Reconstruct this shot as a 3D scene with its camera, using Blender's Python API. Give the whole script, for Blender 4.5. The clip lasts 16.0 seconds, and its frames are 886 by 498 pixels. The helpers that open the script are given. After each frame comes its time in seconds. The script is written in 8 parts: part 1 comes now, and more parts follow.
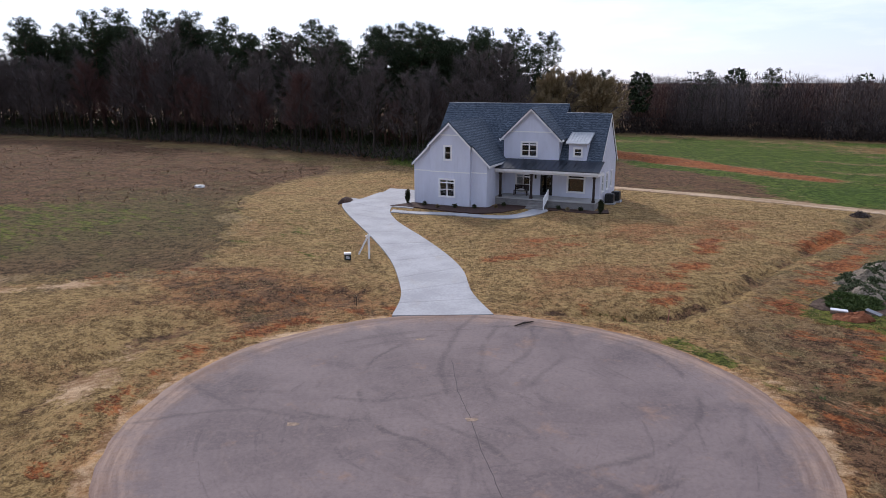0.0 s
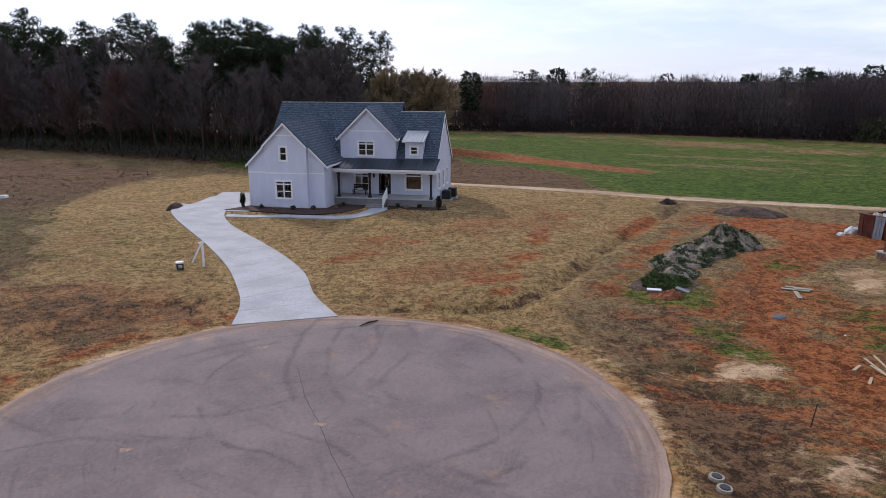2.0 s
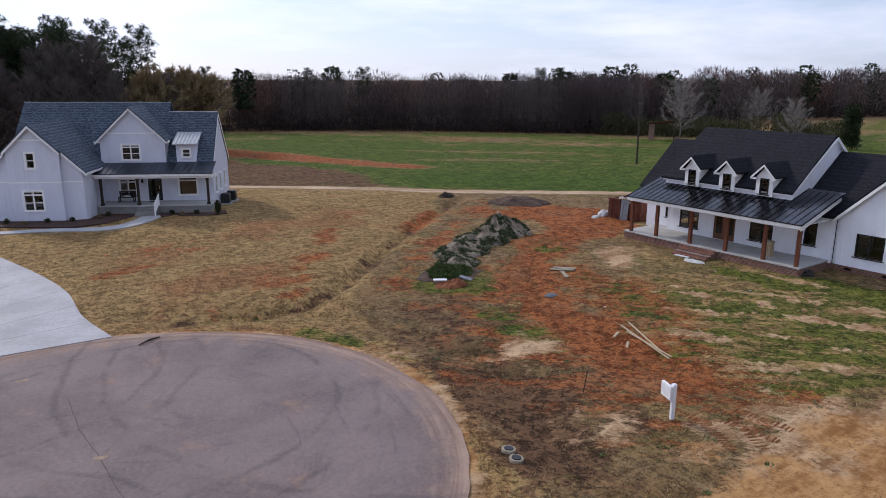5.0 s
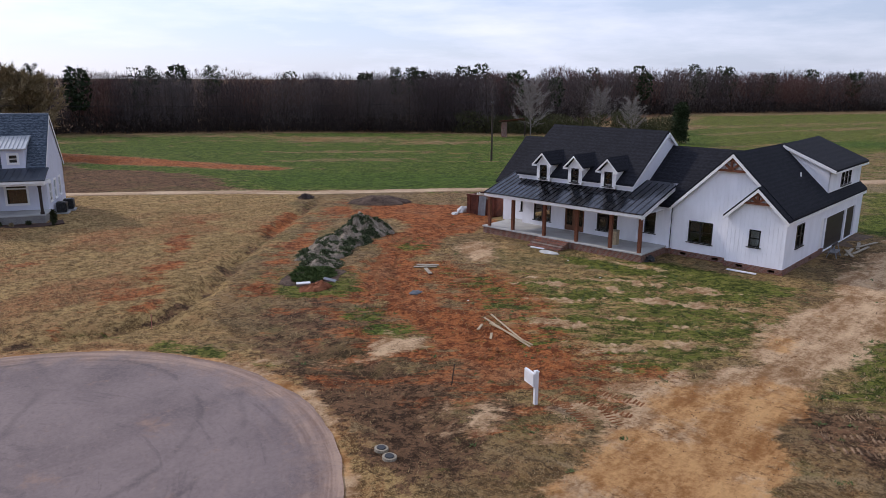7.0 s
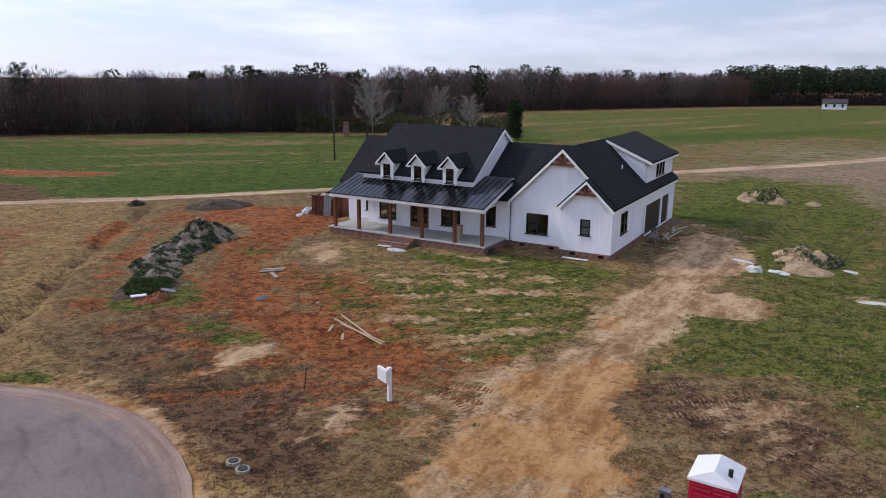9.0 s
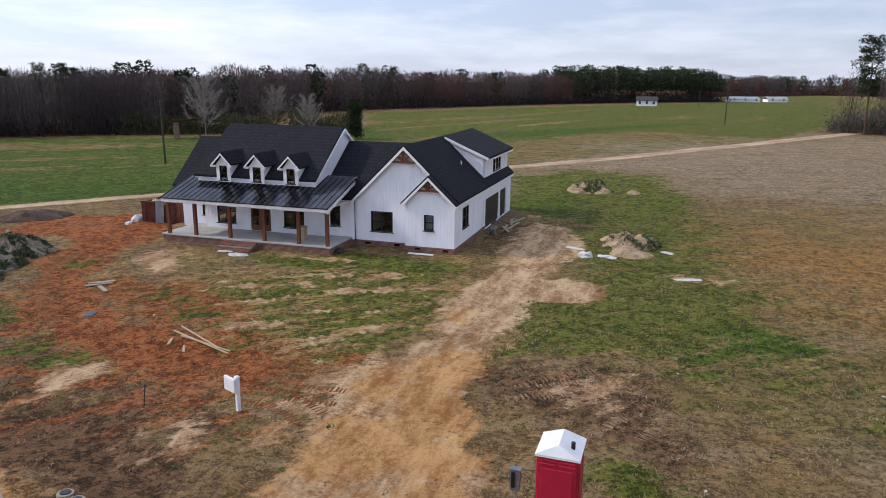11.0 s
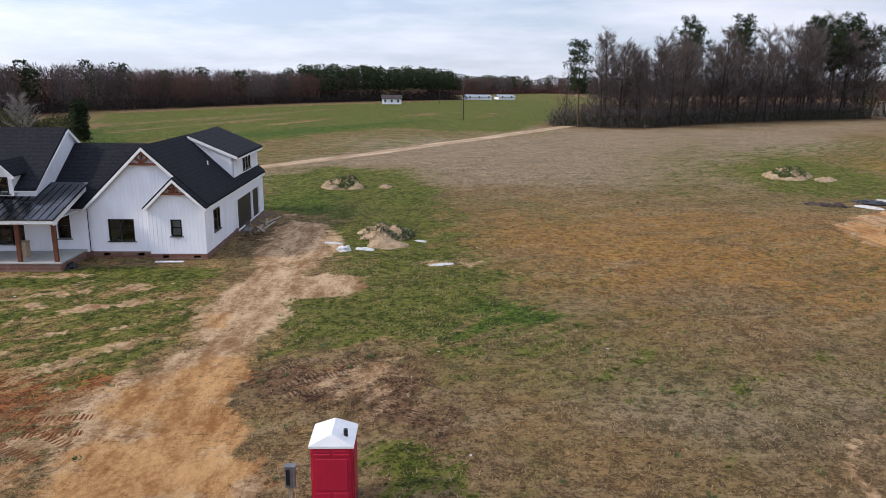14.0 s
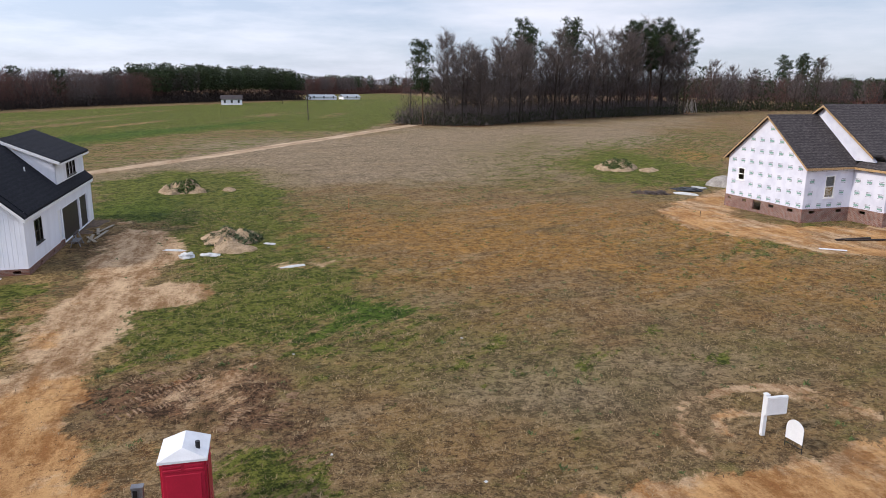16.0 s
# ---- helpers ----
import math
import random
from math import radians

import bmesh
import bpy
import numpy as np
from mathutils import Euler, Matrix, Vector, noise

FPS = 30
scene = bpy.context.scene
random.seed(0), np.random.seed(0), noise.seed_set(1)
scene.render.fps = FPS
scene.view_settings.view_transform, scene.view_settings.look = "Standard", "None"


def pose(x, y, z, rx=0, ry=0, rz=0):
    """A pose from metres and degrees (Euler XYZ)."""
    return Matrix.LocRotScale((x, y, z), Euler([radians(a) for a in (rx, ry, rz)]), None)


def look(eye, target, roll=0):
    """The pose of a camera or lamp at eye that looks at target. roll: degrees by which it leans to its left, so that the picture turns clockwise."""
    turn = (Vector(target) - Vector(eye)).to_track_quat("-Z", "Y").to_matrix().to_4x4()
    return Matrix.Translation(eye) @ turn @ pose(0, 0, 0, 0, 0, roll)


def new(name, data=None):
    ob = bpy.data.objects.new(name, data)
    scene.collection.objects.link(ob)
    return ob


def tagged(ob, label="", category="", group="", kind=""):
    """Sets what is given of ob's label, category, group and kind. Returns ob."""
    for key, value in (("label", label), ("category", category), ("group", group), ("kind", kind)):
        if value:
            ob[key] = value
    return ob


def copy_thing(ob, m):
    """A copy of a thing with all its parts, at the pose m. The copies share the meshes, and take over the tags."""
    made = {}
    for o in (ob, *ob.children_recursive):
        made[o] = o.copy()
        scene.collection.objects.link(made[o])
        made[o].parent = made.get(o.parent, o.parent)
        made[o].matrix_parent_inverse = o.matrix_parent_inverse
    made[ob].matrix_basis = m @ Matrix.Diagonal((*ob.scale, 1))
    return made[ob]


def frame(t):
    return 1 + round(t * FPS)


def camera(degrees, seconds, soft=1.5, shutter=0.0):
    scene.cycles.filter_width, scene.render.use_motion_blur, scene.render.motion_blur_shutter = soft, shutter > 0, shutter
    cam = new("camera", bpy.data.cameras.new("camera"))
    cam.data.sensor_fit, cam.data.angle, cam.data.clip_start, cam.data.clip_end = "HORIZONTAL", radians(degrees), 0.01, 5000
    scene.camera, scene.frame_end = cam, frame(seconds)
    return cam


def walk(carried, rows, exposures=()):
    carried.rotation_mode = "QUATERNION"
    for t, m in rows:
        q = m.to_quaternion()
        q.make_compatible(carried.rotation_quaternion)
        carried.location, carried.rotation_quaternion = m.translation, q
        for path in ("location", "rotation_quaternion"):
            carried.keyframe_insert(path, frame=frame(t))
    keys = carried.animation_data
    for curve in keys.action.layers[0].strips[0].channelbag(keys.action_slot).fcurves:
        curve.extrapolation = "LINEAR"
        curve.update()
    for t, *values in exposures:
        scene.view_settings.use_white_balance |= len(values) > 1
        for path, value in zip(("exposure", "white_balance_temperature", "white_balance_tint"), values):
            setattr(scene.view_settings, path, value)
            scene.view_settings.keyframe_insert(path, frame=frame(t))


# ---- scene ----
cam = camera(64.3, 16.0, 0.75)
EYE = 11.0
# seconds, yaw, pitch, roll, drift of the hovering camera
PATH = [
    (0.0, 0.05, -13.43, 0.08, 0.00, 0.00, 0.00),
    (0.5, -2.75, -13.46, 0.07, 0.04, -0.01, 0.01),
    (1.0, -5.92, -13.48, 0.05, 0.07, -0.01, 0.02),
    (1.5, -9.53, -13.52, 0.00, 0.08, -0.01, 0.04),
    (2.0, -13.00, -13.55, -0.03, 0.08, -0.02, 0.06),
    (2.5, -16.41, -13.58, -0.06, 0.06, -0.02, 0.08),
    (3.0, -19.81, -13.60, -0.10, 0.04, -0.02, 0.09),
    (3.5, -22.50, -13.60, -0.13, 0.03, -0.02, 0.09),
    (4.0, -25.20, -13.62, -0.17, 0.01, -0.02, 0.09),
    (6.5, -39.09, -13.65, -0.36, -0.04, 0.01, 0.12),
    (7.0, -42.09, -13.65, -0.38, -0.05, 0.00, 0.12),
    (7.5, -45.30, -13.64, -0.41, -0.06, -0.02, 0.13),
    (8.0, -48.53, -13.65, -0.44, -0.08, -0.06, 0.14),
    (8.5, -51.62, -13.65, -0.46, -0.09, -0.09, 0.15),
    (9.0, -54.70, -13.64, -0.50, -0.10, -0.11, 0.15),
    (11.5, -70.76, -13.57, -0.57, -0.13, -0.17, 0.07),
    (12.0, -74.11, -13.54, -0.60, -0.13, -0.18, 0.03),
    (12.5, -77.46, -13.50, -0.62, -0.15, -0.20, 0.00),
    (13.0, -80.88, -13.47, -0.63, -0.16, -0.21, -0.05),
    (13.5, -84.25, -13.45, -0.65, -0.19, -0.23, -0.08),
    (14.0, -87.32, -13.43, -0.67, -0.20, -0.24, -0.12),
    (14.5, -90.33, -13.39, -0.66, -0.21, -0.26, -0.17),
    (15.0, -93.40, -13.36, -0.65, -0.23, -0.28, -0.20),
    (15.5, -96.57, -13.33, -0.62, -0.25, -0.29, -0.23),
    (16.0, -99.60, -13.30, -0.59, -0.27, -0.29, -0.25)
]
walk(cam, [(t, pose(x, y, EYE + z, 90 + pitch, roll, yaw)) for t, yaw, pitch, roll, x, y, z in PATH],
     [(0.0, -0.02, 6340, 16), (4.0, -0.09, 6340, 16), (7.0, -0.11, 6360, 17), (9.0, -0.06, 6390, 16), (12.5, 0.16, 6550, 13), (16.0, 0.20, 6600, 13)])

# ---- sky and sun ----
SUN_AZ, SUN_EL = 16.0, 34.0        # degrees left of +y, above the horizon
world = bpy.data.worlds.new("sky")
scene.world = world
world.use_nodes = True
wt = world.node_tree
wt.nodes.clear()
w_out = wt.nodes.new("ShaderNodeOutputWorld")
w_bg = wt.nodes.new("ShaderNodeBackground")
w_sky = wt.nodes.new("ShaderNodeTexSky")
w_sky.sky_type, w_sky.sun_disc = "NISHITA", False
w_sky.sun_elevation, w_sky.sun_rotation = radians(SUN_EL), radians(-SUN_AZ)
w_sky.air_density, w_sky.dust_density, w_sky.ozone_density = 1.0, 0.5, 1.6
w_co = wt.nodes.new("ShaderNodeTexCoord")
w_map = wt.nodes.new("ShaderNodeMapping")
w_map.inputs["Scale"].default_value = (1.0, 1.0, 5.5)
w_map.inputs["Rotation"].default_value = (0.0, 0.12, 0.5)
w_no = wt.nodes.new("ShaderNodeTexNoise")
w_no.inputs["Scale"].default_value, w_no.inputs["Detail"].default_value = 2.2, 7.0
w_no.inputs["Roughness"].default_value = 0.58
w_rp = wt.nodes.new("ShaderNodeMapRange")
w_rp.inputs["From Min"].default_value, w_rp.inputs["From Max"].default_value = 0.43, 0.70
w_rp.inputs["To Min"].default_value, w_rp.inputs["To Max"].default_value = 0.08, 0.95
w_mx = wt.nodes.new("ShaderNodeMix")
w_mx.data_type = "RGBA"
w_mx.inputs["B"].default_value = (11.2, 11.8, 13.4, 1)
wt.links.new(w_co.outputs["Generated"], w_map.inputs["Vector"])
wt.links.new(w_map.outputs["Vector"], w_no.inputs["Vector"])
wt.links.new(w_no.outputs["Fac"], w_rp.inputs["Value"])
wt.links.new(w_rp.outputs["Result"], w_mx.inputs["Factor"])
w_hz = wt.nodes.new("ShaderNodeMix")
w_hz.data_type = "RGBA"
w_hz.inputs["Factor"].default_value = 0.55
w_hz.inputs["B"].default_value = (7.9, 9.6, 13.0, 1)
wt.links.new(w_sky.outputs["Color"], w_hz.inputs["A"])
wt.links.new(w_hz.outputs["Result"], w_mx.inputs["A"])
w_dot = wt.nodes.new("ShaderNodeVectorMath")      # the thin overcast is brightest round the sun
w_dot.operation = "DOT_PRODUCT"
wt.links.new(w_co.outputs["Generated"], w_dot.inputs[0])
w_dot.inputs[1].default_value = (-math.sin(radians(SUN_AZ)) * math.cos(radians(SUN_EL)), math.cos(radians(SUN_AZ)) * math.cos(radians(SUN_EL)), math.sin(radians(SUN_EL)))
w_glow = wt.nodes.new("ShaderNodeMapRange")
w_glow.inputs["From Min"].default_value, w_glow.inputs["From Max"].default_value = -0.5, 0.95
w_glow.inputs["To Min"].default_value, w_glow.inputs["To Max"].default_value = 0.73, 1.24
wt.links.new(w_dot.outputs["Value"], w_glow.inputs["Value"])
w_sc = wt.nodes.new("ShaderNodeVectorMath")
w_sc.operation = "SCALE"
wt.links.new(w_mx.outputs["Result"], w_sc.inputs[0])
wt.links.new(w_glow.outputs["Result"], w_sc.inputs["Scale"])
wt.links.new(w_sc.outputs["Vector"], w_bg.inputs["Color"])
wt.links.new(w_bg.outputs["Background"], w_out.inputs["Surface"])
w_bg.inputs["Strength"].default_value = 0.091

sun = new("sun", bpy.data.lights.new("sun", "SUN"))
sun.data.energy, sun.data.angle, sun.data.color = 2.4, radians(5), (1.0, 0.92, 0.80)
sun.matrix_world = look((-math.sin(radians(SUN_AZ)) * math.cos(radians(SUN_EL)) * 200,
                         math.cos(radians(SUN_AZ)) * math.cos(radians(SUN_EL)) * 200, math.sin(radians(SUN_EL)) * 200), (0, 0, 0))


# ---- materials ----
class Nodes:
    """A small writer of node materials."""

    def __init__(self, name, rough=0.8, metal=0.0, spec=0.4):
        self.mat = bpy.data.materials.new(name)
        self.mat.use_nodes = True
        self.t = self.mat.node_tree
        self.bsdf = self.t.nodes["Principled BSDF"]
        self.bsdf.inputs["Roughness"].default_value = rough
        self.bsdf.inputs["Metallic"].default_value = metal
        self.bsdf.inputs["Specular IOR Level"].default_value = spec
        self.pos = self.t.nodes.new("ShaderNodeNewGeometry").outputs["Position"]
        self.obj = self.t.nodes.new("ShaderNodeTexCoord").outputs["Object"]

    def put(self, socket, value):
        if isinstance(value, bpy.types.NodeSocket):
            self.t.links.new(value, socket)
        elif isinstance(value, tuple) and len(value) == 3 and socket.type == "RGBA":
            socket.default_value = (*value, 1)
        else:
            socket.default_value = value

    def scaled(self, vec, sx, sy, sz, rz=0.0):
        n = self.t.nodes.new("ShaderNodeMapping")
        n.inputs["Scale"].default_value = (sx, sy, sz)
        n.inputs["Rotation"].default_value = (0, 0, radians(rz))
        self.put(n.inputs["Vector"], vec)
        return n.outputs["Vector"]

    def grain(self, run, wide, angle):
        """World coordinates drawn out along a direction, in degrees from +x."""
        n = self.t.nodes.new("ShaderNodeMapping")
        n.vector_type = "TEXTURE"
        n.inputs["Scale"].default_value = (run, wide, 1.0)
        n.inputs["Rotation"].default_value = (0, 0, radians(angle))
        self.put(n.inputs["Vector"], self.pos)
        return n.outputs["Vector"]

    def noise(self, scale, vec=None, detail=4.0, rough=0.55):
        n = self.t.nodes.new("ShaderNodeTexNoise")
        self.put(n.inputs["Vector"], self.pos if vec is None else vec)
        n.inputs["Scale"].default_value, n.inputs["Detail"].default_value = scale, detail
        n.inputs["Roughness"].default_value = rough
        return n.outputs["Fac"]

    def ramp(self, value, lo, hi, a=0.0, b=1.0):
        n = self.t.nodes.new("ShaderNodeMapRange")
        n.interpolation_type = "SMOOTHSTEP"
        self.put(n.inputs["Value"], value)
        for key, v in (("From Min", lo), ("From Max", hi), ("To Min", a), ("To Max", b)):
            n.inputs[key].default_value = v
        return n.outputs["Result"]

    def math(self, op, a, b=0.0):
        n = self.t.nodes.new("ShaderNodeMath")
        n.operation = op
        self.put(n.inputs[0], a)
        self.put(n.inputs[1], b)
        return n.outputs[0]

    def mix(self, fac, a, b):
        n = self.t.nodes.new("ShaderNodeMix")
        n.data_type = "RGBA"
        self.put(n.inputs["Factor"], fac)
        self.put(n.inputs["A"], a)
        self.put(n.inputs["B"], b)
        return n.outputs["Result"]

    def attr(self, name):
        n = self.t.nodes.new("ShaderNodeAttribute")
        n.attribute_name = name
        s = self.t.nodes.new("ShaderNodeSeparateColor")
        self.t.links.new(n.outputs["Color"], s.inputs["Color"])
        return s.outputs

    def random(self, island=False):
        if island:
            return self.t.nodes.new("ShaderNodeNewGeometry").outputs["Random Per Island"]
        return self.t.nodes.new("ShaderNodeObjectInfo").outputs["Random"]

    def color(self, c):
        self.put(self.bsdf.inputs["Base Color"], c)
        return self

    def bump(self, h, strength=0.4, dist=0.02):
        n = self.t.nodes.new("ShaderNodeBump")
        n.inputs["Strength"].default_value, n.inputs["Distance"].default_value = strength, dist
        self.put(n.inputs["Height"], h)
        self.t.links.new(n.outputs["Normal"], self.bsdf.inputs["Normal"])
        return self


def paint(name, c, rough=0.6, metal=0.0, var=0.12, scale=3.0, spec=0.4):
    """Paint, plastic or metal with faint uneven weathering at two scales."""
    n = Nodes(name, rough, metal, spec)
    dark = tuple(v * (1 - var) for v in c)
    lite = tuple(min(1, v * (1 + var * 0.5)) for v in c)
    f = n.math("ADD", n.math("MULTIPLY", n.noise(scale), 0.6), n.math("MULTIPLY", n.noise(scale * 14), 0.4))
    n.color(n.mix(n.ramp(f, 0.35, 0.65), dark, lite))
    n.bump(n.noise(scale * 20), 0.08, 0.005)
    return n.mat


def wood(name, c, rough=0.7):
    n = Nodes(name, rough)
    g = n.noise(9.0, n.scaled(n.obj, 6, 6, 0.7), 5)
    n.color(n.mix(n.ramp(g, 0.35, 0.7), tuple(v * 0.6 for v in c), tuple(v * 1.25 for v in c)))
    n.bump(g, 0.2, 0.01)
    return n.mat


def shingles(name, c, lite, lo=0.38, hi=0.68):
    n = Nodes(name, 0.9, spec=0.2)
    tabs = n.noise(5.0, n.scaled(n.obj, 1.0, 1.0, 2.4), 4, 0.75)
    n_rows = n.t.nodes.new("ShaderNodeTexWave")
    n_rows.wave_type, n_rows.bands_direction = "BANDS", "Z"
    n.put(n_rows.inputs["Vector"], n.obj)
    n_rows.inputs["Scale"].default_value, n_rows.inputs["Distortion"].default_value = 1.55, 0.6
    n_rows.inputs["Detail"].default_value = 1.0
    f = n.math("ADD", n.math("MULTIPLY", tabs, 0.92), n.math("MULTIPLY", n_rows.outputs["Fac"], 0.08))
    base = n.mix(n.ramp(f, lo, hi), c, lite)
    n.color(n.mix(n.ramp(n.noise(0.7), 0.35, 0.7, 0.0, 0.25), base, tuple(v * 0.6 for v in c)))
    n.bump(f, 0.5, 0.02)
    return n.mat


def bricks(name, a, b, mortar):
    n = Nodes(name, 0.9)
    br = n.t.nodes.new("ShaderNodeTexBrick")
    sep = n.t.nodes.new("ShaderNodeSeparateXYZ")
    n.put(sep.inputs[0], n.obj)
    com = n.t.nodes.new("ShaderNodeCombineXYZ")
    n.put(com.inputs[0], n.math("ADD", sep.outputs[0], sep.outputs[1]))
    n.put(com.inputs[1], sep.outputs[2])
    n.put(br.inputs["Vector"], com.outputs[0])
    for key, v in (("Color1", (*a, 1)), ("Color2", (*b, 1)), ("Mortar", (*mortar, 1)), ("Scale", 1.0), ("Mortar Size", 0.015),
                   ("Brick Width", 0.21), ("Row Height", 0.076), ("Bias", 0.0)):
        br.inputs[key].default_value = v
    n.color(n.mix(n.ramp(n.noise(2.2), 0.4, 0.7, 0, 0.35), br.outputs["Color"], tuple(v * 0.55 for v in b)))
    n.bump(n.math("SUBTRACT", 1.0, br.outputs["Fac"]), 0.6, 0.01)
    return n.mat


def glass():
    n = Nodes("window_glass", 0.03, 0.0, 0.5)
    n.bsdf.inputs["Transmission Weight"].default_value = 1.0
    n.bsdf.inputs["IOR"].default_value = 1.45
    n.color((0.75, 0.8, 0.8))
    n.bump(n.noise(0.8), 0.02, 0.01)
    return n.mat


def siding(name, c):
    n = Nodes(name, 0.55, spec=0.35)
    f = n.noise(1.4, n.scaled(n.obj, 1, 1, 0.35), 6)
    g = n.noise(30.0, None, 2)
    base = n.mix(n.ramp(f, 0.3, 0.75), c, tuple(v * 0.9 for v in c))
    n.color(n.mix(n.ramp(g, 0.5, 0.8, 0, 0.12), base, (0.55, 0.52, 0.48)))
    n.bump(g, 0.06, 0.004)
    return n.mat


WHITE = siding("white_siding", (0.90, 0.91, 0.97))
# white siding with the sky-lit shade of the finished house's front in its colour
WHITE_SHADED = siding("shaded_white_siding", (0.68, 0.70, 0.80))
TRIM = paint("white_trim", (0.86, 0.86, 0.86), 0.5, var=0.06)
SHINGLE_BLUE = shingles("blue_grey_shingles", (0.034, 0.048, 0.068), (0.125, 0.152, 0.190), 0.42, 0.60)
SHINGLE_BLACK = shingles("charcoal_shingles", (0.007, 0.0075, 0.011), (0.020, 0.021, 0.029))
SHINGLE_BROWN = shingles("dark_brown_shingles", (0.030, 0.026, 0.028), (0.110, 0.095, 0.095))
# the strong tone variation paints uneven sky reflections into the metal's colour
METAL_BLACK = paint("black_seam_metal", (0.060, 0.064, 0.078), 0.17, 0.9, var=0.6, scale=0.9, spec=0.6)
METAL_SILVER = paint("light_grey_seam_metal", (0.42, 0.44, 0.46), 0.38, 0.7)
BRICK = bricks("red_brown_brick", (0.25, 0.085, 0.052), (0.13, 0.046, 0.032), (0.24, 0.19, 0.16))
BRICK_PALE = bricks("pale_red_brick", (0.25, 0.095, 0.068), (0.15, 0.056, 0.042), (0.31, 0.26, 0.23))
BRICK_GREY = bricks("grey_painted_brick", (0.23, 0.22, 0.21), (0.18, 0.17, 0.17), (0.27, 0.26, 0.25))
GLASS = glass()
BLACK = paint("black_frame", (0.012, 0.012, 0.013), 0.4)
DARK = paint("dark_interior", (0.035, 0.032, 0.030), 0.9)
FLOORBOARD = wood("interior_floorboard", (0.20, 0.15, 0.11))
STAIN = wood("red_brown_stained_wood", (0.17, 0.055, 0.025))
STAIN_DARK = wood("dark_stained_post", (0.035, 0.022, 0.018))
DOORWOOD = wood("brown_stained_door", (0.16, 0.065, 0.030), 0.45)
CONCRETE_PORCH = paint("smooth_porch_concrete", (0.42, 0.42, 0.41), 0.8, var=0.15, scale=1.2)


# ---- mesh helpers ----
def part(name, bm, material, parent=None, label=""):
    bmesh.ops.recalc_face_normals(bm, faces=bm.faces)
    me = bpy.data.meshes.new(name)
    bm.to_mesh(me)
    bm.free()
    me.materials.append(material)
    ob = new(name, me)
    ob.parent = parent
    return tagged(ob, label)


def thing(name, m, label, category, group="", kind=""):
    ob = new(name)
    ob.matrix_basis = m
    return tagged(ob, label, category, group, kind)


def box(bm, x0, x1, y0, y1, z0, z1, m=None):
    pts = [(x, y, z) for z in (z0, z1) for x, y in ((x0, y0), (x1, y0), (x1, y1), (x0, y1))]
    hexa(bm, [m @ Vector(p) for p in pts] if m is not None else pts)
    return bm


def hexa(bm, p):
    v = [bm.verts.new(q) for q in p]
    for f in ((3, 2, 1, 0), (4, 5, 6, 7), (0, 1, 5, 4), (1, 2, 6, 5), (2, 3, 7, 6), (3, 0, 4, 7)):
        bm.faces.new([v[i] for i in f])


def plate(bm, pts, t):
    """A slab with the given upper outline and a vertical thickness."""
    a = [bm.verts.new(p) for p in pts]
    b = [bm.verts.new((p[0], p[1], p[2] - t)) for p in pts]
    bm.faces.new(a)
    bm.faces.new(b[::-1])
    k = len(pts)
    for i in range(k):
        bm.faces.new([a[i], a[(i + 1) % k], b[(i + 1) % k], b[i]])
    return bm


def beam(bm, a, b, w, h=None):
    """A straight bar from a to b, w wide and h high."""
    a, b, h = Vector(a), Vector(b), h or w
    d = (b - a).normalized()
    s = d.cross((0, 0, 1))
    s = Vector((1, 0, 0)) if s.length < 1e-4 else s.normalized()
    u = s.cross(d)
    hexa(bm, [p + s * i * w / 2 + u * j * h / 2 for p in (a, b) for i, j in ((-1, -1), (1, -1), (1, 1), (-1, 1))])
    return bm


def tube(bm, pts, radii, n=8):
    """A tapered round bar through the points."""
    rings = []
    for i, p in enumerate(pts):
        p = Vector(p)
        d = (Vector(pts[min(i + 1, len(pts) - 1)]) - Vector(pts[max(i - 1, 0)])).normalized()
        s = d.cross((0, 0, 1))
        s = Vector((1, 0, 0)) if s.length < 1e-3 else s.normalized()
        u = s.cross(d)
        rings.append([bm.verts.new(p + (s * math.cos(a) + u * math.sin(a)) * radii[i]) for a in (2 * math.pi * k / n for k in range(n))])
    for r, q in zip(rings, rings[1:]):
        for k in range(n):
            bm.faces.new([r[k], r[(k + 1) % n], q[(k + 1) % n], q[k]])
    bm.faces.new(rings[0][::-1])
    bm.faces.new(rings[-1])
    return bm


def facing(side, c):
    """From along, inward and up to a house's own axes, for a wall on that side."""
    return {"front": lambda u, v, z: (u, c + v, z), "back": lambda u, v, z: (u, c - v, z),
            "right": lambda u, v, z: (c - v, u, z), "left": lambda u, v, z: (c + v, u, z)}[side]


def height(top, u):
    for (a, za), (b, zb) in zip(top, top[1:]):
        if a - 1e-6 <= u <= b + 1e-6:
            return za + (zb - za) * (u - a) / max(b - a, 1e-6)
    return top[-1][1]


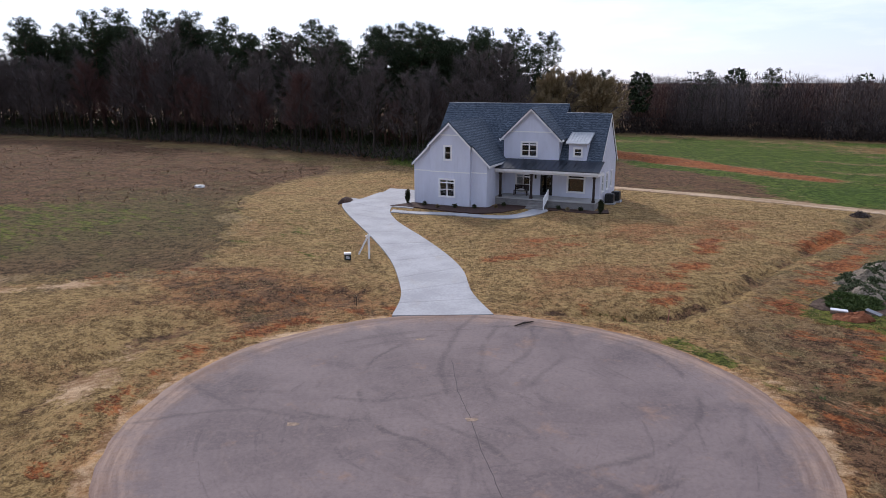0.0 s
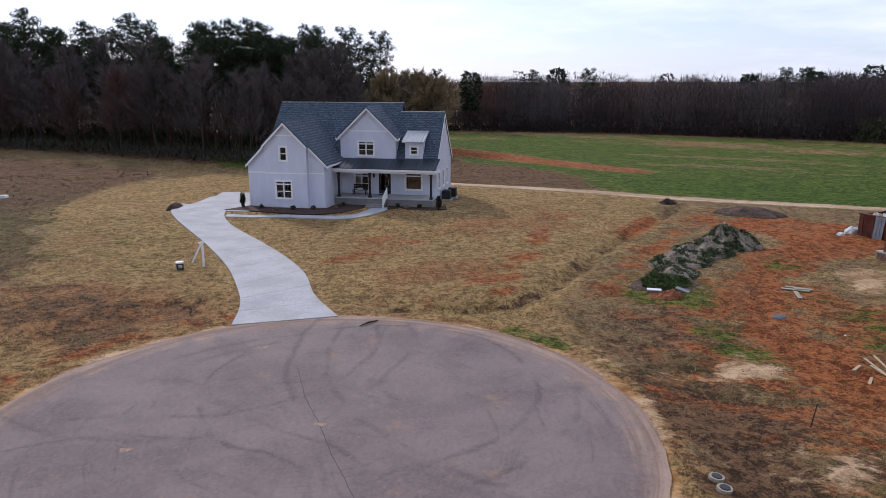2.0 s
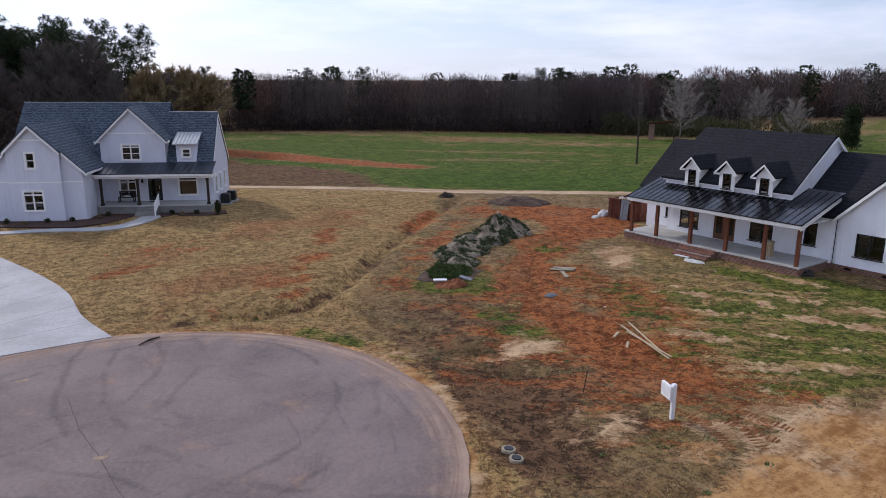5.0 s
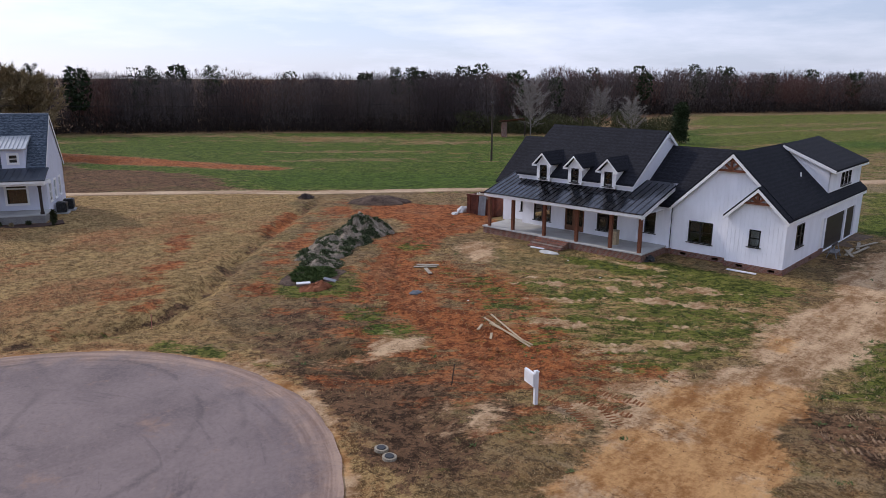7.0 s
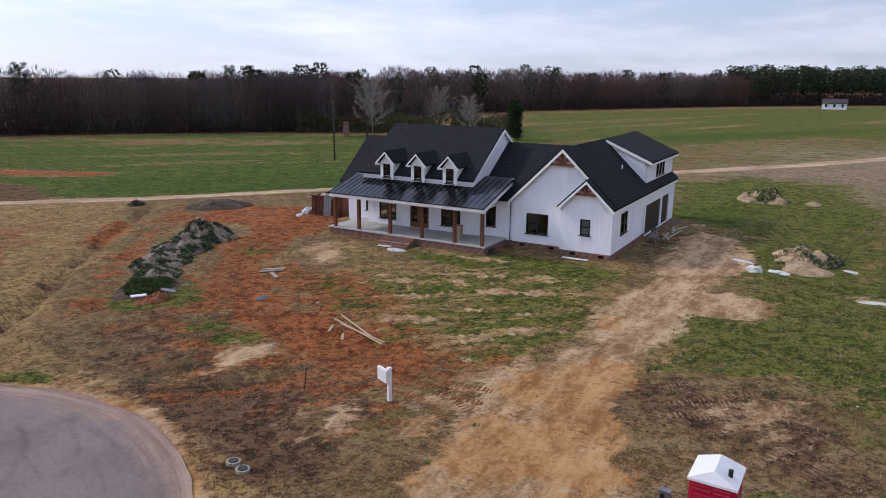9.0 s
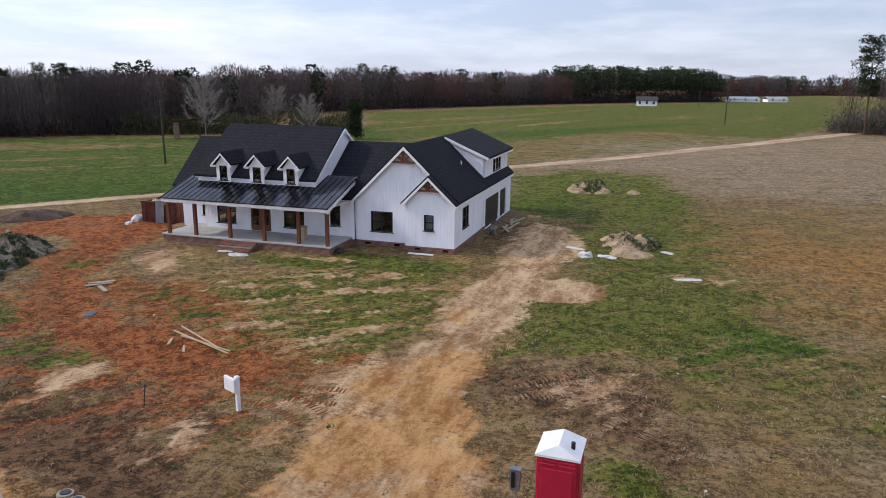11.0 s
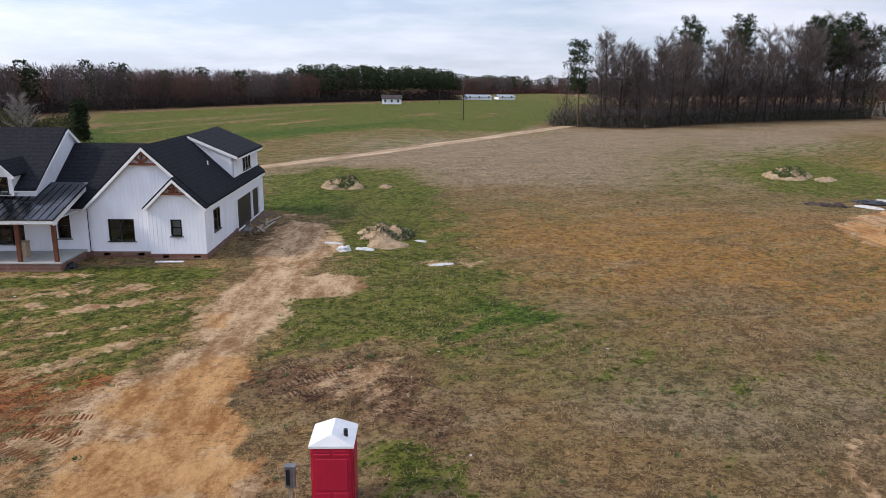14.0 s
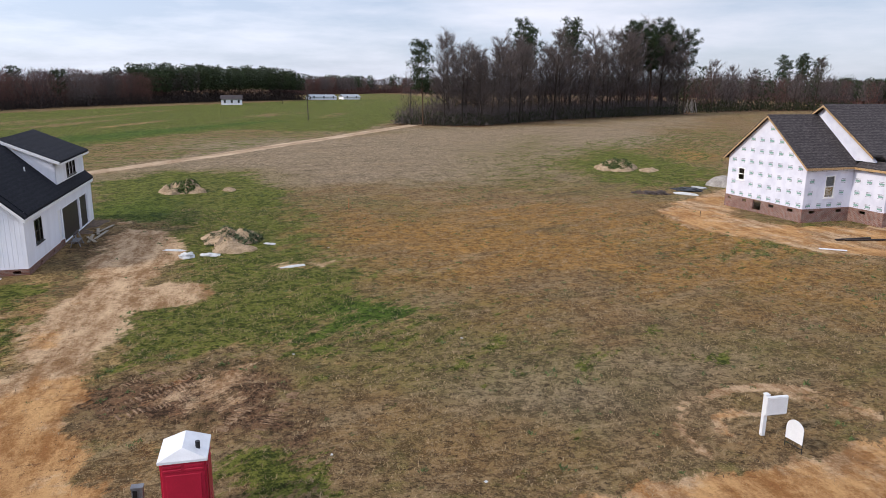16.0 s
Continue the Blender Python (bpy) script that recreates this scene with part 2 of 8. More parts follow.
def wall(parent, material, f, z0, top, holes=(), thick=0.16, batten=0.0, name="wall", label=""):
    """A wall below the line top [(u, z), ...] with openings (u0, u1, z0, z1), and battens on its face."""
    bm = bmesh.new()
    cuts = sorted({round(u, 3) for u, _ in top} | {round(h[i], 3) for h in holes for i in (0, 1)})
    for a, b in zip(cuts, cuts[1:]):
        mid = (a + b) / 2
        lo = [(z0, z0)]
        spans = []
        for h in sorted((h for h in holes if h[0] < mid < h[1]), key=lambda h: h[2]):
            spans.append((lo[-1], (h[2], h[2])))
            lo.append((h[3], h[3]))
        spans.append((lo[-1], (height(top, a + 1e-4), height(top, b - 1e-4))))
        for (la, lb), (ta, tb) in spans:
            if max(ta - la, tb - lb) < 0.002:
                continue
            hexa(bm, [f(a, 0, la), f(b, 0, lb), f(b, thick, lb), f(a, thick, la), f(a, 0, ta), f(b, 0, tb), f(b, thick, tb), f(a, thick, ta)])
    bmesh.ops.remove_doubles(bm, verts=bm.verts, dist=0.0005)
    body = part(name, bm, material, parent, label)
    if batten:
        bm = bmesh.new()
        u0, u1 = top[0][0], top[-1][0]
        k = max(1, round((u1 - u0) / batten))
        for i in range(k + 1):
            u = min(max(u0 + (u1 - u0) * i / k, u0 + 0.03), u1 - 0.03)
            lo = z0
            for h in sorted((h for h in holes if h[0] - 0.12 < u < h[1] + 0.12), key=lambda h: h[2]) + [None]:
                hi = height(top, u) if h is None else h[2] - 0.12
                if hi - lo > 0.1:
                    hexa(bm, [f(u + s, v, z) for z in (lo, hi) for s, v in ((-0.020, -0.010), (0.020, -0.010), (0.020, 0.0), (-0.020, 0.0))])
                if h is not None:
                    lo = h[3] + 0.12
        tagged(part("batten_cladding", bm, material, body), kind="stuff")
    return body


def bar_box(bm, f, u0, u1, v0, v1, z0, z1):
    hexa(bm, [f(u, v, z) for z in (z0, z1) for u, v in ((u0, v0), (u1, v0), (u1, v1), (u0, v1))])


def ring(bm, f, u0, u1, z0, z1, w, v0, v1):
    """A mitred rectangular frame."""
    out, inn = ((u0, z0), (u1, z0), (u1, z1), (u0, z1)), ((u0 + w, z0 + w), (u1 - w, z0 + w), (u1 - w, z1 - w), (u0 + w, z1 - w))
    q = [[bm.verts.new(f(u, v, z)) for u, z in loop] for v in (v0, v1) for loop in (out, inn)]
    for k in range(4):
        j = (k + 1) % 4
        for a, b in ((0, 1), (3, 2), (2, 0), (1, 3)):
            bm.faces.new([q[a][k], q[a][j], q[b][j], q[b][k]])


def window(parent, f, u0, u1, z0, z1, frame_mat, nx=1, nz=2, trim_mat=None, label="", transom=0.0):
    """Frame with its bars, a pane in each light, and a sill."""
    bm = bmesh.new()
    w = 0.07
    ring(bm, f, u0, u1, z0, z1, w, -0.02, 0.09)
    win = part("window", bm, frame_mat, parent, label)

    def bar(*b):
        bm = bmesh.new()
        bar_box(bm, f, *b)
        part("glazing_bar", bm, frame_mat, win)

    lights = []
    zt = z1 - transom if transom else z1
    for i in range(nx):
        a, b = u0 + (u1 - u0) * i / nx, u0 + (u1 - u0) * (i + 1) / nx
        if i:
            bar(a - 0.05, a + 0.05, -0.021, 0.085, z0 + w, z1 - w)
        for j in range(nz):
            c, d = z0 + (zt - z0) * j / nz, z0 + (zt - z0) * (j + 1) / nz
            if j:
                bar(a + 0.05, b - 0.05, 0.0, 0.07, c - 0.03, c + 0.03)
            lights.append((a + 0.04, b - 0.04, c + 0.03, d - 0.03))
        if transom:
            bar(a + 0.05, b - 0.05, -0.02, 0.08, zt - 0.05, zt + 0.05)
            lights.append((a + 0.04, b - 0.04, zt + 0.05, z1 - 0.05))
    if trim_mat is not None:
        bm = bmesh.new()
        ring(bm, f, u0 - 0.09, u1 + 0.09, z0 - 0.09, z1 + 0.1, 0.09, -0.045, 0.004)
        part("casing", bm, trim_mat, win)
    for a, b, c, d in lights:
        bm = bmesh.new()
        bar_box(bm, f, a, b, 0.045, 0.051, c, d)
        part("pane", bm, GLASS, win).visible_shadow = False
    bm = bmesh.new()
    bar_box(bm, f, u0 - 0.1, u1 + 0.1, -0.085, -0.046 if trim_mat is not None else -0.022, z0 - 0.06, z0 - 0.01)
    part("sill", bm, frame_mat, win)
    return win


def room(parent, x0, x1, y0, y1, z0, z1):
    """A bare dark room behind the windows."""
    bm = bmesh.new()
    for b in ((x0, x1, y0, y1, z0 - 0.05, z0), (x0, x1, y0, y1, z1, z1 + 0.05), (x0, x1, y1 - 0.05, y1, z0, z1)):
        box(bm, *b)
    part("interior", bm, DARK, parent, "dim unlit interior floor, ceiling and back wall")


# ---- ground: one sheet, finer where the camera passes ----
def lattice(ix, iy, seed):
    h = (ix * 374761393 + iy * 668265263 + seed * 982451653) & 0x7FFFFFFF
    h = ((h ^ (h >> 13)) * 1274126177) & 0x7FFFFFFF
    return ((h ^ (h >> 16)) & 0xFFFF) / 65535.0


def lump(x, y, size, seed=0, octaves=3):
    """Smooth value noise, 0 to 1."""
    total, amp, norm = 0.0, 1.0, 0.0
    for o in range(octaves):
        u, v = x / size, y / size
        ix, iy = np.floor(u).astype(np.int64), np.floor(v).astype(np.int64)
        fx, fy = u - ix, v - iy
        fx, fy = fx * fx * (3 - 2 * fx), fy * fy * (3 - 2 * fy)
        s = seed + o * 17
        a = lattice(ix, iy, s) * (1 - fx) + lattice(ix + 1, iy, s) * fx
        b = lattice(ix, iy + 1, s) * (1 - fx) + lattice(ix + 1, iy + 1, s) * fx
        total, norm = total + amp * (a * (1 - fy) + b * fy), norm + amp
        size, amp = size / 2.1, amp * 0.55
    return total / norm


def line_dist(x, y, pts):
    """Distance to a polyline."""
    best = np.full(np.shape(x), 1e9)
    for (ax, ay), (bx, by) in zip(pts, pts[1:]):
        dx, dy = bx - ax, by - ay
        s = np.clip(((x - ax) * dx + (y - ay) * dy) / (dx * dx + dy * dy), 0, 1)
        best = np.minimum(best, np.hypot(x - ax - s * dx, y - ay - s * dy))
    return best


def area_dist(x, y, pts):
    """Signed distance to a closed outline, negative inside."""
    inside = np.zeros(np.shape(x), bool)
    for (ax, ay), (bx, by) in zip(pts, pts[1:] + pts[:1]):
        cross = (ay > y) != (by > y)
        inside ^= cross & (x < (bx - ax) * (y - ay) / ((by - ay) if by != ay else 1e-9) + ax)
    d = line_dist(x, y, pts + pts[:1])
    return np.where(inside, -d, d)


def soft(d, r, w):
    """1 well inside, 0 well outside, over a broad border."""
    return np.clip(0.5 + (r - d) / (3.4 * w + 0.4), 0, 1)


def oval(x, y, cx, cy, rx, ry, turn=0.0):
    """About 0 at the rim of an oval, in metres, negative inside."""
    c, s = math.cos(radians(turn)), math.sin(radians(turn))
    u, v = (x - cx) * c + (y - cy) * s, -(x - cx) * s + (y - cy) * c
    return (np.hypot(u / rx, v / ry) - 1) * min(rx, ry)


CIRCLE = (0.62, 21.3, 11.15)
GULLY = [(5.4, 32.9), (8.0, 32.5), (11.3, 32.7), (13.0, 33.5), (16.5, 37.2), (20.6, 41.7), (26.9, 48.5), (35.8, 56.7)]
DITCH_R = [(2.8, 35.4), (5.4, 33.0), (8.0, 32.5), (10.6, 31.3), (12.6, 30.2), (14.0, 27.0), (14.8, 22.0), (13.6, 15.0)]
DITCH_L = [(-2.9, 35.9), (-5.5, 35.5), (-9.4, 33.6), (-13.5, 29.6), (-15.2, 24.0), (-14.6, 17.0)]
LANE = [(8.0, 80.0), (17.2, 74.0), (23.5, 70.0), (30.3, 65.5), (37.5, 59.3), (43.7, 55.4), (52.0, 49.8), (70.0, 38.2), (88.0, 26.4), (107.0, 15.2), (143.5, -3.6), (176.0, -20.5), (230.0, -46.0)]
CLAY_TRACK = [(45.0, 41.5), (39.9, 40.0), (32.9, 38.4), (28.0, 36.2), (24.0, 32.2), (21.0, 27.2), (20.6, 23.3), (20.9, 20.5), (20.8, 18.0)]
LAWN = [(-34.0, 10.0), (-34.0, 34.0), (-22.0, 36.5), (-14.5, 40.0), (-16.5, 52.0), (-19.5, 64.0), (-17.5, 80.0), (-8.0, 90.0), (10.0, 83.0), (17.0, 75.0), (30.0, 66.0), (36.0, 60.0), (30.0, 50.0), (18.0, 37.0), (13.0, 27.0), (13.0, 13.0), (0.0, 8.0)]


DRIVE_LINE = [(0.0, 33.0), (-0.4, 36.5), (-1.1, 41.8), (-2.4, 46.5), (-4.3, 53.0), (-6.3, 59.5), (-7.0, 64.5), (-5.5, 68.5)]
PATH_LINE = [(-4.5, 60.3), (-2.6, 59.4), (0.7, 58.7), (4.3, 57.3), (6.3, 57.9), (7.8, 59.6), (8.6, 61.0)]


def relief(x, y):
    """The ground's height."""
    near = soft(np.hypot(x - 20, y - 20), 70, 25)
    r = np.hypot(x - CIRCLE[0], y - CIRCLE[1])
    keep = np.clip((r - CIRCLE[2] - 0.5) / 2.5, 0, 1)
    keep = keep * np.where(y < 14, np.clip((np.abs(x - CIRCLE[0]) - 4.0) / 2.5, 0, 1), 1)
    z = (lump(x, y, 9.0, 3) - 0.5) * 0.16 + (lump(x, y, 1.1, 5, 2) - 0.5) * 0.07 * near
    z = z - 0.42 * np.exp(-(line_dist(x, y, DITCH_L) / 1.5) ** 2) - 0.28 * np.exp(-(line_dist(x, y, DITCH_R) / 1.2) ** 2)
    wob = (lump(x, y, 1.5, 9) - 0.5) * 0.9
    z = z - 0.40 * np.exp(-((line_dist(x, y, GULLY) + wob) / 0.5) ** 2)
    for off in (-0.75, 0.75):
        z = z - 0.13 * np.exp(-((line_dist(x + off * 0.8, y - off * 0.6, CLAY_TRACK) + wob * 0.3) / 0.22) ** 2)
    z = z + 0.34 * (lump(x, y, 1.0, 21, 2) - 0.5) * soft(oval(x, y, 23.0, 3.8, 3.6, 4.6), 0, 1.0)
    flat = np.minimum(np.clip((line_dist(x, y, DRIVE_LINE) - 2.8) / 1.2, 0, 1), np.clip((line_dist(x, y, PATH_LINE) - 0.9) / 0.8, 0, 1))
    z = z * flat - 0.03 * (1 - flat)
    return z * keep - 0.035 * (1 - keep)


def axis(lo, hi, step, reach):
    mid = list(np.arange(lo, hi + step / 2, step))
    out, d, p = [], step, hi
    while p < reach:
        d *= 1.065
        p += d
        out.append(p)
    low, d, p = [], step, lo
    while p > -reach:
        d *= 1.065
        p -= d
        low.append(p)
    return np.array(low[::-1] + mid + out)


gx, gy = axis(-24, 68, 0.36, 2600), axis(-42, 62, 0.36, 2600)
GX, GY = np.meshgrid(gx, gy)
GZ = relief(GX, GY)


# stretches of the plan, by what covers them
CLAY_BAND = [(42.4, 40.7), (42.2, 45.5), (40.0, 49.2), (35.9, 50.4), (34.7, 44.9), (34.6, 41.4), (31.1, 39.6), (27.2, 37.1), (23.3, 33.0), (21.0, 29.7), (20.2, 26.6), (19.7, 24.3), (19.6, 21.4), (19.4, 19.1), (18.9, 17.1), (19.5, 15.9), (21.0, 15.7), (22.1, 17.5), (22.4, 19.0), (22.5, 21.1), (22.7, 23.2), (23.1, 25.3), (24.1, 27.7), (25.9, 30.7), (28.1, 33.3), (32.4, 36.0), (35.9, 36.8), (38.7, 37.1)]
CLAY_BANK = [(37.1, 55.7), (30.2, 48.7), (25.0, 43.5), (21.6, 39.9), (17.8, 36.2), (15.3, 33.3), (16.9, 32.0), (19.8, 36.0), (23.8, 40.0), (29.3, 45.0), (37.6, 52.0)]
WEEDS_A = [(18.5, 28.1), (20.8, 29.5), (20.1, 26.1), (19.6, 22.2), (18.1, 22.3), (17.9, 24.9)]
WEEDS_B = [(26.7, 31.8), (29.2, 31.4), (29.0, 26.5), (27.4, 21.0), (23.7, 18.6), (23.3, 21.2), (23.5, 24.4), (24.3, 27.5)]
LAWN_FRONT = [(31.2, 29.4), (32.5, 25.1), (36.3, 21.8), (38.6, 14.5), (34.9, 12.2), (30.5, 11.9), (26.2, 11.6), (22.1, 14.1), (22.6, 17.5), (23.8, 21.3), (26.2, 25.9)]
WALL_STRIP = [(35.2, 27.2), (38.3, 22.2), (38.7, 18.4), (39.4, 14.8), (39.0, 13.5), (35.5, 15.2), (35.4, 19.4), (34.3, 24.4)]
YARD_FAR = [(78.5, 23.4), (88.7, 18.0), (86.6, 9.9), (71.1, 3.2), (39.2, 1.0), (28.8, 0.3), (28.2, 1.9), (26.3, 4.4), (25.3, 7.9), (29.7, 8.7), (35.4, 9.1), (34.9, 6.8), (39.5, 6.9), (44.7, 9.8), (51.9, 10.6), (58.7, 13.2), (59.8, 17.6)]
YARD_NEAR = [(54.9, 9.8), (49.8, 4.7), (44.0, 0.8), (39.0, -0.6), (33.5, -2.5), (31.4, -3.9), (30.1, -1.6), (28.2, 0.7), (26.7, 2.9), (25.5, 6.4), (24.5, 8.1), (27.6, 8.3), (32.4, 8.6), (35.1, 6.1), (39.6, 6.8), (43.2, 9.3)]
TOILET_WEEDS = [(19.9, 3.1), (20.3, 2.1), (19.5, 0.9), (18.1, 0.2), (16.8, -0.0), (16.2, 2.5)]
LUSH = [(28.8, 0.8), (31.5, -0.3), (34.1, -2.0), (33.1, -4.2), (31.4, -4.6), (30.5, -2.1), (28.3, 0.2)]
HEAP_GREEN = [(96.6, -32.8), (116.1, -49.5), (96.7, -52.0), (84.8, -53.0), (70.2, -43.4), (70.0, -36.7), (74.9, -31.0)]
DRIVE_GREEN = [(61.4, 18.6), (69.1, 15.1), (60.6, 11.3), (56.5, 12.5), (58.3, 17.5)]
CLOD_YARD = [(24.1, 8.3), (26.1, 6.5), (27.3, 3.9), (26.6, 1.9), (24.0, 1.2), (21.1, 0.4), (19.9, 1.0), (20.0, 2.8), (20.9, 3.7), (21.3, 6.1), (22.1, 8.0)]
PALE_A = [(13.8, 17.7), (16.2, 17.4), (17.4, 15.7), (16.7, 14.2), (15.2, 13.7), (14.0, 14.5), (13.4, 16.0)]
PALE_B = [(32.0, 34.1), (34.1, 33.9), (33.1, 31.0), (30.3, 29.0), (29.3, 30.5)]
PALE_C = [(35.8, 9.7), (38.2, 8.3), (37.8, 6.4), (35.3, 6.4), (34.5, 8.4)]
PALE_D = [(16.6, 23.6), (18.3, 23.7), (18.3, 22.6), (17.0, 21.8), (16.2, 22.7)]
ORANGE_YARD = [(15.7, -7.3), (16.2, -9.6), (16.3, -11.5), (16.6, -13.7), (16.9, -17.1), (16.8, -19.7), (12.6, -15.5), (14.1, -5.9)]
WRAP_YARD = [(56.9, -29.7), (65.4, -38.7), (67.7, -42.8), (52.9, -34.2), (47.9, -36.8), (49.4, -49.3), (37.1, -37.7), (41.2, -33.3), (45.0, -32.0), (49.5, -28.7)]
RUSTY_FIELD = [(51.2, 0.3), (65.5, -7.0), (66.9, -24.2), (51.7, -23.6), (43.9, -28.6), (34.4, -23.8), (31.5, -17.9), (35.6, -10.1), (38.8, -4.2)]
GREY_FAR = [(91.4, 26.3), (133.1, 14.9), (172.0, -22.0), (181.5, -64.0), (239.9, -137.8), (118.7, -42.2), (74.6, -20.4), (73.6, -7.8), (75.2, 8.6), (76.2, 18.8)]
GREY_NEAR = [(25.4, -1.1), (25.1, -7.3), (23.8, -16.3), (18.8, -11.6), (16.5, -8.7), (17.1, -1.1)]
OLIVE = [(29.3, 2.1), (30.3, -1.8), (30.5, -8.8), (25.7, -7.5), (25.2, -2.8), (25.2, 1.4)]
OLIVE_FAR = [(72.8, -16.2), (109.5, -25.9), (145.4, -46.5), (86.6, -31.1), (67.7, -26.9)]
FIELD_GREEN = [(37.3, 152.1), (81.7, 122.1), (107.4, 98.9), (123.7, 82.9), (157.3, 82.3), (85.1, 44.1), (52.6, 48.2), (39.4, 59.2), (17.8, 75.2), (-6.7, 95.6), (-10.4, 170.0)]
BRIGHT_BAND = [(33.9, 73.0), (43.8, 75.5), (53.1, 67.3), (66.7, 52.2), (57.3, 44.7), (40.7, 59.0), (34.5, 64.1)]
PLOWED = [(-3.1, 127.0), (23.3, 97.1), (30.3, 88.6), (33.9, 75.9), (34.2, 68.4), (30.0, 67.4), (17.8, 75.2), (-2.7, 94.1)]
FIELD_CLAY = [(9.7, 139.3), (27.7, 114.3), (34.7, 101.0), (40.8, 87.6), (45.5, 78.4), (42.8, 77.7), (36.3, 85.9), (29.4, 96.0), (25.0, 103.6), (9.0, 131.1)]
FIELD_FADE = [(61.0, 120.8), (72.8, 116.5), (76.7, 107.2), (64.9, 107.5)]
GREEN_RIGHT = [(209.8, 113.8), (279.9, 81.7), (393.6, 19.7), (477.6, -51.8), (219.3, -25.5), (162.4, -7.1), (157.4, 1.4), (166.9, 21.1), (126.9, 38.1), (83.9, 47.5)]
STRAW_STREAK = [(152.3, 57.7), (169.9, 52.4), (178.2, 38.5), (151.7, 44.2)]
STRAW_STREAK_B = [(179.8, 22.7), (199.6, 6.6), (188.4, 1.8), (170.0, 13.4)]
DARK_STREAK = [(134.2, 58.1), (151.7, 44.2), (197.9, 17.2), (204.7, 8.3), (170.0, 24.2), (133.3, 40.0)]
DRIVE_L = [(56.1, 14.7), (42.2, 13.0), (38.0, 12.4), (34.0, 12.5), (29.3, 11.7), (27.3, 11.3), (24.1, 12.0), (22.0, 12.9), (17.9, 12.1), (15.1, 11.5), (13.0, 11.0)]
DRIVE_R = [(15.5, 5.1), (18.2, 6.5), (19.6, 6.8), (21.8, 8.4), (24.9, 8.6), (31.4, 9.1), (35.8, 9.6), (44.1, 8.9), (52.2, 11.0), (54.7, 14.9)]
DRIVE_ORANGE = [(14.5, 11.4), (17.3, 11.6), (20.1, 11.6), (22.3, 12.2), (24.2, 9.3), (20.9, 8.2), (19.6, 6.8), (18.2, 6.5), (15.5, 5.1)]
RINGS = [(21.0, -17.3), (21.5, -16.0), (21.4, -14.6), (20.9, -13.0), (20.3, -12.1), (19.1, -11.5), (17.7, -11.3), (17.3, -11.4)]
RING2 = [(19.4, -14.6), (19.7, -13.8), (19.5, -13.0), (18.6, -12.7), (17.8, -12.8)]
DARK_STRIP = [(13.8, 25.4), (14.3, 23.5), (15.0, 21.4), (15.3, 19.5), (14.9, 16.9), (13.7, 14.3), (12.1, 13.2), (11.3, 13.9), (11.3, 15.9), (12.2, 18.1), (13.2, 20.2), (13.3, 22.8)]
DRY_RED0 = [(-14.1, 41.8), (-10.3, 40.5), (-4.5, 36.9), (-2.5, 34.9), (-2.6, 32.9), (-6.4, 33.5), (-9.1, 31.0), (-12.8, 33.5), (-17.0, 38.1)]
STRIP0 = [(-2.6, 32.9), (-5.1, 32.9), (-8.1, 31.5), (-10.3, 29.9), (-11.8, 27.2), (-12.4, 24.4)]


def warm_mask(x, y, rag):
    """0 grey, 0.5 plain, 1 orange: how rusty the open field is."""
    w = 0.5 + (lump(x, y, 14.0, 51) - 0.5) * 0.4 + (lump(x * 0.3 + y, y * 0.3 - x, 5.0, 53) - 0.5) * 0.3
    for pts, k, rim in ((RUSTY_FIELD, 0.46, 8.0), (GREY_FAR, -0.5, 10.0), (GREY_NEAR, -0.34, 3.0), (OLIVE_FAR, -0.1, 5.0)):
        w = w + k * soft(area_dist(x, y, pts) + rag * 7, 0, rim)
    for cx, cy, rx, ry, turn, k in ((44, -33, 9, 5, 40, 0.25), (100, -55, 14, 6, -40, 0.35), (70, 9, 24, 4, 10, 0.1), (95, 6, 30, 11, -15, -0.4), (135, -50, 40, 16, -40, -0.3)):
        w = w + k * soft(oval(x, y, cx, cy, rx, ry, turn) + rag * 7, 0, 3.5)
    return w


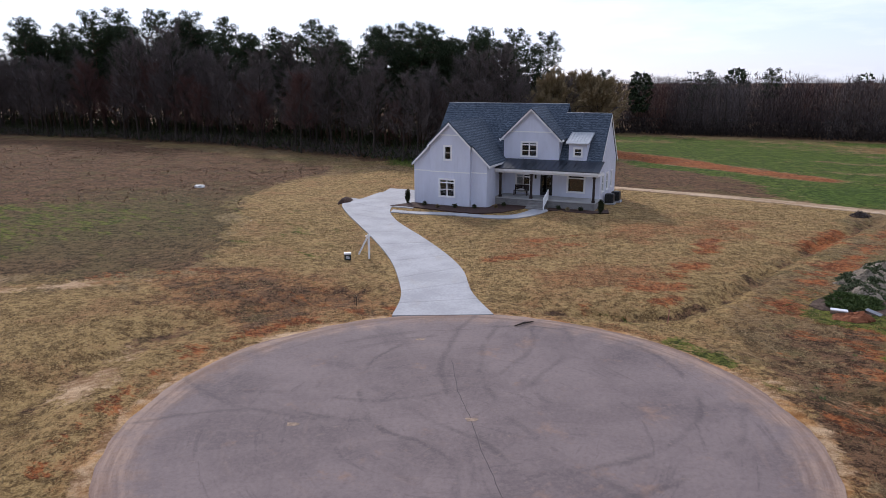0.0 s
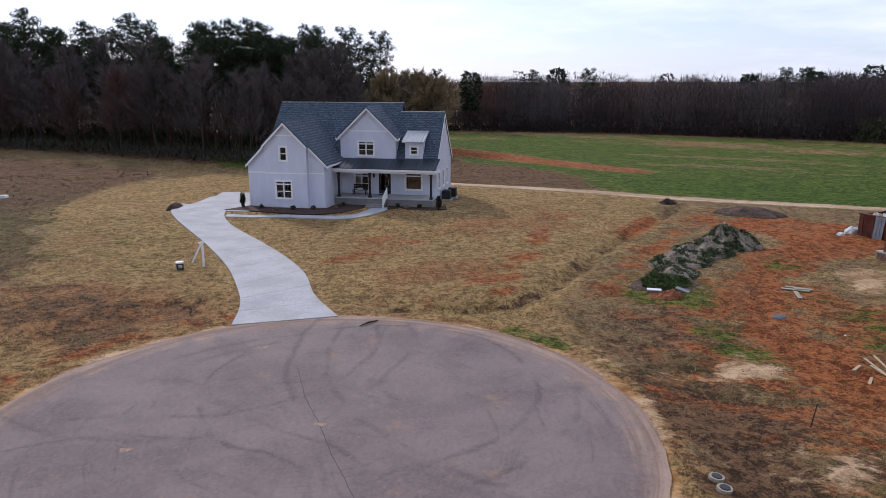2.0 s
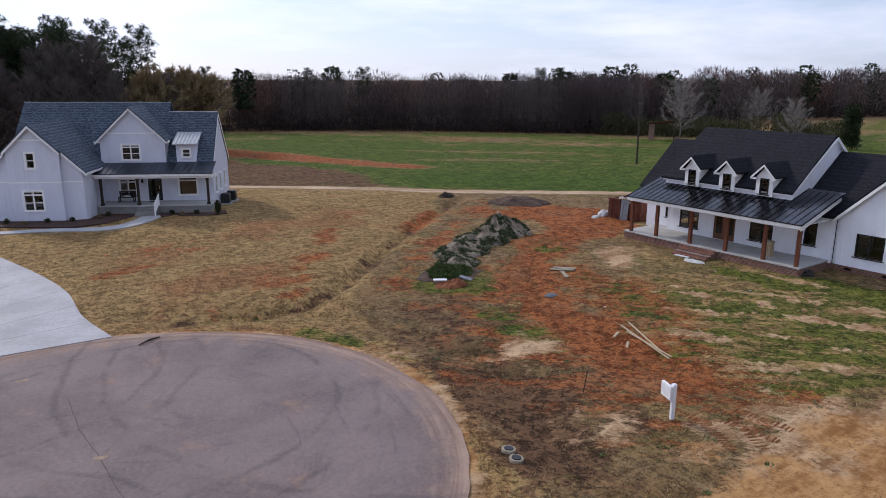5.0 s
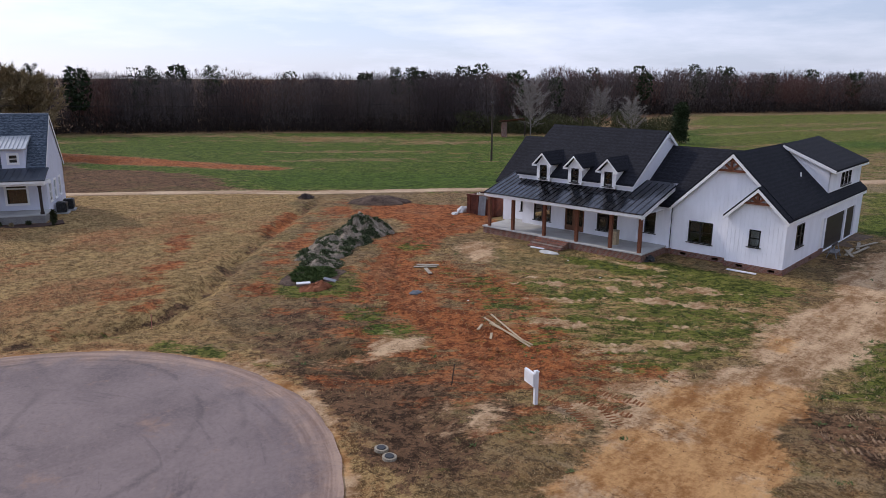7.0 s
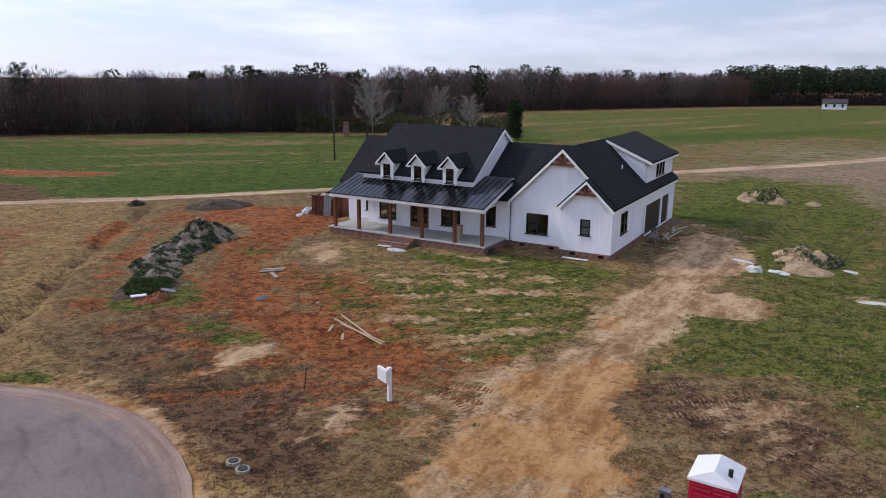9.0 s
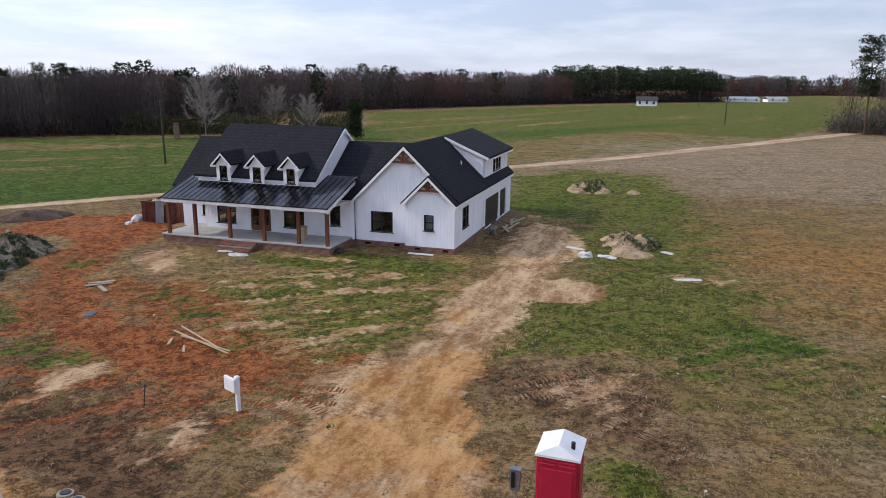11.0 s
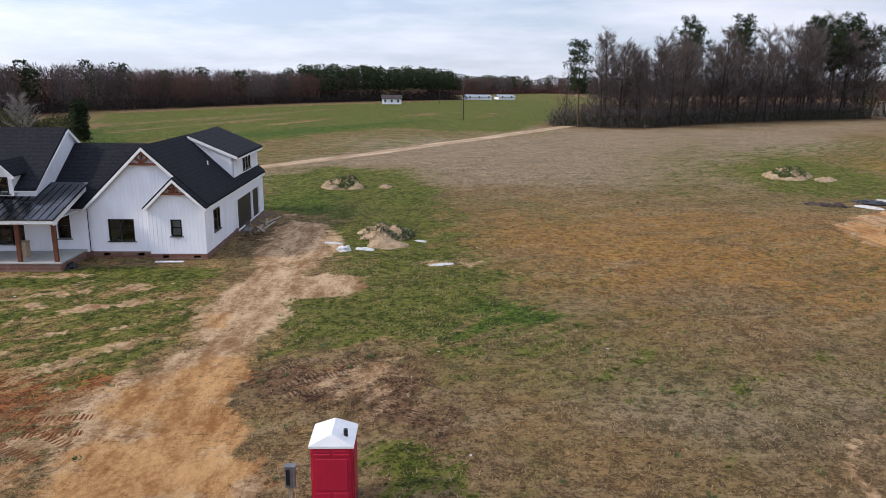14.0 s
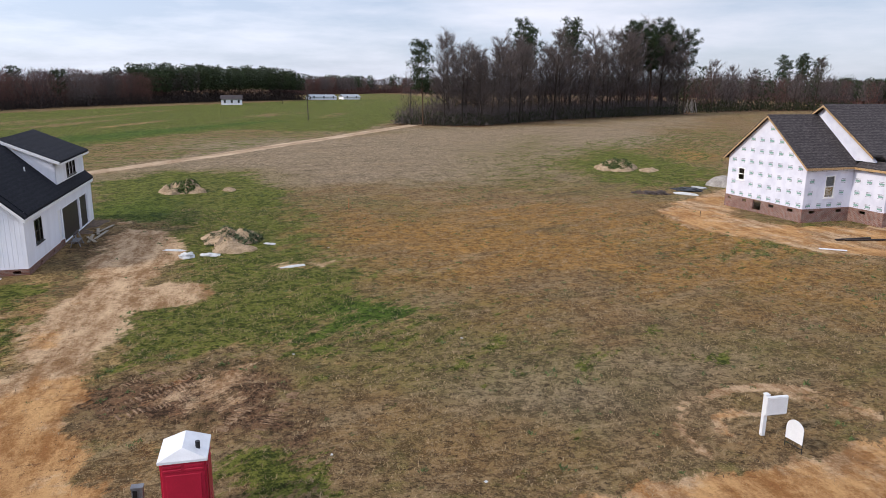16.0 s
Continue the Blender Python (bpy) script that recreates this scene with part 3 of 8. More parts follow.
def soil_masks(x, y):
    """What covers the ground: three triples of weights."""
    rag = (lump(x, y, 3.0, 31) - 0.5) + 0.8 * (lump(x, y, 7.5, 33, 2) - 0.5)
    fine = (lump(x, y, 0.8, 41) - 0.5)
    r = np.hypot(x - CIRCLE[0], y - CIRCLE[1])
    zero = np.zeros(np.shape(x))

    def lay(base, pts, k, rim=1.0, ragged=3.0):
        return np.maximum(base, k * soft(area_dist(x, y, pts) + rag * ragged, 0.35 * rim, rim * 0.8))

    def run(base, pts, k, wide, rim=0.6, ragged=1.5):
        return np.maximum(base, k * soft(line_dist(x, y, pts) + rag * ragged, wide, rim))

    def spot(base, k, cx, cy, rx, ry, turn=0.0, rim=0.8, ragged=2.5):
        return np.maximum(base, k * soft(oval(x, y, cx, cy, rx, ry, turn) + rag * ragged, 0, rim))

    plot = area_dist(x, y, [(14, 33), (22, 42), (36, 52), (46, 46), (60, 20), (66, 10), (46, 0), (24, -2), (16, 2), (13, 14)])
    # straw-coloured dormant grass
    straw = soft(area_dist(x, y, LAWN) + rag * 5, 0, 1.2)
    straw = np.maximum(straw, 0.40 * soft(plot + rag * 5, 0, 2.0))
    straw = lay(straw, LAWN_FRONT, 0.8, 2.0)
    straw = lay(straw, YARD_NEAR, 0.50, 3.0, 6.0)
    straw = lay(straw, STRAW_STREAK, 0.95, 1.5)
    straw = lay(straw, STRAW_STREAK_B, 0.8, 1.5)
    straw = spot(straw, 0.75, 165, 46, 60, 4, 0, 3, 6)
    straw = spot(straw, 0.42, 43, -3.0, 8, 5, -30, 3, 6)
    straw = run(straw, STRIP0, 1.0, 1.0, 0.6)
    # green: the far field, the plot of the unfinished white house, weeds
    green = lay(zero, GREEN_RIGHT, 0.95, 3.0, 6.0)
    stripes = lump(x * 0.25 + y * 0.97, (x * 0.97 - y * 0.25) * 0.12, 7.0, 61)
    green = green * np.clip(0.40 + 1.9 * (stripes - 0.25), 0.25, 1)
    rows = lump((x * 0.82 - y * 0.57) * 0.16, x * 0.57 + y * 0.82, 5.0, 67)
    green = np.maximum(green, lay(zero, FIELD_GREEN, 1.0, 2.0, 5.0) * np.clip(0.62 + 1.7 * (rows - 0.40), 0.34, 1.0)) * (1 - 0.45 * soft(oval(x, y, 66, 113, 26, 6, -42) + rag * 9, 0, 4))
    green = green * (1 - 0.9 * soft(area_dist(x, y, PLOWED) + rag * 3, 0, 1.2)) * (1 - soft(area_dist(x, y, FIELD_CLAY) + rag * 2, 0, 0.8))
    green = lay(green, BRIGHT_BAND, 1.0, 1.5)
    green = lay(green, DARK_STREAK, 1.0, 1.5)
    green = lay(green, [(126.9, 38.1), (166.9, 21.1), (157, 1.4), (175, -18), (143, -3), (107, 16), (88, 28), (84, 47)], 0.44, 3.0, 5.0)
    green = lay(green, WEEDS_A, 0.58, 0.8)
    green = lay(green, WEEDS_B, 0.62, 1.2)
    green = lay(green, LAWN_FRONT, 0.60, 2.5, 5.0)
    green = lay(green, WALL_STRIP, 0.95, 0.6, 1.5)
    green = lay(green, YARD_FAR, 0.80, 2.0, 4.0)
    green = lay(green, YARD_NEAR, 0.76, 3.0, 6.0)
    green = lay(green, TOILET_WEEDS, 0.85, 1.0, 2.0)
    green = lay(green, LUSH, 0.72, 0.8, 2.0)
    green = lay(green, HEAP_GREEN, 0.72, 4.5, 6.0)
    green = lay(green, DRIVE_GREEN, 0.95, 1.2, 2.0)
    green = lay(green, OLIVE, 0.50, 4.5, 6.0)
    green = lay(green, OLIVE_FAR, 0.46, 9.0, 8.0)
    green = spot(green, 0.85, 20.5, 33.0, 4.2, 2.4, 50)
    green = spot(green, 0.75, 29.5, 36.0, 3.2, 1.2, 40)
    green = np.maximum(green, 0.9 * soft(oval(x, y, 10.7, 27.6, 3.0, 0.45, -62) + fine * 1.2, 0, 0.3))
    green = spot(green, 0.62, 12.5, 14.0, 0.9, 0.5, 30, 0.4, 1.0)
    green = spot(green, 0.7, 18.0, 14.9, 0.6, 0.5, 0, 0.3, 1.0)
    green = spot(green, 0.48, -34, 56, 16, 12, 0, 4, 8)
    green = spot(green, 0.36, -10, 50, 4, 12, 10, 3, 6)
    green = spot(green, 0.60, 48, -38, 16, 5, -60, 3, 6)
    green = spot(green, 0.55, 25, -14, 2.0, 0.8, 60, 0.6, 2)
    green = np.maximum(green, 0.6 * np.clip(lump(x, y, 5.0, 77) * 3 - 2.1, 0, 1) * (x > 14) * (y < 12))
    green = lay(green, [(84.8, -18.7), (128.1, -45.5), (181.8, -111.6), (144.1, -94.3), (89.9, -55.6), (83.5, -33.7)], 0.46, 4.0, 7.0)
    green = lay(green, [(280, 80), (420, 10), (560, 15), (690, -60), (480, -92), (240, -36)], 0.62, 4.0, 6.0)
    green = green * (1 - 0.8 * soft(area_dist(x, y, CLOD_YARD) + rag * 3, 0, 0.8))
    # clay
    clay = lay(zero, CLAY_BAND, 1.0, 0.9, 2.4)
    clay = lay(clay, CLAY_BANK, 0.80, 1.0)
    clay = lay(clay, WEEDS_B, 0.95, 2.0)
    clay = lay(clay, [(20, 19), (24, 16), (24, 12.5), (20, 12.2), (17.5, 14), (18, 18)], 0.55, 1.2)
    clay = spot(clay, 1.0, 36.5, 46.0, 5.5, 3.0, -35)
    for pts, k, wide in (([(7.0, 33.8), (13.0, 40.4), (17.0, 45.5), (22.6, 53.7)], 0.8, 0.4), ([(17.2, 45.0), (19.0, 48.2)], 0.9, 0.15), ([(9.0, 33.0), (12.4, 35.6)], 0.8, 0.2)):
        clay = run(clay, pts, k, wide, 0.5, 2.2)
    for cx, cy, a, b, turn in ((14.2, 40.2, 2.6, 1.1, 40), (11.6, 36.9, 2.6, 0.9, 20), (17.4, 45.4, 2.0, 0.9, 50), (8.8, 47.5, 2.0, 0.7, 20), (19.0, 30.6, 1.6, 0.8, -20), (11.4, 34.6, 1.6, 0.5, 30), (27.5, 49.5, 5.0, 1.0, 50), (9.5, 50, 4, 0.8, 20), (5.5, 44.0, 1.6, 0.5, 20)):
        clay = spot(clay, 0.95, cx, cy, a, b, turn, 0.5, 2.0)
    clay = np.maximum(clay, 0.8 * soft(np.abs(r - 12.7) + rag * 2, 0.25, 0.5) * (x < 1) * (y > 18))
    clay = lay(clay, DRY_RED0, 0.26, 1.6, 5.0)
    clay = spot(clay, 0.7, -16.0, 40.6, 2.6, 0.7, 14)
    clay = lay(clay, FIELD_CLAY, 0.85, 0.8, 2.0)
    clay = lay(clay, FIELD_FADE, 0.45, 2.0, 4.0)
    clay = lay(clay, CLOD_YARD, 0.34, 1.5)
    clay = run(clay, [(262, -136), (290, -150)], 1.0, 3.0, 1.0, 2.0)
    clay = np.maximum(clay, 0.54 * soft(plot + rag * 5, -1, 2.0) * (x < 24) * (y > 12))
    # pale sand
    sand = lay(zero, DRIVE_L + DRIVE_R, 0.93, 0.9, 1.8)
    sand = lay(sand, DRIVE_ORANGE, 1.0, 0.8, 2.0)
    sand = np.maximum(sand, 0.7 * soft(line_dist(x, y, LANE) + rag * 0.7, np.clip(0.7 + (x - 80) * 0.01, 0.7, 1.6), 0.35))
    for pts, k in ((PALE_A, 0.52), (PALE_B, 0.9), (PALE_C, 0.9), (PALE_D, 0.4)):
        sand = lay(sand, pts, k, 0.9, 2.2)
    sand = lay(sand, [(18.0, 14.9), (21.0, 14.3), (23.0, 12.9), (17.5, 11.4), (15.1, 11.5), (14.7, 13.3)], 0.62, 1.2)
    sand = lay(sand, CLOD_YARD, 0.48, 1.5)
    sand = lay(sand, ORANGE_YARD, 0.9, 0.6, 1.2)
    sand = lay(sand, WRAP_YARD, 0.9, 1.0, 2.5)
    for cx, cy, a, b, turn in ((12.6, 24.6, 1.6, 0.5, -30), (17.4, 22.2, 1.2, 0.5, 0), (-19.5, 37.6, 4.0, 0.7, 14), (-13.6, 25.0, 1.2, 3.6, 10), (20.6, -16.6, 0.8, 0.6, 30), (19.3, -18.3, 0.7, 0.3, 30), (41.5, 1.6, 0.5, 2.2, 10), (36.5, 24.0, 0.5, 2.6, 10)):
        sand = spot(sand, 0.7, cx, cy, a, b, turn, 0.5, 1.6)
    for rut in (RINGS, RING2):
        sand = run(sand, rut, 0.92, 0.26, 0.1, 0.5)
    streak = lump(x * 0.67 + y * 0.74, (x * 0.74 - y * 0.67) * 0.28, 0.6, 81)
    sand = np.maximum(sand, soft(area_dist(x, y, LAWN_FRONT) + rag * 4, 0.5, 2) * np.clip((streak - 0.50) * 5.0, 0, 0.62))
    sand = np.maximum(sand, 0.85 * soft(r + rag * 0.8, CIRCLE[2] + 0.45, 0.2) * (r > CIRCLE[2] - 1.5))
    # bare dark or brown soil, and shade painted under the woods and by the garage
    dark = lay(zero, DARK_STRIP, 1.0, 1.2)
    dark = lay(dark, [(13, 28), (18, 32), (22, 34), (20, 28), (18, 22), (17.5, 14), (12.5, 12), (13.5, 20)], 0.64, 1.6, 4.0)
    dark = lay(dark, CLOD_YARD, 0.86, 1.2)
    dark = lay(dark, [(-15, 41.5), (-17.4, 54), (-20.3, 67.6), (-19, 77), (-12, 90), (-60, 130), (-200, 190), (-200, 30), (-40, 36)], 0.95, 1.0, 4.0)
    dark = lay(dark, DRY_RED0, 0.58, 1.6, 5.0)
    dark = lay(dark, PLOWED, 0.95, 1.0)
    dark = np.maximum(dark, 0.8 * soft(line_dist(x, y, GULLY) + fine * 1.6, 0.2, 0.25))
    dark = run(dark, DITCH_L, 0.62, 0.5, 0.8)
    dark = run(dark, [(2.8, 35.2), (5.4, 33.0), (8.5, 32.3), (12.0, 30.6)], 0.8, 0.25, 0.3)
    # floors of the woods, darkened in colour for the shade under the trees
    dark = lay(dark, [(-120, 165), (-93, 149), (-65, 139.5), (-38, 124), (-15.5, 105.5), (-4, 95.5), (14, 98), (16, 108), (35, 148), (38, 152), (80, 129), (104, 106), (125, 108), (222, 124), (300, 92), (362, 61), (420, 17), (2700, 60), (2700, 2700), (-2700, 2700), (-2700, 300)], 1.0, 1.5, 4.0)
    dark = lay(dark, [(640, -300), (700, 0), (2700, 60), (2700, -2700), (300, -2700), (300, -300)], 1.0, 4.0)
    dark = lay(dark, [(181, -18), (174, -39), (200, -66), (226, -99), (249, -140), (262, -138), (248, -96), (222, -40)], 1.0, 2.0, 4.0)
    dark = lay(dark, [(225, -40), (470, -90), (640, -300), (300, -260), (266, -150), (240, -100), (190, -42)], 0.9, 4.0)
    # the garage's soft shadow, painted along its side wall
    dark = spot(dark, 0.75, 50.5, 14.2, 7.5, 1.6, 6)
    # orange sand, rich growth, and self-shade painted into the far green field
    iron = np.maximum(soft(area_dist(x, y, DRIVE_ORANGE) + rag * 2, 1.0, 1.6), soft(area_dist(x, y, ORANGE_YARD), 1.0, 1.0))
    iron = np.maximum(iron, 0.7 * soft(area_dist(x, y, WRAP_YARD) + rag * 3, 1.0, 2.0))
    iron = np.maximum(iron, 0.5 * (r < CIRCLE[2] + 1.2))
    lush_shaded = lay(lay(lay(zero, LUSH, 1.0, 0.8), BRIGHT_BAND, 1.0, 2.0), DRIVE_GREEN, 0.6, 2.0)
    # the far field's weight darkens its green for the backlit plants' own shade
    lush_shaded = lay(lay(lay(lush_shaded, FIELD_GREEN, 0.78, 3.0), WEEDS_A, 0.6, 1.0), DARK_STREAK, 0.95, 2.0)
    lush_shaded = lay(lush_shaded, GREEN_RIGHT, 0.12, 3.0)
    iron = np.maximum(iron, 0.75 * soft(area_dist(x, y, [(5.1, 50.3), (11.1, 55.3), (17.0, 56.9), (25.7, 55.8), (24.1, 46.8), (13.4, 34.4), (9.7, 34.1), (3.1, 35.0)]) + rag * 6, 0, 1.6) * np.clip((lump(x, y, 5.0, 95) - 0.3) * 2.6, 0, 1) * 1.3)
    iron = np.maximum(iron, 0.9 * soft(area_dist(x, y, DRY_RED0) + rag * 4, 0.5, 1.2))
    olive = np.zeros(np.shape(x))
    for pts, k, rim in ((YARD_NEAR, 1.0, 5.0), (YARD_FAR, 1.0, 4.0), (OLIVE, 0.7, 3.5), (OLIVE_FAR, 0.7, 7.0), (HEAP_GREEN, 0.9, 4.0), (LAWN_FRONT, 0.6, 2.0)):
        olive = np.maximum(olive, k * soft(area_dist(x, y, pts) + rag * 6, 2.0, rim))
    olive = np.maximum(olive, 0.9 * soft(oval(x, y, -26, 56, 12, 16, 0) + rag * 8, 0, 3))
    olive = olive * (1 - soft(area_dist(x, y, CLOD_YARD) + rag * 3, 0.3, 0.6))
    tri = [np.stack(k, -1) for k in ((straw, green, clay), (sand, dark, warm_mask(x, y, rag)), (iron, lush_shaded, olive))]
    return [np.clip(k, 0, 1) for k in tri]


def soil_material():
    n = Nodes("bare_soil_and_dormant_grass", 0.95, spec=0.10)
    a, b, c3 = n.attr("soil_a"), n.attr("soil_b"), n.attr("soil_c")
    mid = n.noise(0.5, None, 8, 0.66)
    tuft = n.noise(1.8, None, 7, 0.80)
    grit = n.noise(6.0, None, 5, 0.80)
    blade = n.noise(24.0, n.grain(2.2, 1.0, 60), 4, 0.8)
    mown = n.noise(2.4, n.grain(5.0, 1.0, 96), 6, 0.74)
    patch = n.noise(0.14, None, 5, 0.6)
    wide = n.noise(0.055, None, 6, 0.62)
    mottle = n.math("ADD", n.math("MULTIPLY", n.ramp(mid, 0.42, 0.58), 0.22), n.math("ADD", n.math("MULTIPLY", n.ramp(tuft, 0.45, 0.55), 0.44), n.math("MULTIPLY", n.ramp(grit, 0.45, 0.55), 0.34)))
    # small dark gaps: the shade between tufts, painted into the soil colours
    gap_shade = n.math("MULTIPLY", n.ramp(n.noise(4.2, n.grain(1.6, 1.0, 95), 6, 0.82), 0.54, 0.60), n.ramp(mid, 0.35, 0.6, 0.45, 1.0))
    edge = n.math("MULTIPLY", n.math("SUBTRACT", n.noise(0.42, None, 11, 0.80), 0.5), 2.9)
    edge2 = n.math("MULTIPLY", n.math("SUBTRACT", n.noise(0.75, n.grain(2.6, 1.0, -42), 11, 0.82), 0.5), 3.1)

    def tone(lo, hi):
        return n.mix(n.ramp(mottle, 0.12, 0.88), lo, hi)

    def over(base, weight, col, soften, rag):
        f = n.ramp(n.math("ADD", weight, rag), 0.5 - soften, 0.5 + soften)
        return n.mix(n.math("MULTIPLY", f, n.ramp(weight, 0.01, 0.2)), base, col)

    field = tone((0.090, 0.053, 0.024), (0.272, 0.174, 0.082))
    field = n.mix(n.ramp(patch, 0.45, 0.62, 0, 0.6), field, tone((0.125, 0.070, 0.026), (0.300, 0.176, 0.070)))
    field = n.mix(n.ramp(n.noise(0.35, None, 8, 0.72), 0.51, 0.66, 0, 0.75), field, tone((0.070, 0.064, 0.016), (0.190, 0.160, 0.048)))
    field = n.mix(n.ramp(wide, 0.50, 0.62, 0, 0.6), field, tone((0.070, 0.064, 0.018), (0.190, 0.160, 0.055)))
    tint = n.math("ADD", b[2], n.math("MULTIPLY", edge, 0.12))
    field = n.mix(n.ramp(tint, 0.56, 0.9, 0, 0.9), field, tone((0.150, 0.070, 0.015), (0.420, 0.215, 0.052)))
    field = n.mix(n.ramp(tint, 0.44, 0.10, 0, 0.9), field, tone((0.122, 0.090, 0.058), (0.380, 0.288, 0.190)))
    field = n.mix(n.ramp(n.math("ADD", c3[2], n.math("MULTIPLY", edge, 0.35)), 0.1, 0.95, 0, 0.85), field, tone((0.060, 0.052, 0.012), (0.215, 0.172, 0.050)))
    drift = n.noise(0.32, n.grain(5.0, 1.0, 118), 8, 0.70)
    field = n.mix(n.ramp(drift, 0.52, 0.64, 0, 0.55), field, tone((0.130, 0.088, 0.046), (0.370, 0.268, 0.150)))
    field = n.mix(n.ramp(drift, 0.48, 0.36, 0, 0.55), field, tone((0.052, 0.040, 0.020), (0.160, 0.120, 0.064)))
    field = n.mix(n.ramp(mown, 0.55, 0.66, 0, 0.4), field, (0.430, 0.315, 0.180))
    field = n.mix(n.ramp(mown, 0.45, 0.36, 0, 0.4), field, (0.070, 0.044, 0.022))
    field = n.mix(n.ramp(blade, 0.54, 0.62, 0, 0.6), field, (0.430, 0.310, 0.175))
    field = n.mix(n.math("MULTIPLY", gap_shade, 0.85), field, (0.036, 0.024, 0.013))
    straw = tone((0.110, 0.064, 0.024), (0.430, 0.285, 0.118))
    straw = n.mix(n.ramp(n.noise(0.25, None, 8, 0.7), 0.48, 0.64, 0, 0.75), straw, tone((0.105, 0.050, 0.022), (0.320, 0.168, 0.076)))
    straw = n.mix(n.ramp(n.math("ADD", c3[0], n.math("MULTIPLY", edge, 0.6)), 0.25, 0.75, 0, 0.9), straw, tone((0.115, 0.046, 0.019), (0.360, 0.160, 0.068)))
    straw = n.mix(n.ramp(blade, 0.53, 0.61, 0, 0.8), straw, (0.490, 0.350, 0.165))
    straw = n.mix(n.math("MULTIPLY", gap_shade, 0.75), straw, (0.046, 0.028, 0.012))
    green = tone((0.030, 0.042, 0.006), (0.166, 0.172, 0.032))
    green = n.mix(n.ramp(n.math("ADD", n.math("MULTIPLY", patch, 0.4), n.math("MULTIPLY", tuft, 0.6)), 0.51, 0.60, 0, 0.45), green, tone((0.075, 0.055, 0.020), (0.200, 0.150, 0.060)))
    # deeper green for rich growth and for the far field's painted self-shade
    green = n.mix(n.math("MULTIPLY", c3[1], 0.85), green, tone((0.014, 0.036, 0.004), (0.078, 0.138, 0.016)))
    green = n.mix(n.ramp(blade, 0.56, 0.64, 0, 0.28), green, (0.185, 0.180, 0.055))
    green = n.mix(n.math("MULTIPLY", gap_shade, 0.6), green, (0.012, 0.016, 0.004))
    clay = tone((0.120, 0.034, 0.012), (0.400, 0.140, 0.048))
    clay = n.mix(n.ramp(n.noise(0.3, None, 7, 0.7), 0.5, 0.64, 0, 0.6), clay, tone((0.130, 0.056, 0.026), (0.360, 0.185, 0.092)))
    clay = n.mix(n.math("MULTIPLY", gap_shade, 0.65), clay, (0.060, 0.020, 0.009))
    silt = n.math("ADD", n.math("MULTIPLY", n.noise(0.9, n.grain(3.0, 1.0, 5), 9, 0.72), 0.85), n.math("MULTIPLY", mottle, 0.15))
    sand = n.mix(n.ramp(silt, 0.36, 0.64), (0.260, 0.143, 0.066), (0.630, 0.440, 0.268))
    rust = n.math("ADD", n.math("MULTIPLY", c3[0], 0.24), n.noise(0.28, None, 8, 0.70))
    sand = n.mix(n.ramp(rust, 0.56, 0.70, 0, 0.9), sand, n.mix(n.ramp(silt, 0.34, 0.66), (0.290, 0.125, 0.040), (0.610, 0.345, 0.140)))
    sand = n.mix(n.math("MULTIPLY", n.math("MULTIPLY", gap_shade, n.ramp(n.noise(0.6, None, 4), 0.47, 0.6)), 0.8), sand, (0.130, 0.056, 0.024))
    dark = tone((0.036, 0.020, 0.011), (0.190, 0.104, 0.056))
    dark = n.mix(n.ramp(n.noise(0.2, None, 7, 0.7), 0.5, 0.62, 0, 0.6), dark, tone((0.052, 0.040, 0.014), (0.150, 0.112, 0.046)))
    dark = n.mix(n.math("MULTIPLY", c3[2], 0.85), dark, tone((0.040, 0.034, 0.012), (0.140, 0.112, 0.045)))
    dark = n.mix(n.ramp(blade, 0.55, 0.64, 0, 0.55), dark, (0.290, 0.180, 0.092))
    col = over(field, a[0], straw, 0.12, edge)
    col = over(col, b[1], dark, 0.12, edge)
    col = over(col, a[2], clay, 0.08, edge2)
    col = over(col, a[1], green, 0.06, n.math("ADD", edge2, n.math("MULTIPLY", a[2], -0.10)))
    col = over(col, b[0], sand, 0.09, n.math("ADD", n.math("MULTIPLY", edge, 0.4), n.math("MULTIPLY", edge2, 0.5)))
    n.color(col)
    n.bump(n.math("ADD", n.math("MULTIPLY", tuft, 1.0), n.math("ADD", n.math("MULTIPLY", grit, 0.6), n.math("MULTIPLY", blade, 0.25))), 1.0, 0.14)
    return n.mat


def build_ground():
    ny, nx = GX.shape
    idx = np.arange(nx * ny).reshape(ny, nx)
    quads = np.stack([idx[:-1, :-1], idx[:-1, 1:], idx[1:, 1:], idx[1:, :-1]], -1).reshape(-1, 4)
    me = bpy.data.meshes.new("ground")
    me.vertices.add(nx * ny)
    me.vertices.foreach_set("co", np.stack([GX, GY, GZ], -1).ravel())
    me.loops.add(quads.size)
    me.loops.foreach_set("vertex_index", quads.ravel())
    me.polygons.add(len(quads))
    me.polygons.foreach_set("loop_start", np.arange(0, quads.size, 4))
    me.polygons.foreach_set("loop_total", np.full(len(quads), 4))
    me.polygons.foreach_set("use_smooth", np.ones(len(quads), bool))
    me.update()
    me.validate()
    for name, m in zip(("soil_a", "soil_b", "soil_c"), MASKS):
        at = me.attributes.new(name, "FLOAT_COLOR", "POINT")
        at.data.foreach_set("color", np.concatenate([m.reshape(-1, 3), np.ones((nx * ny, 1))], 1).ravel())
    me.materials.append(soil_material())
    return tagged(new("ground", me), "patchy ground of straw-coloured grass, red clay, sand and weeds", "ground", kind="structure")


MASKS = soil_masks(GX, GY)
ground = build_ground()


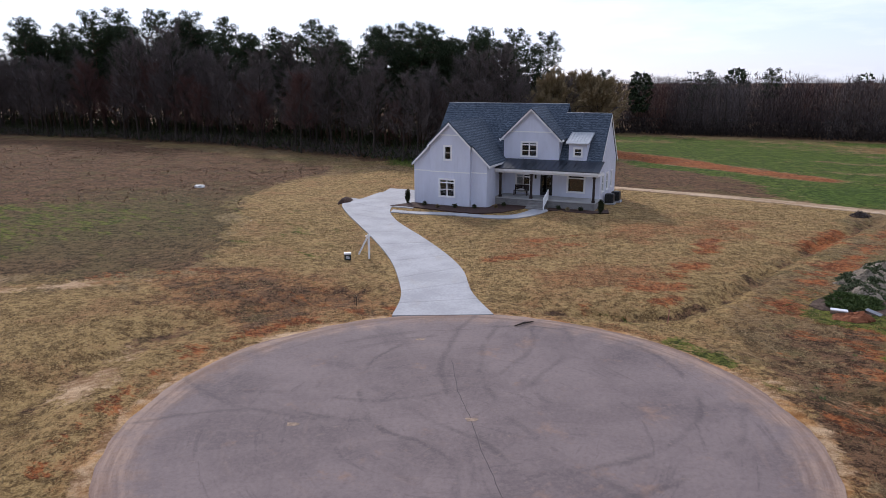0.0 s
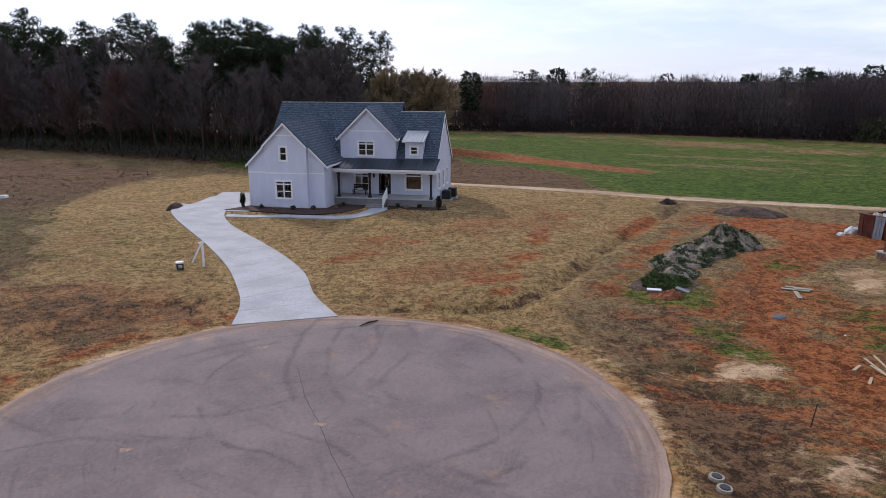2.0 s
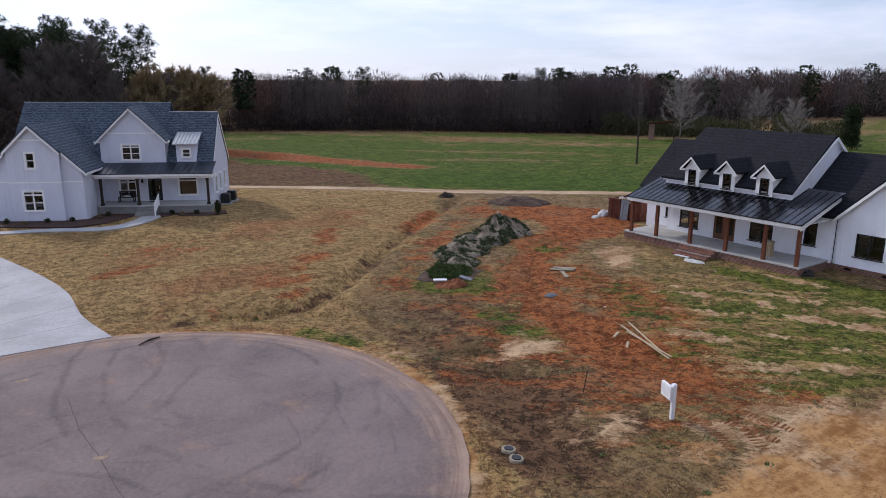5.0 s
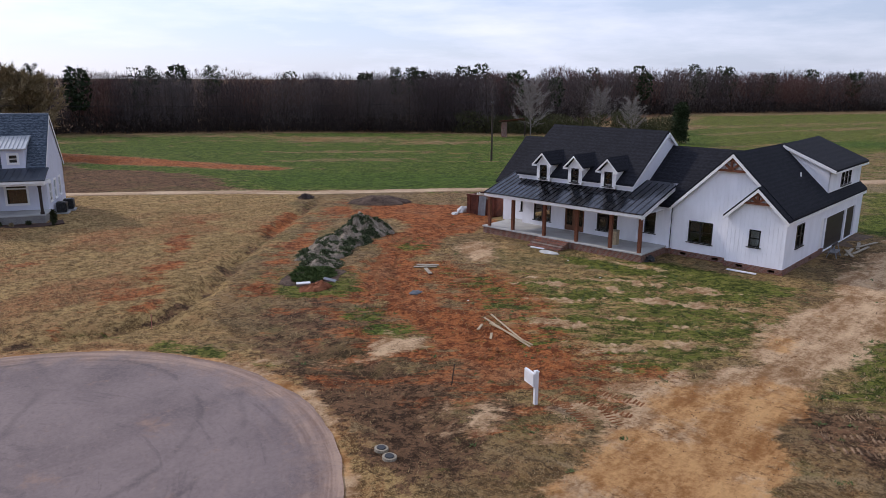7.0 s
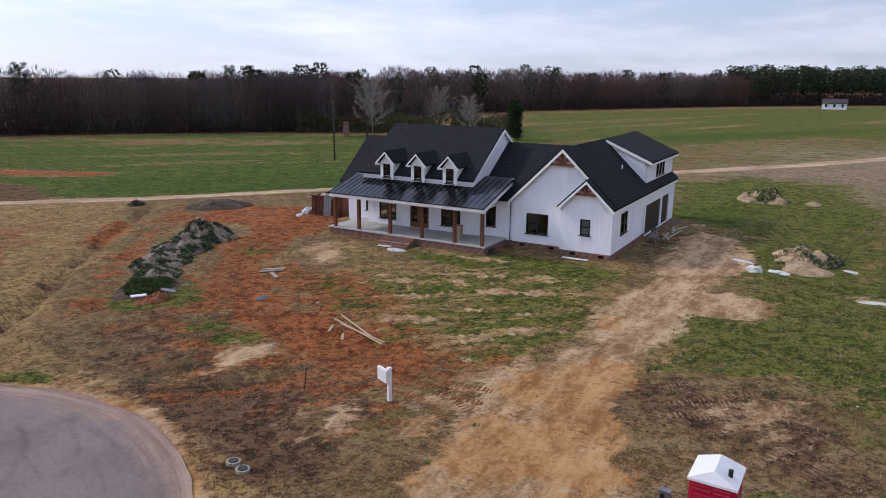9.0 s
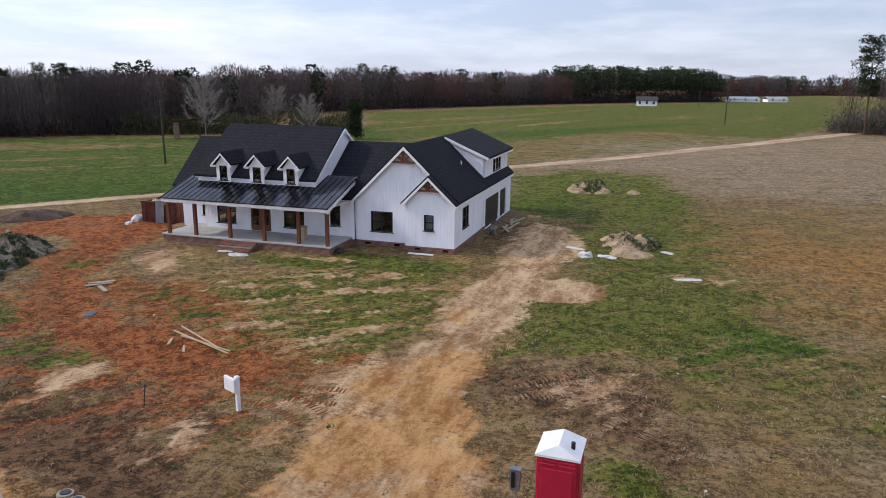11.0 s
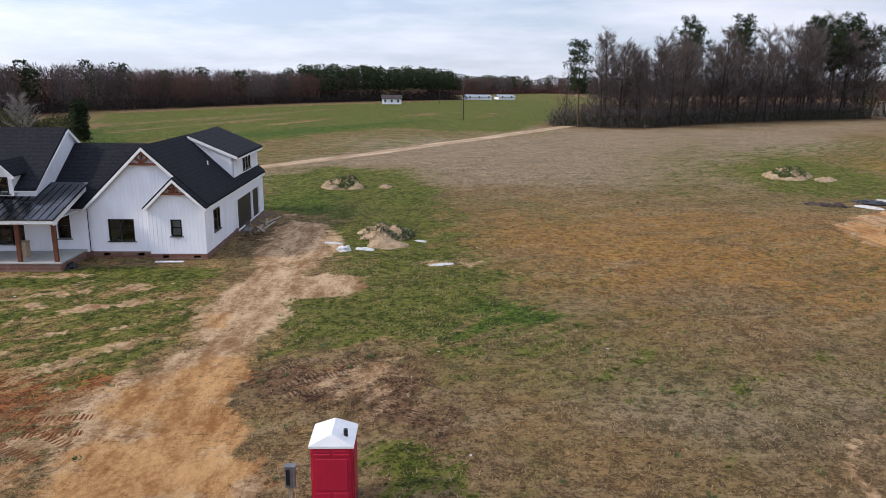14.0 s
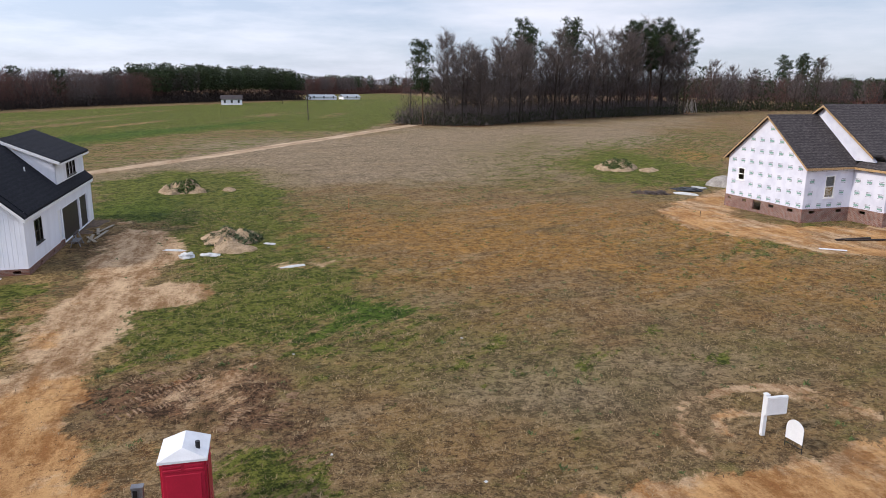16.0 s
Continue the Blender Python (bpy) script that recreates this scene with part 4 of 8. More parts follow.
def cover(x, y):
    """The soil weights at scattered places, read off the ground's grid."""
    i, j = np.clip(np.searchsorted(gx, x) - 1, 0, len(gx) - 2), np.clip(np.searchsorted(gy, y) - 1, 0, len(gy) - 2)
    u, v = ((x - gx[i]) / (gx[i + 1] - gx[i]))[:, None], ((y - gy[j]) / (gy[j + 1] - gy[j]))[:, None]
    return [(m[j, i] * (1 - u) + m[j, i + 1] * u) * (1 - v) + (m[j + 1, i] * (1 - u) + m[j + 1, i + 1] * u) * v for m in MASKS]


def lie_of(x, y):
    """The ground's height at scattered places, read off its grid."""
    i, j = np.clip(np.searchsorted(gx, x) - 1, 0, len(gx) - 2), np.clip(np.searchsorted(gy, y) - 1, 0, len(gy) - 2)
    u, v = (x - gx[i]) / (gx[i + 1] - gx[i]), (y - gy[j]) / (gy[j + 1] - gy[j])
    return (GZ[j, i] * (1 - u) + GZ[j, i + 1] * u) * (1 - v) + (GZ[j + 1, i] * (1 - u) + GZ[j + 1, i + 1] * u) * v


def asphalt_material():
    n = Nodes("worn_grey_asphalt", 0.88, spec=0.25)
    sep = n.t.nodes.new("ShaderNodeSeparateXYZ")
    n.put(sep.inputs[0], n.pos)
    dx, dy = n.math("SUBTRACT", sep.outputs[0], CIRCLE[0]), n.math("SUBTRACT", sep.outputs[1], CIRCLE[1])
    dist = n.math("SQRT", n.math("ADD", n.math("MULTIPLY", dx, dx), n.math("MULTIPLY", dy, dy)))
    polar = n.t.nodes.new("ShaderNodeCombineXYZ")
    n.put(polar.inputs[0], n.math("MULTIPLY", n.math("ARCTAN2", dx, dy), 3.2))
    n.put(polar.inputs[1], n.math("MULTIPLY", dist, 0.16))
    fan = n.noise(1.0, polar.outputs[0], 6, 0.62)
    ringed = n.t.nodes.new("ShaderNodeCombineXYZ")
    n.put(ringed.inputs[0], n.math("MULTIPLY", n.math("ARCTAN2", dx, dy), 1.6))
    n.put(ringed.inputs[1], n.math("MULTIPLY", dist, 2.2))
    swept = n.noise(1.0, ringed.outputs[0], 5, 0.66)
    big, mid, coarse, grit = n.noise(0.22, None, 5, 0.6), n.noise(0.9, None, 6, 0.68), n.noise(7.0, None, 5, 0.8), n.noise(45, None, 2)
    base = n.mix(n.ramp(big, 0.36, 0.64), (0.138, 0.105, 0.104), (0.196, 0.152, 0.146))
    base = n.mix(n.ramp(fan, 0.50, 0.66, 0, 0.45), base, (0.205, 0.158, 0.150))
    base = n.mix(n.ramp(fan, 0.46, 0.34, 0, 0.45), base, (0.088, 0.068, 0.072))
    base = n.mix(n.ramp(swept, 0.57, 0.66, 0, 0.30), base, (0.225, 0.160, 0.138))
    base = n.mix(n.ramp(swept, 0.42, 0.36, 0, 0.38), base, (0.080, 0.062, 0.065))
    stain = n.noise(0.42, n.grain(1.0, 1.0, 30), 8, 0.72)
    base = n.mix(n.ramp(stain, 0.57, 0.68, 0, 0.6), base, (0.265, 0.160, 0.112))
    rim = n.ramp(n.math("ADD", dist, n.math("MULTIPLY", n.math("SUBTRACT", mid, 0.5), 3.4)), 9.5, 11.3)
    dusty = n.mix(n.ramp(swept, 0.40, 0.62), (0.215, 0.128, 0.088), (0.390, 0.265, 0.190))
    base = n.mix(n.math("MULTIPLY", rim, 0.85), base, dusty)
    rubber = (0.060, 0.048, 0.050)
    for cx, cy, rad, wide, amount in ((3.0, 24.5, 6.2, 0.10, 0.5), (3.0, 24.5, 7.7, 0.10, 0.45), (-6.5, 14.0, 8.2, 0.09, 0.45), (-6.5, 14.0, 9.7, 0.09, 0.4), (-3.0, 30.0, 7.0, 0.1, 0.4), (-3.0, 30.0, 8.4, 0.1, 0.35),
                                      (14.0, 26.0, 12.5, 0.10, 0.45), (14.0, 26.0, 14.0, 0.10, 0.45)):
        off = n.math("SQRT", n.math("ADD", n.math("POWER", n.math("SUBTRACT", sep.outputs[0], cx), 2.0), n.math("POWER", n.math("SUBTRACT", sep.outputs[1], cy), 2.0)))
        off = n.math("ABSOLUTE", n.math("SUBTRACT", n.math("ADD", off, n.math("MULTIPLY", n.math("SUBTRACT", big, 0.5), 1.2)), rad))
        worn = n.math("MULTIPLY", n.ramp(off, 0.0, wide * 2.2, 1, 0), n.ramp(n.noise(0.35, n.scaled(n.pos, 1, 1, 1, cx * 20), 3), 0.44, 0.58))
        base = n.mix(n.math("MULTIPLY", worn, amount), base, rubber)
    base = n.mix(n.ramp(n.noise(3.2, None, 6, 0.8), 0.59, 0.68, 0, 0.5), base, (0.30, 0.215, 0.160))
    base = n.mix(n.ramp(coarse, 0.50, 0.62, 0, 0.25), base, (0.255, 0.200, 0.185))
    base = n.mix(n.ramp(coarse, 0.49, 0.40, 0, 0.22), base, (0.070, 0.054, 0.056))
    n.color(n.mix(n.ramp(grit, 0.4, 0.7, 0, 0.25), base, (0.29, 0.25, 0.24)))
    n.bump(n.math("ADD", grit, coarse), 0.3, 0.012)
    return n.mat


ASPHALT = asphalt_material()
bm = bmesh.new()
rim_line = []
for k in range(160):
    a = math.radians(-62 + 304 * k / 159)
    wob = 0.16 * (noise.noise((math.cos(a) * 4, math.sin(a) * 4, 0)) + 0.6 * noise.noise((math.cos(a) * 14, math.sin(a) * 14, 3)))
    rim_line.append((CIRCLE[0] + (CIRCLE[2] + wob) * math.cos(a), CIRCLE[1] + (CIRCLE[2] + wob) * math.sin(a), 0.02))
rim_line += [(CIRCLE[0] - 3.6, -60.0, 0.02), (CIRCLE[0] + 3.6, -60.0, 0.02)]
plate(bm, rim_line, 0.12)
road = tagged(part("road", bm, ASPHALT), "worn grey asphalt turning circle with tyre marks and sandy rim", "road", kind="structure")


def spline(pts, n):
    out = []
    k = len(pts) - 1
    for i in range(n + 1):
        s = i / n * k
        j = min(int(s), k - 1)
        f = s - j
        p = [Vector(pts[min(max(j + d, 0), k)]) for d in (-1, 0, 1, 2)]
        out.append(0.5 * (2 * p[1] + (p[2] - p[0]) * f + (2 * p[0] - 5 * p[1] + 4 * p[2] - p[3]) * f * f + (3 * p[1] - p[0] - 3 * p[2] + p[3]) * f ** 3))
    return out


def dirt_lane():
    """The farm lane: a worn strip with ragged edges, a little proud of the field, and a weedy middle."""
    n = Nodes("packed_tan_dirt", 0.95, spec=0.1)
    f = n.math("ADD", n.math("MULTIPLY", n.noise(0.5, n.grain(5.0, 1.0, -31), 7, 0.7), 0.6), n.math("MULTIPLY", n.noise(4.0, None, 5, 0.75), 0.4))
    n.color(n.mix(n.ramp(f, 0.38, 0.62), (0.270, 0.175, 0.100), (0.560, 0.420, 0.285)))
    n.bump(f, 0.4, 0.05)
    line = spline(LANE, 520)
    bm = bmesh.new()
    rows = []
    for k, p in enumerate(line):
        d = (line[min(k + 1, 520)] - line[max(k - 1, 0)]).normalized()
        half = float(np.interp(p.x, (8, 45, 110, 230), (0.75, 0.95, 1.35, 1.9)))
        rows.append([])
        for u in (-1.25, -1.0, -0.5, 0.0, 0.5, 1.0, 1.25):
            w = half * u * (1 + 0.22 * noise.noise((k * 0.35, u, 1.0)) + 0.10 * noise.noise((k * 1.3, u, 4.0)))
            x, y = p.x - d.y * w, p.y + d.x * w
            z = float(lie_of(np.array([x]), np.array([y]))[0]) + (-0.15 if abs(u) > 1.1 else 0.055 - 0.02 * (abs(u) == 0.5))
            rows[-1].append(bm.verts.new((x, y, z)))
    for a, b in zip(rows, rows[1:]):
        for k in range(6):
            bm.faces.new([a[k], b[k], b[k + 1], a[k + 1]])
    return tagged(part("dirt_lane", bm, n.mat), "pale tan dirt farm lane worn between the fields", "lane", kind="structure")


# tar-filled crack and small worn holes in the asphalt
TAR = paint("dull_tar", (0.075, 0.060, 0.060), 0.9)
WORN = paint("sandy_worn_patch", (0.30, 0.215, 0.155), 0.95, var=0.4, scale=6.0)
bm = bmesh.new()
way = [(0.3, 26.6), (0.5, 23.7), (0.9, 21.5), (1.2, 19.1), (1.6, 17.0)]
for (ax, ay), (bx, by) in zip(way, way[1:]):
    for k in range(6):
        s0, s1 = k / 6, (k + 1) / 6
        jog = [0.05 * noise.noise((ax + (bx - ax) * q, (ay + (by - ay) * q) * 3, 5.0)) for q in (s0, s1)]
        beam(bm, (ax + (bx - ax) * s0 + jog[0], ay + (by - ay) * s0, 0.016), (ax + (bx - ax) * s1 + jog[1], ay + (by - ay) * s1, 0.016), 0.022, 0.014)
part("tar_joint", bm, TAR, road, "dark tar-filled crack")
for wx, wy in [(0.9, 21.5), (-5.0, 21.2), (-1.0, 29.0)]:
    bm = bmesh.new()
    plate(bm, [(wx + (0.2 + 0.06 * math.sin(3 * a + wx)) * math.cos(a), wy + (0.16 + 0.05 * math.cos(2 * a)) * math.sin(a), 0.025) for a in (0.4 * k for k in range(15))], 0.02)
    part("worn_patch", bm, WORN, road, "small pale worn patch")


# ---- concrete drive, in slabs, and the garden path ----
def concrete_material():
    n = Nodes("broom_finished_concrete", 0.85, spec=0.3)
    f = n.math("ADD", n.math("MULTIPLY", n.noise(0.5, None, 5), 0.6), n.math("MULTIPLY", n.noise(7.0, None, 4), 0.4))
    base = n.mix(n.ramp(f, 0.34, 0.68), (0.31, 0.31, 0.325), (0.44, 0.44, 0.455))
    base = n.mix(n.math("MULTIPLY", n.random(), 0.25), base, (0.36, 0.36, 0.355))
    n.color(n.mix(n.ramp(n.noise(0.9, n.scaled(n.pos, 1, 0.4, 1), 4), 0.58, 0.78, 0, 0.4), base, (0.38, 0.33, 0.27)))
    n.bump(n.noise(40, n.scaled(n.pos, 0.2, 1, 1), 2), 0.15, 0.01)
    return n.mat


CONCRETE = concrete_material()


def slab_run(name, left, right, count, fine, z, label):
    """Slabs with open joints between a left and a right edge."""
    top = thing(name, Matrix(), label, "driveway" if "drive" in name else "path", kind="structure")
    L, R = spline(left, count * fine), spline(right, count * fine)
    for i in range(count):
        bm = bmesh.new()
        a, b = i * fine, (i + 1) * fine
        ls, rs = [v.copy() for v in L[a:b + 1]], [v.copy() for v in R[a:b + 1]]
        for s in (ls, rs):
            s[0] = s[0].lerp(s[1], min(0.45, 0.012 / max((s[1] - s[0]).length, 1e-3)))
            s[-1] = s[-1].lerp(s[-2], min(0.45, 0.012 / max((s[-1] - s[-2]).length, 1e-3)))
        plate(bm, [(v.x, v.y, z) for v in ls] + [(v.x, v.y, z) for v in rs[::-1]], 0.14)
        part("slab", bm, CONCRETE, top)
    return top


slab_run("driveway", [(-2.5, 32.15), (-2.25, 35), (-2.5, 38.0), (-3.4, 43.2), (-5.2, 49.7), (-7.0, 55.2), (-8.5, 60.0), (-9.3, 63.8), (-8.9, 67.2)],
         [(2.4, 32.3), (1.5, 36), (1.15, 40.4), (0.15, 44.6), (-1.6, 49.8), (-2.9, 53.2), (-3.9, 56.2), (-4.65, 60.0), (-4.6, 63.6)], 11, 4, 0.05,
         "curving pale concrete driveway cast in jointed slabs")


dirt_lane()


# ---- the finished white house ----
def gable_top(a, b, eave, peak, mid=None):
    mid = (a + b) / 2 if mid is None else mid
    return [(a, eave), (mid, peak), (b, eave)]


def roof_slope(parent, material, pts, t):
    part("roof_slope", plate(bmesh.new(), pts, t), material, parent)


def rake(bm, f, pts, w=0.2, v0=-0.32, v1=-0.27):
    """Barge boards under a gable's edge."""
    for (a, za), (b, zb) in zip(pts, pts[1:]):
        hexa(bm, [f(u, v, z) for z_off in (-w - 0.12, -0.12) for u, v, z in ((a, v0, za + z_off), (b, v0, zb + z_off), (b, v1, zb + z_off), (a, v1, za + z_off))])


def finished_house():
    h = thing("house", pose(-2.7, 64.6, 0, 0, 0, -24), "finished white board-and-batten house with blue-grey shingle roof", "house")
    W, S = 0.30, 0.18
    # front wing
    f0, fb = facing("front", 0.0), facing("front", -0.35)
    slope = 0.98
    win, up = (2.7, 4.15, 0.85, 2.38), (3.17, 3.83, 4.16, 5.36)
    bm = bmesh.new()
    wall(h, WHITE_SHADED, f0, 0.0, [(0, 3.80), (3.7, 7.38), (7.1, 4.0)], [(2.6, 4.25, 0.7, 2.5), (3.1, 3.9, 4.1, 5.4)], batten=W)
    wall(h, WHITE_SHADED, fb, 0.0, [(1.75, 5.48), (3.7, 7.38), (5.62, 5.5)], [win, up], batten=W)
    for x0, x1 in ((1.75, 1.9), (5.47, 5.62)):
        part("corner_board", box(bmesh.new(), x0, x1, -0.19, 0.0, 0.0, 5.45), WHITE_SHADED, h)
    wall(h, WHITE_SHADED, facing("right", 7.1), 0.0, [(0.16, 3.85), (4.5, 3.85)], batten=W)
    wall(h, WHITE_SHADED, facing("left", 0.0), 0.0, [(0.16, 3.75), (4.5, 3.75), (9.0, 8.4), (13.5, 3.9)], [(2.0, 6.9, 0.1, 2.4)], batten=W)
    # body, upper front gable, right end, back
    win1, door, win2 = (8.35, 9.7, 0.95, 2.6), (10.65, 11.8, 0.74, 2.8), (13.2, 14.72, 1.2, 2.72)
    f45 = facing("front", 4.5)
    wall(h, WHITE_SHADED, f45, 0.0, [(7.1, 3.9), (16.1, 3.9)], [win1, door, win2])
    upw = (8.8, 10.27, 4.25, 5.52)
    wall(h, WHITE_SHADED, facing("front", 4.42), 3.8, [(7.1, 5.95), (9.72, 8.46), (12.34, 5.95)], [upw], 0.12, batten=W)
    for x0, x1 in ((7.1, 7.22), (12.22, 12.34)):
        part("side_wall", box(bmesh.new(), x0, x1, 4.54, 6.4, 3.8, 5.95), WHITE_SHADED, h)
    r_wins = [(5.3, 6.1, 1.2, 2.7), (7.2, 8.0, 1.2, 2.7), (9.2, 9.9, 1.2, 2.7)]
    wall(h, WHITE_SHADED, facing("right", 16.1), 0.0, [(4.66, 3.9), (8.15, 7.75), (11.6, 3.9)], r_wins, batten=W)
    wall(h, WHITE_SHADED, facing("back", 13.5), 0.0, [(0, 3.9), (12, 3.9)])
    wall(h, WHITE_SHADED, facing("back", 11.6), 0.0, [(12, 3.9), (16.1, 3.9)])
    wall(h, WHITE_SHADED, facing("right", 12.0), 0.0, [(11.6, 6.0), (13.5, 3.9)])
    room(h, 0.2, 6.9, 0.2, 8.0, 0.3, 3.4)
    room(h, 7.3, 15.9, 4.7, 10.0, 0.72, 3.3)
    room(h, 7.2, 11.9, 4.6, 8.0, 4.0, 5.7)
    # roofs

    def gable_roof_y(x0, x1, xm, eave, peak, y0, y1, lap=0.3):
        dz = (peak - eave) / (xm - x0)
        for a in (x0 - lap, x1 + lap):
            z = eave - lap * dz
            roof_slope(h, SHINGLE_BLUE, [(a, y0, z), (xm, y0, peak), (xm, y1, peak), (a, y1, z)] if a < xm else [(xm, y0, peak), (a, y0, z), (a, y1, z), (xm, y1, peak)], 0.16)

    def gable_roof_x(y0, y1, ym, eave, peak, x0, x1, lap=0.3, sides=(0, 1)):
        dz = (peak - eave) / (ym - y0)
        for k, a in enumerate((y0 - lap, y1 + lap)):
            if k in sides:
                z = eave - lap * dz
                roof_slope(h, SHINGLE_BLUE, [(x0, a, z), (x1, a, z), (x1, ym, peak), (x0, ym, peak)], 0.16)

    gable_roof_y(0.2, 7.2, 3.7, 4.12, 7.55, -0.3, 7.7)
    pk = 7.57
    roof_slope(h, SHINGLE_BLUE, [(1.62, -0.65, 5.53), (3.7, -0.65, pk), (3.7, -0.3, pk), (1.62, -0.3, 5.53)], 0.16)
    roof_slope(h, SHINGLE_BLUE, [(3.7, -0.65, pk), (5.8, -0.65, 5.51), (5.8, -0.3, 5.51), (3.7, -0.3, pk)], 0.16)
    gable_roof_x(4.5, 13.5, 9.0, 4.05, 8.85, -0.4, 12.0, 0.25)
    gable_roof_x(4.5, 11.6, 8.05, 4.05, 8.08, 12.0, 16.2, 0.25)
    gable_roof_y(7.1, 12.34, 9.72, 6.16, 8.68, 4.1, 8.7)
    bm = bmesh.new()
    rake(bm, f0, [(-0.1, 3.83), (1.62, 5.51)])
    rake(bm, f0, [(5.8, 5.49), (7.5, 3.83)])
    rake(bm, fb, [(1.62, 5.51), (3.7, 7.55), (5.8, 5.49)])
    rake(bm, facing("front", 4.42), [(6.8, 5.87), (9.72, 8.68), (12.64, 5.87)])
    rake(bm, facing("right", 16.1), [(4.25, 3.77), (8.05, 8.08), (11.85, 3.77)], 0.2, -0.13, -0.08)
    for x in (-0.11, 7.47):
        box(bm, x, x + 0.04, -0.3, 4.2, 3.6, 3.78)
    for p, q in (((-0.4, 9.0, 8.87), (12.0, 9.0, 8.87)), ((12.0, 8.05, 8.10), (16.2, 8.05, 8.10))):
        beam(bm, p, q, 0.05, 0.03)
    box(bm, 0, 7.1, -0.012, 0, 3.02, 3.12)
    box(bm, 1.75, 5.62, -0.362, -0.35, 3.02, 3.12)
    box(bm, 7.6, 11.85, 4.408, 4.42, 6.42, 6.52)
    box(bm, 2.7, 4.7, -0.362, -0.35, 6.28, 6.38)
    for x in (6.72, 12.34):
        box(bm, x, x + 0.38, 4.15, 4.6, 5.68, 5.85)
    part("trim", bm, TRIM, h, "white painted barge boards and fascia")
    # foundation
    bm = bmesh.new()
    for b in ((0.03, 7.07, 0.03, 0.2, -0.4, 0.02), (6.95, 7.08, 0.2, 4.4, -0.4, 0.02)):
        box(bm, *b)
    part("foundation", bm, BRICK_GREY, h)
    # porch
    bm = bmesh.new()
    box(bm, 7.13, 16.2, 2.2, 4.48, -0.4, 0.62)
    part("porch_base", bm, BRICK_GREY, h, "grey brick porch base")
    bm = bmesh.new()
    box(bm, 7.12, 16.25, 2.14, 4.49, 0.62, 0.72)
    part("porch_floor", bm, CONCRETE_PORCH, h, "smooth grey concrete porch floor")
    for x in (7.55, 10.45, 16.05):
        bm = bmesh.new()
        box(bm, x - 0.09, x + 0.09, 2.24, 2.42, 0.72, 2.95)
        box(bm, x - 0.13, x + 0.13, 2.2, 2.46, 0.72, 0.9)
        box(bm, x - 0.13, x + 0.13, 2.2, 2.46, 2.8, 2.95)
        part("post", bm, STAIN_DARK, h, "dark stained timber porch post")
    bm = bmesh.new()
    box(bm, 7.12, 16.4, 2.15, 2.4, 2.95, 3.3)
    box(bm, 7.12, 16.5, 1.92, 1.97, 3.14, 3.32)
    box(bm, 7.12, 16.3, 2.4, 4.48, 3.06, 3.1)
    box(bm, 16.15, 16.4, 2.4, 4.45, 2.95, 3.18)
    plate(bm, [(16.2, 2.2, 3.2), (16.3, 2.2, 3.2), (16.3, 4.4, 3.82), (16.2, 4.4, 3.82)], 0.05)
    part("porch_beam", bm, TRIM, h)
    bm = bmesh.new()
    plate(bm, [(7.11, 1.9, 3.38), (16.55, 1.9, 3.38), (16.4, 4.6, 4.05), (7.11, 4.6, 4.05)], 0.06)
    k = 20
    dark_metal = paint("blue_black_seam_metal", (0.050, 0.062, 0.082), 0.35, 0.7)
    top = part("porch_roof", bm, dark_metal, h, "dark blue-grey standing seam metal porch roof")
    for i in range(k + 1):
        x = 7.16 + 9.28 * i / k
        part("seam", beam(bmesh.new(), (x, 1.92, 3.395), (x, 4.42, 4.01), 0.03, 0.05), dark_metal, top)
    for i in range(4):
        bm = bmesh.new()
        box(bm, 10.4, 12.0, 2.13 - 0.32 * (4 - i), 2.15 - 0.32 * (3 - i), -0.2, 0.145 * (i + 1))
        part("step", bm, BRICK_GREY, h)
    bm = bmesh.new()
    for y, z in ((0.85, 0.15), (2.2, 0.72)):
        box(bm, 12.02, 12.1, y - 0.04, y + 0.04, z - 0.1, z + 0.95)
    for dz in (0.15, 0.9):
        beam(bm, (12.06, 0.85, 0.15 + dz), (12.06, 2.2, 0.72 + dz), 0.06, 0.06)
    for i in range(1, 11):
        s = i / 11
        z = 0.15 + 0.57 * s
        box(bm, 12.045, 12.075, 0.85 + 1.35 * s - 0.015, 0.85 + 1.35 * s + 0.015, z + 0.15, z + 0.9)
    part("railing", bm, TRIM, h, "white painted stair railing")
    # windows and door
    window(h, fb, *win, TRIM, 2, 2, TRIM, "white sash pair with transoms", 0.28)
    window(h, fb, *up, TRIM, 1, 2, TRIM)
    window(h, f45, *win1, TRIM, 2, 2, TRIM, "", 0.25)
    window(h, f45, *win2, TRIM, 1, 1, TRIM, "white framed picture window with transoms", 0.28)
    window(h, facing("front", 4.42), *upw, TRIM, 2, 2, TRIM, "", 0.22)
    for r in r_wins:
        window(h, facing("right", 16.1), *r, TRIM, 1, 2, TRIM)
    bm = bmesh.new()
    box(bm, 13.35, 14.57, 4.75, 4.77, 1.25, 2.4)
    part("window_shade", bm, DOORWOOD, h, "brown woven shade behind the picture window")
    bm = bmesh.new()
    for x0, x1, z0, z1 in ((10.65, 10.8, 0.74, 2.8), (11.65, 11.8, 0.74, 2.8), (10.8, 11.65, 2.62, 2.8), (10.8, 11.65, 0.74, 1.05), (11.2, 11.25, 1.05, 2.62)):
        box(bm, x0, x1, 4.54, 4.62, z0, z1)
    d = part("door", bm, BLACK, h, "dark glazed front door")
    bm = bmesh.new()
    box(bm, 10.8, 11.65, 4.575, 4.585, 1.05, 2.62)
    part("pane", bm, GLASS, d)
    bm = bmesh.new()
    tube(bm, [(11.58, 4.5, 1.7), (11.58, 4.5, 2.0)], [0.02, 0.02], 6)
    box(bm, 11.56, 11.6, 4.5, 4.55, 1.82, 1.88)
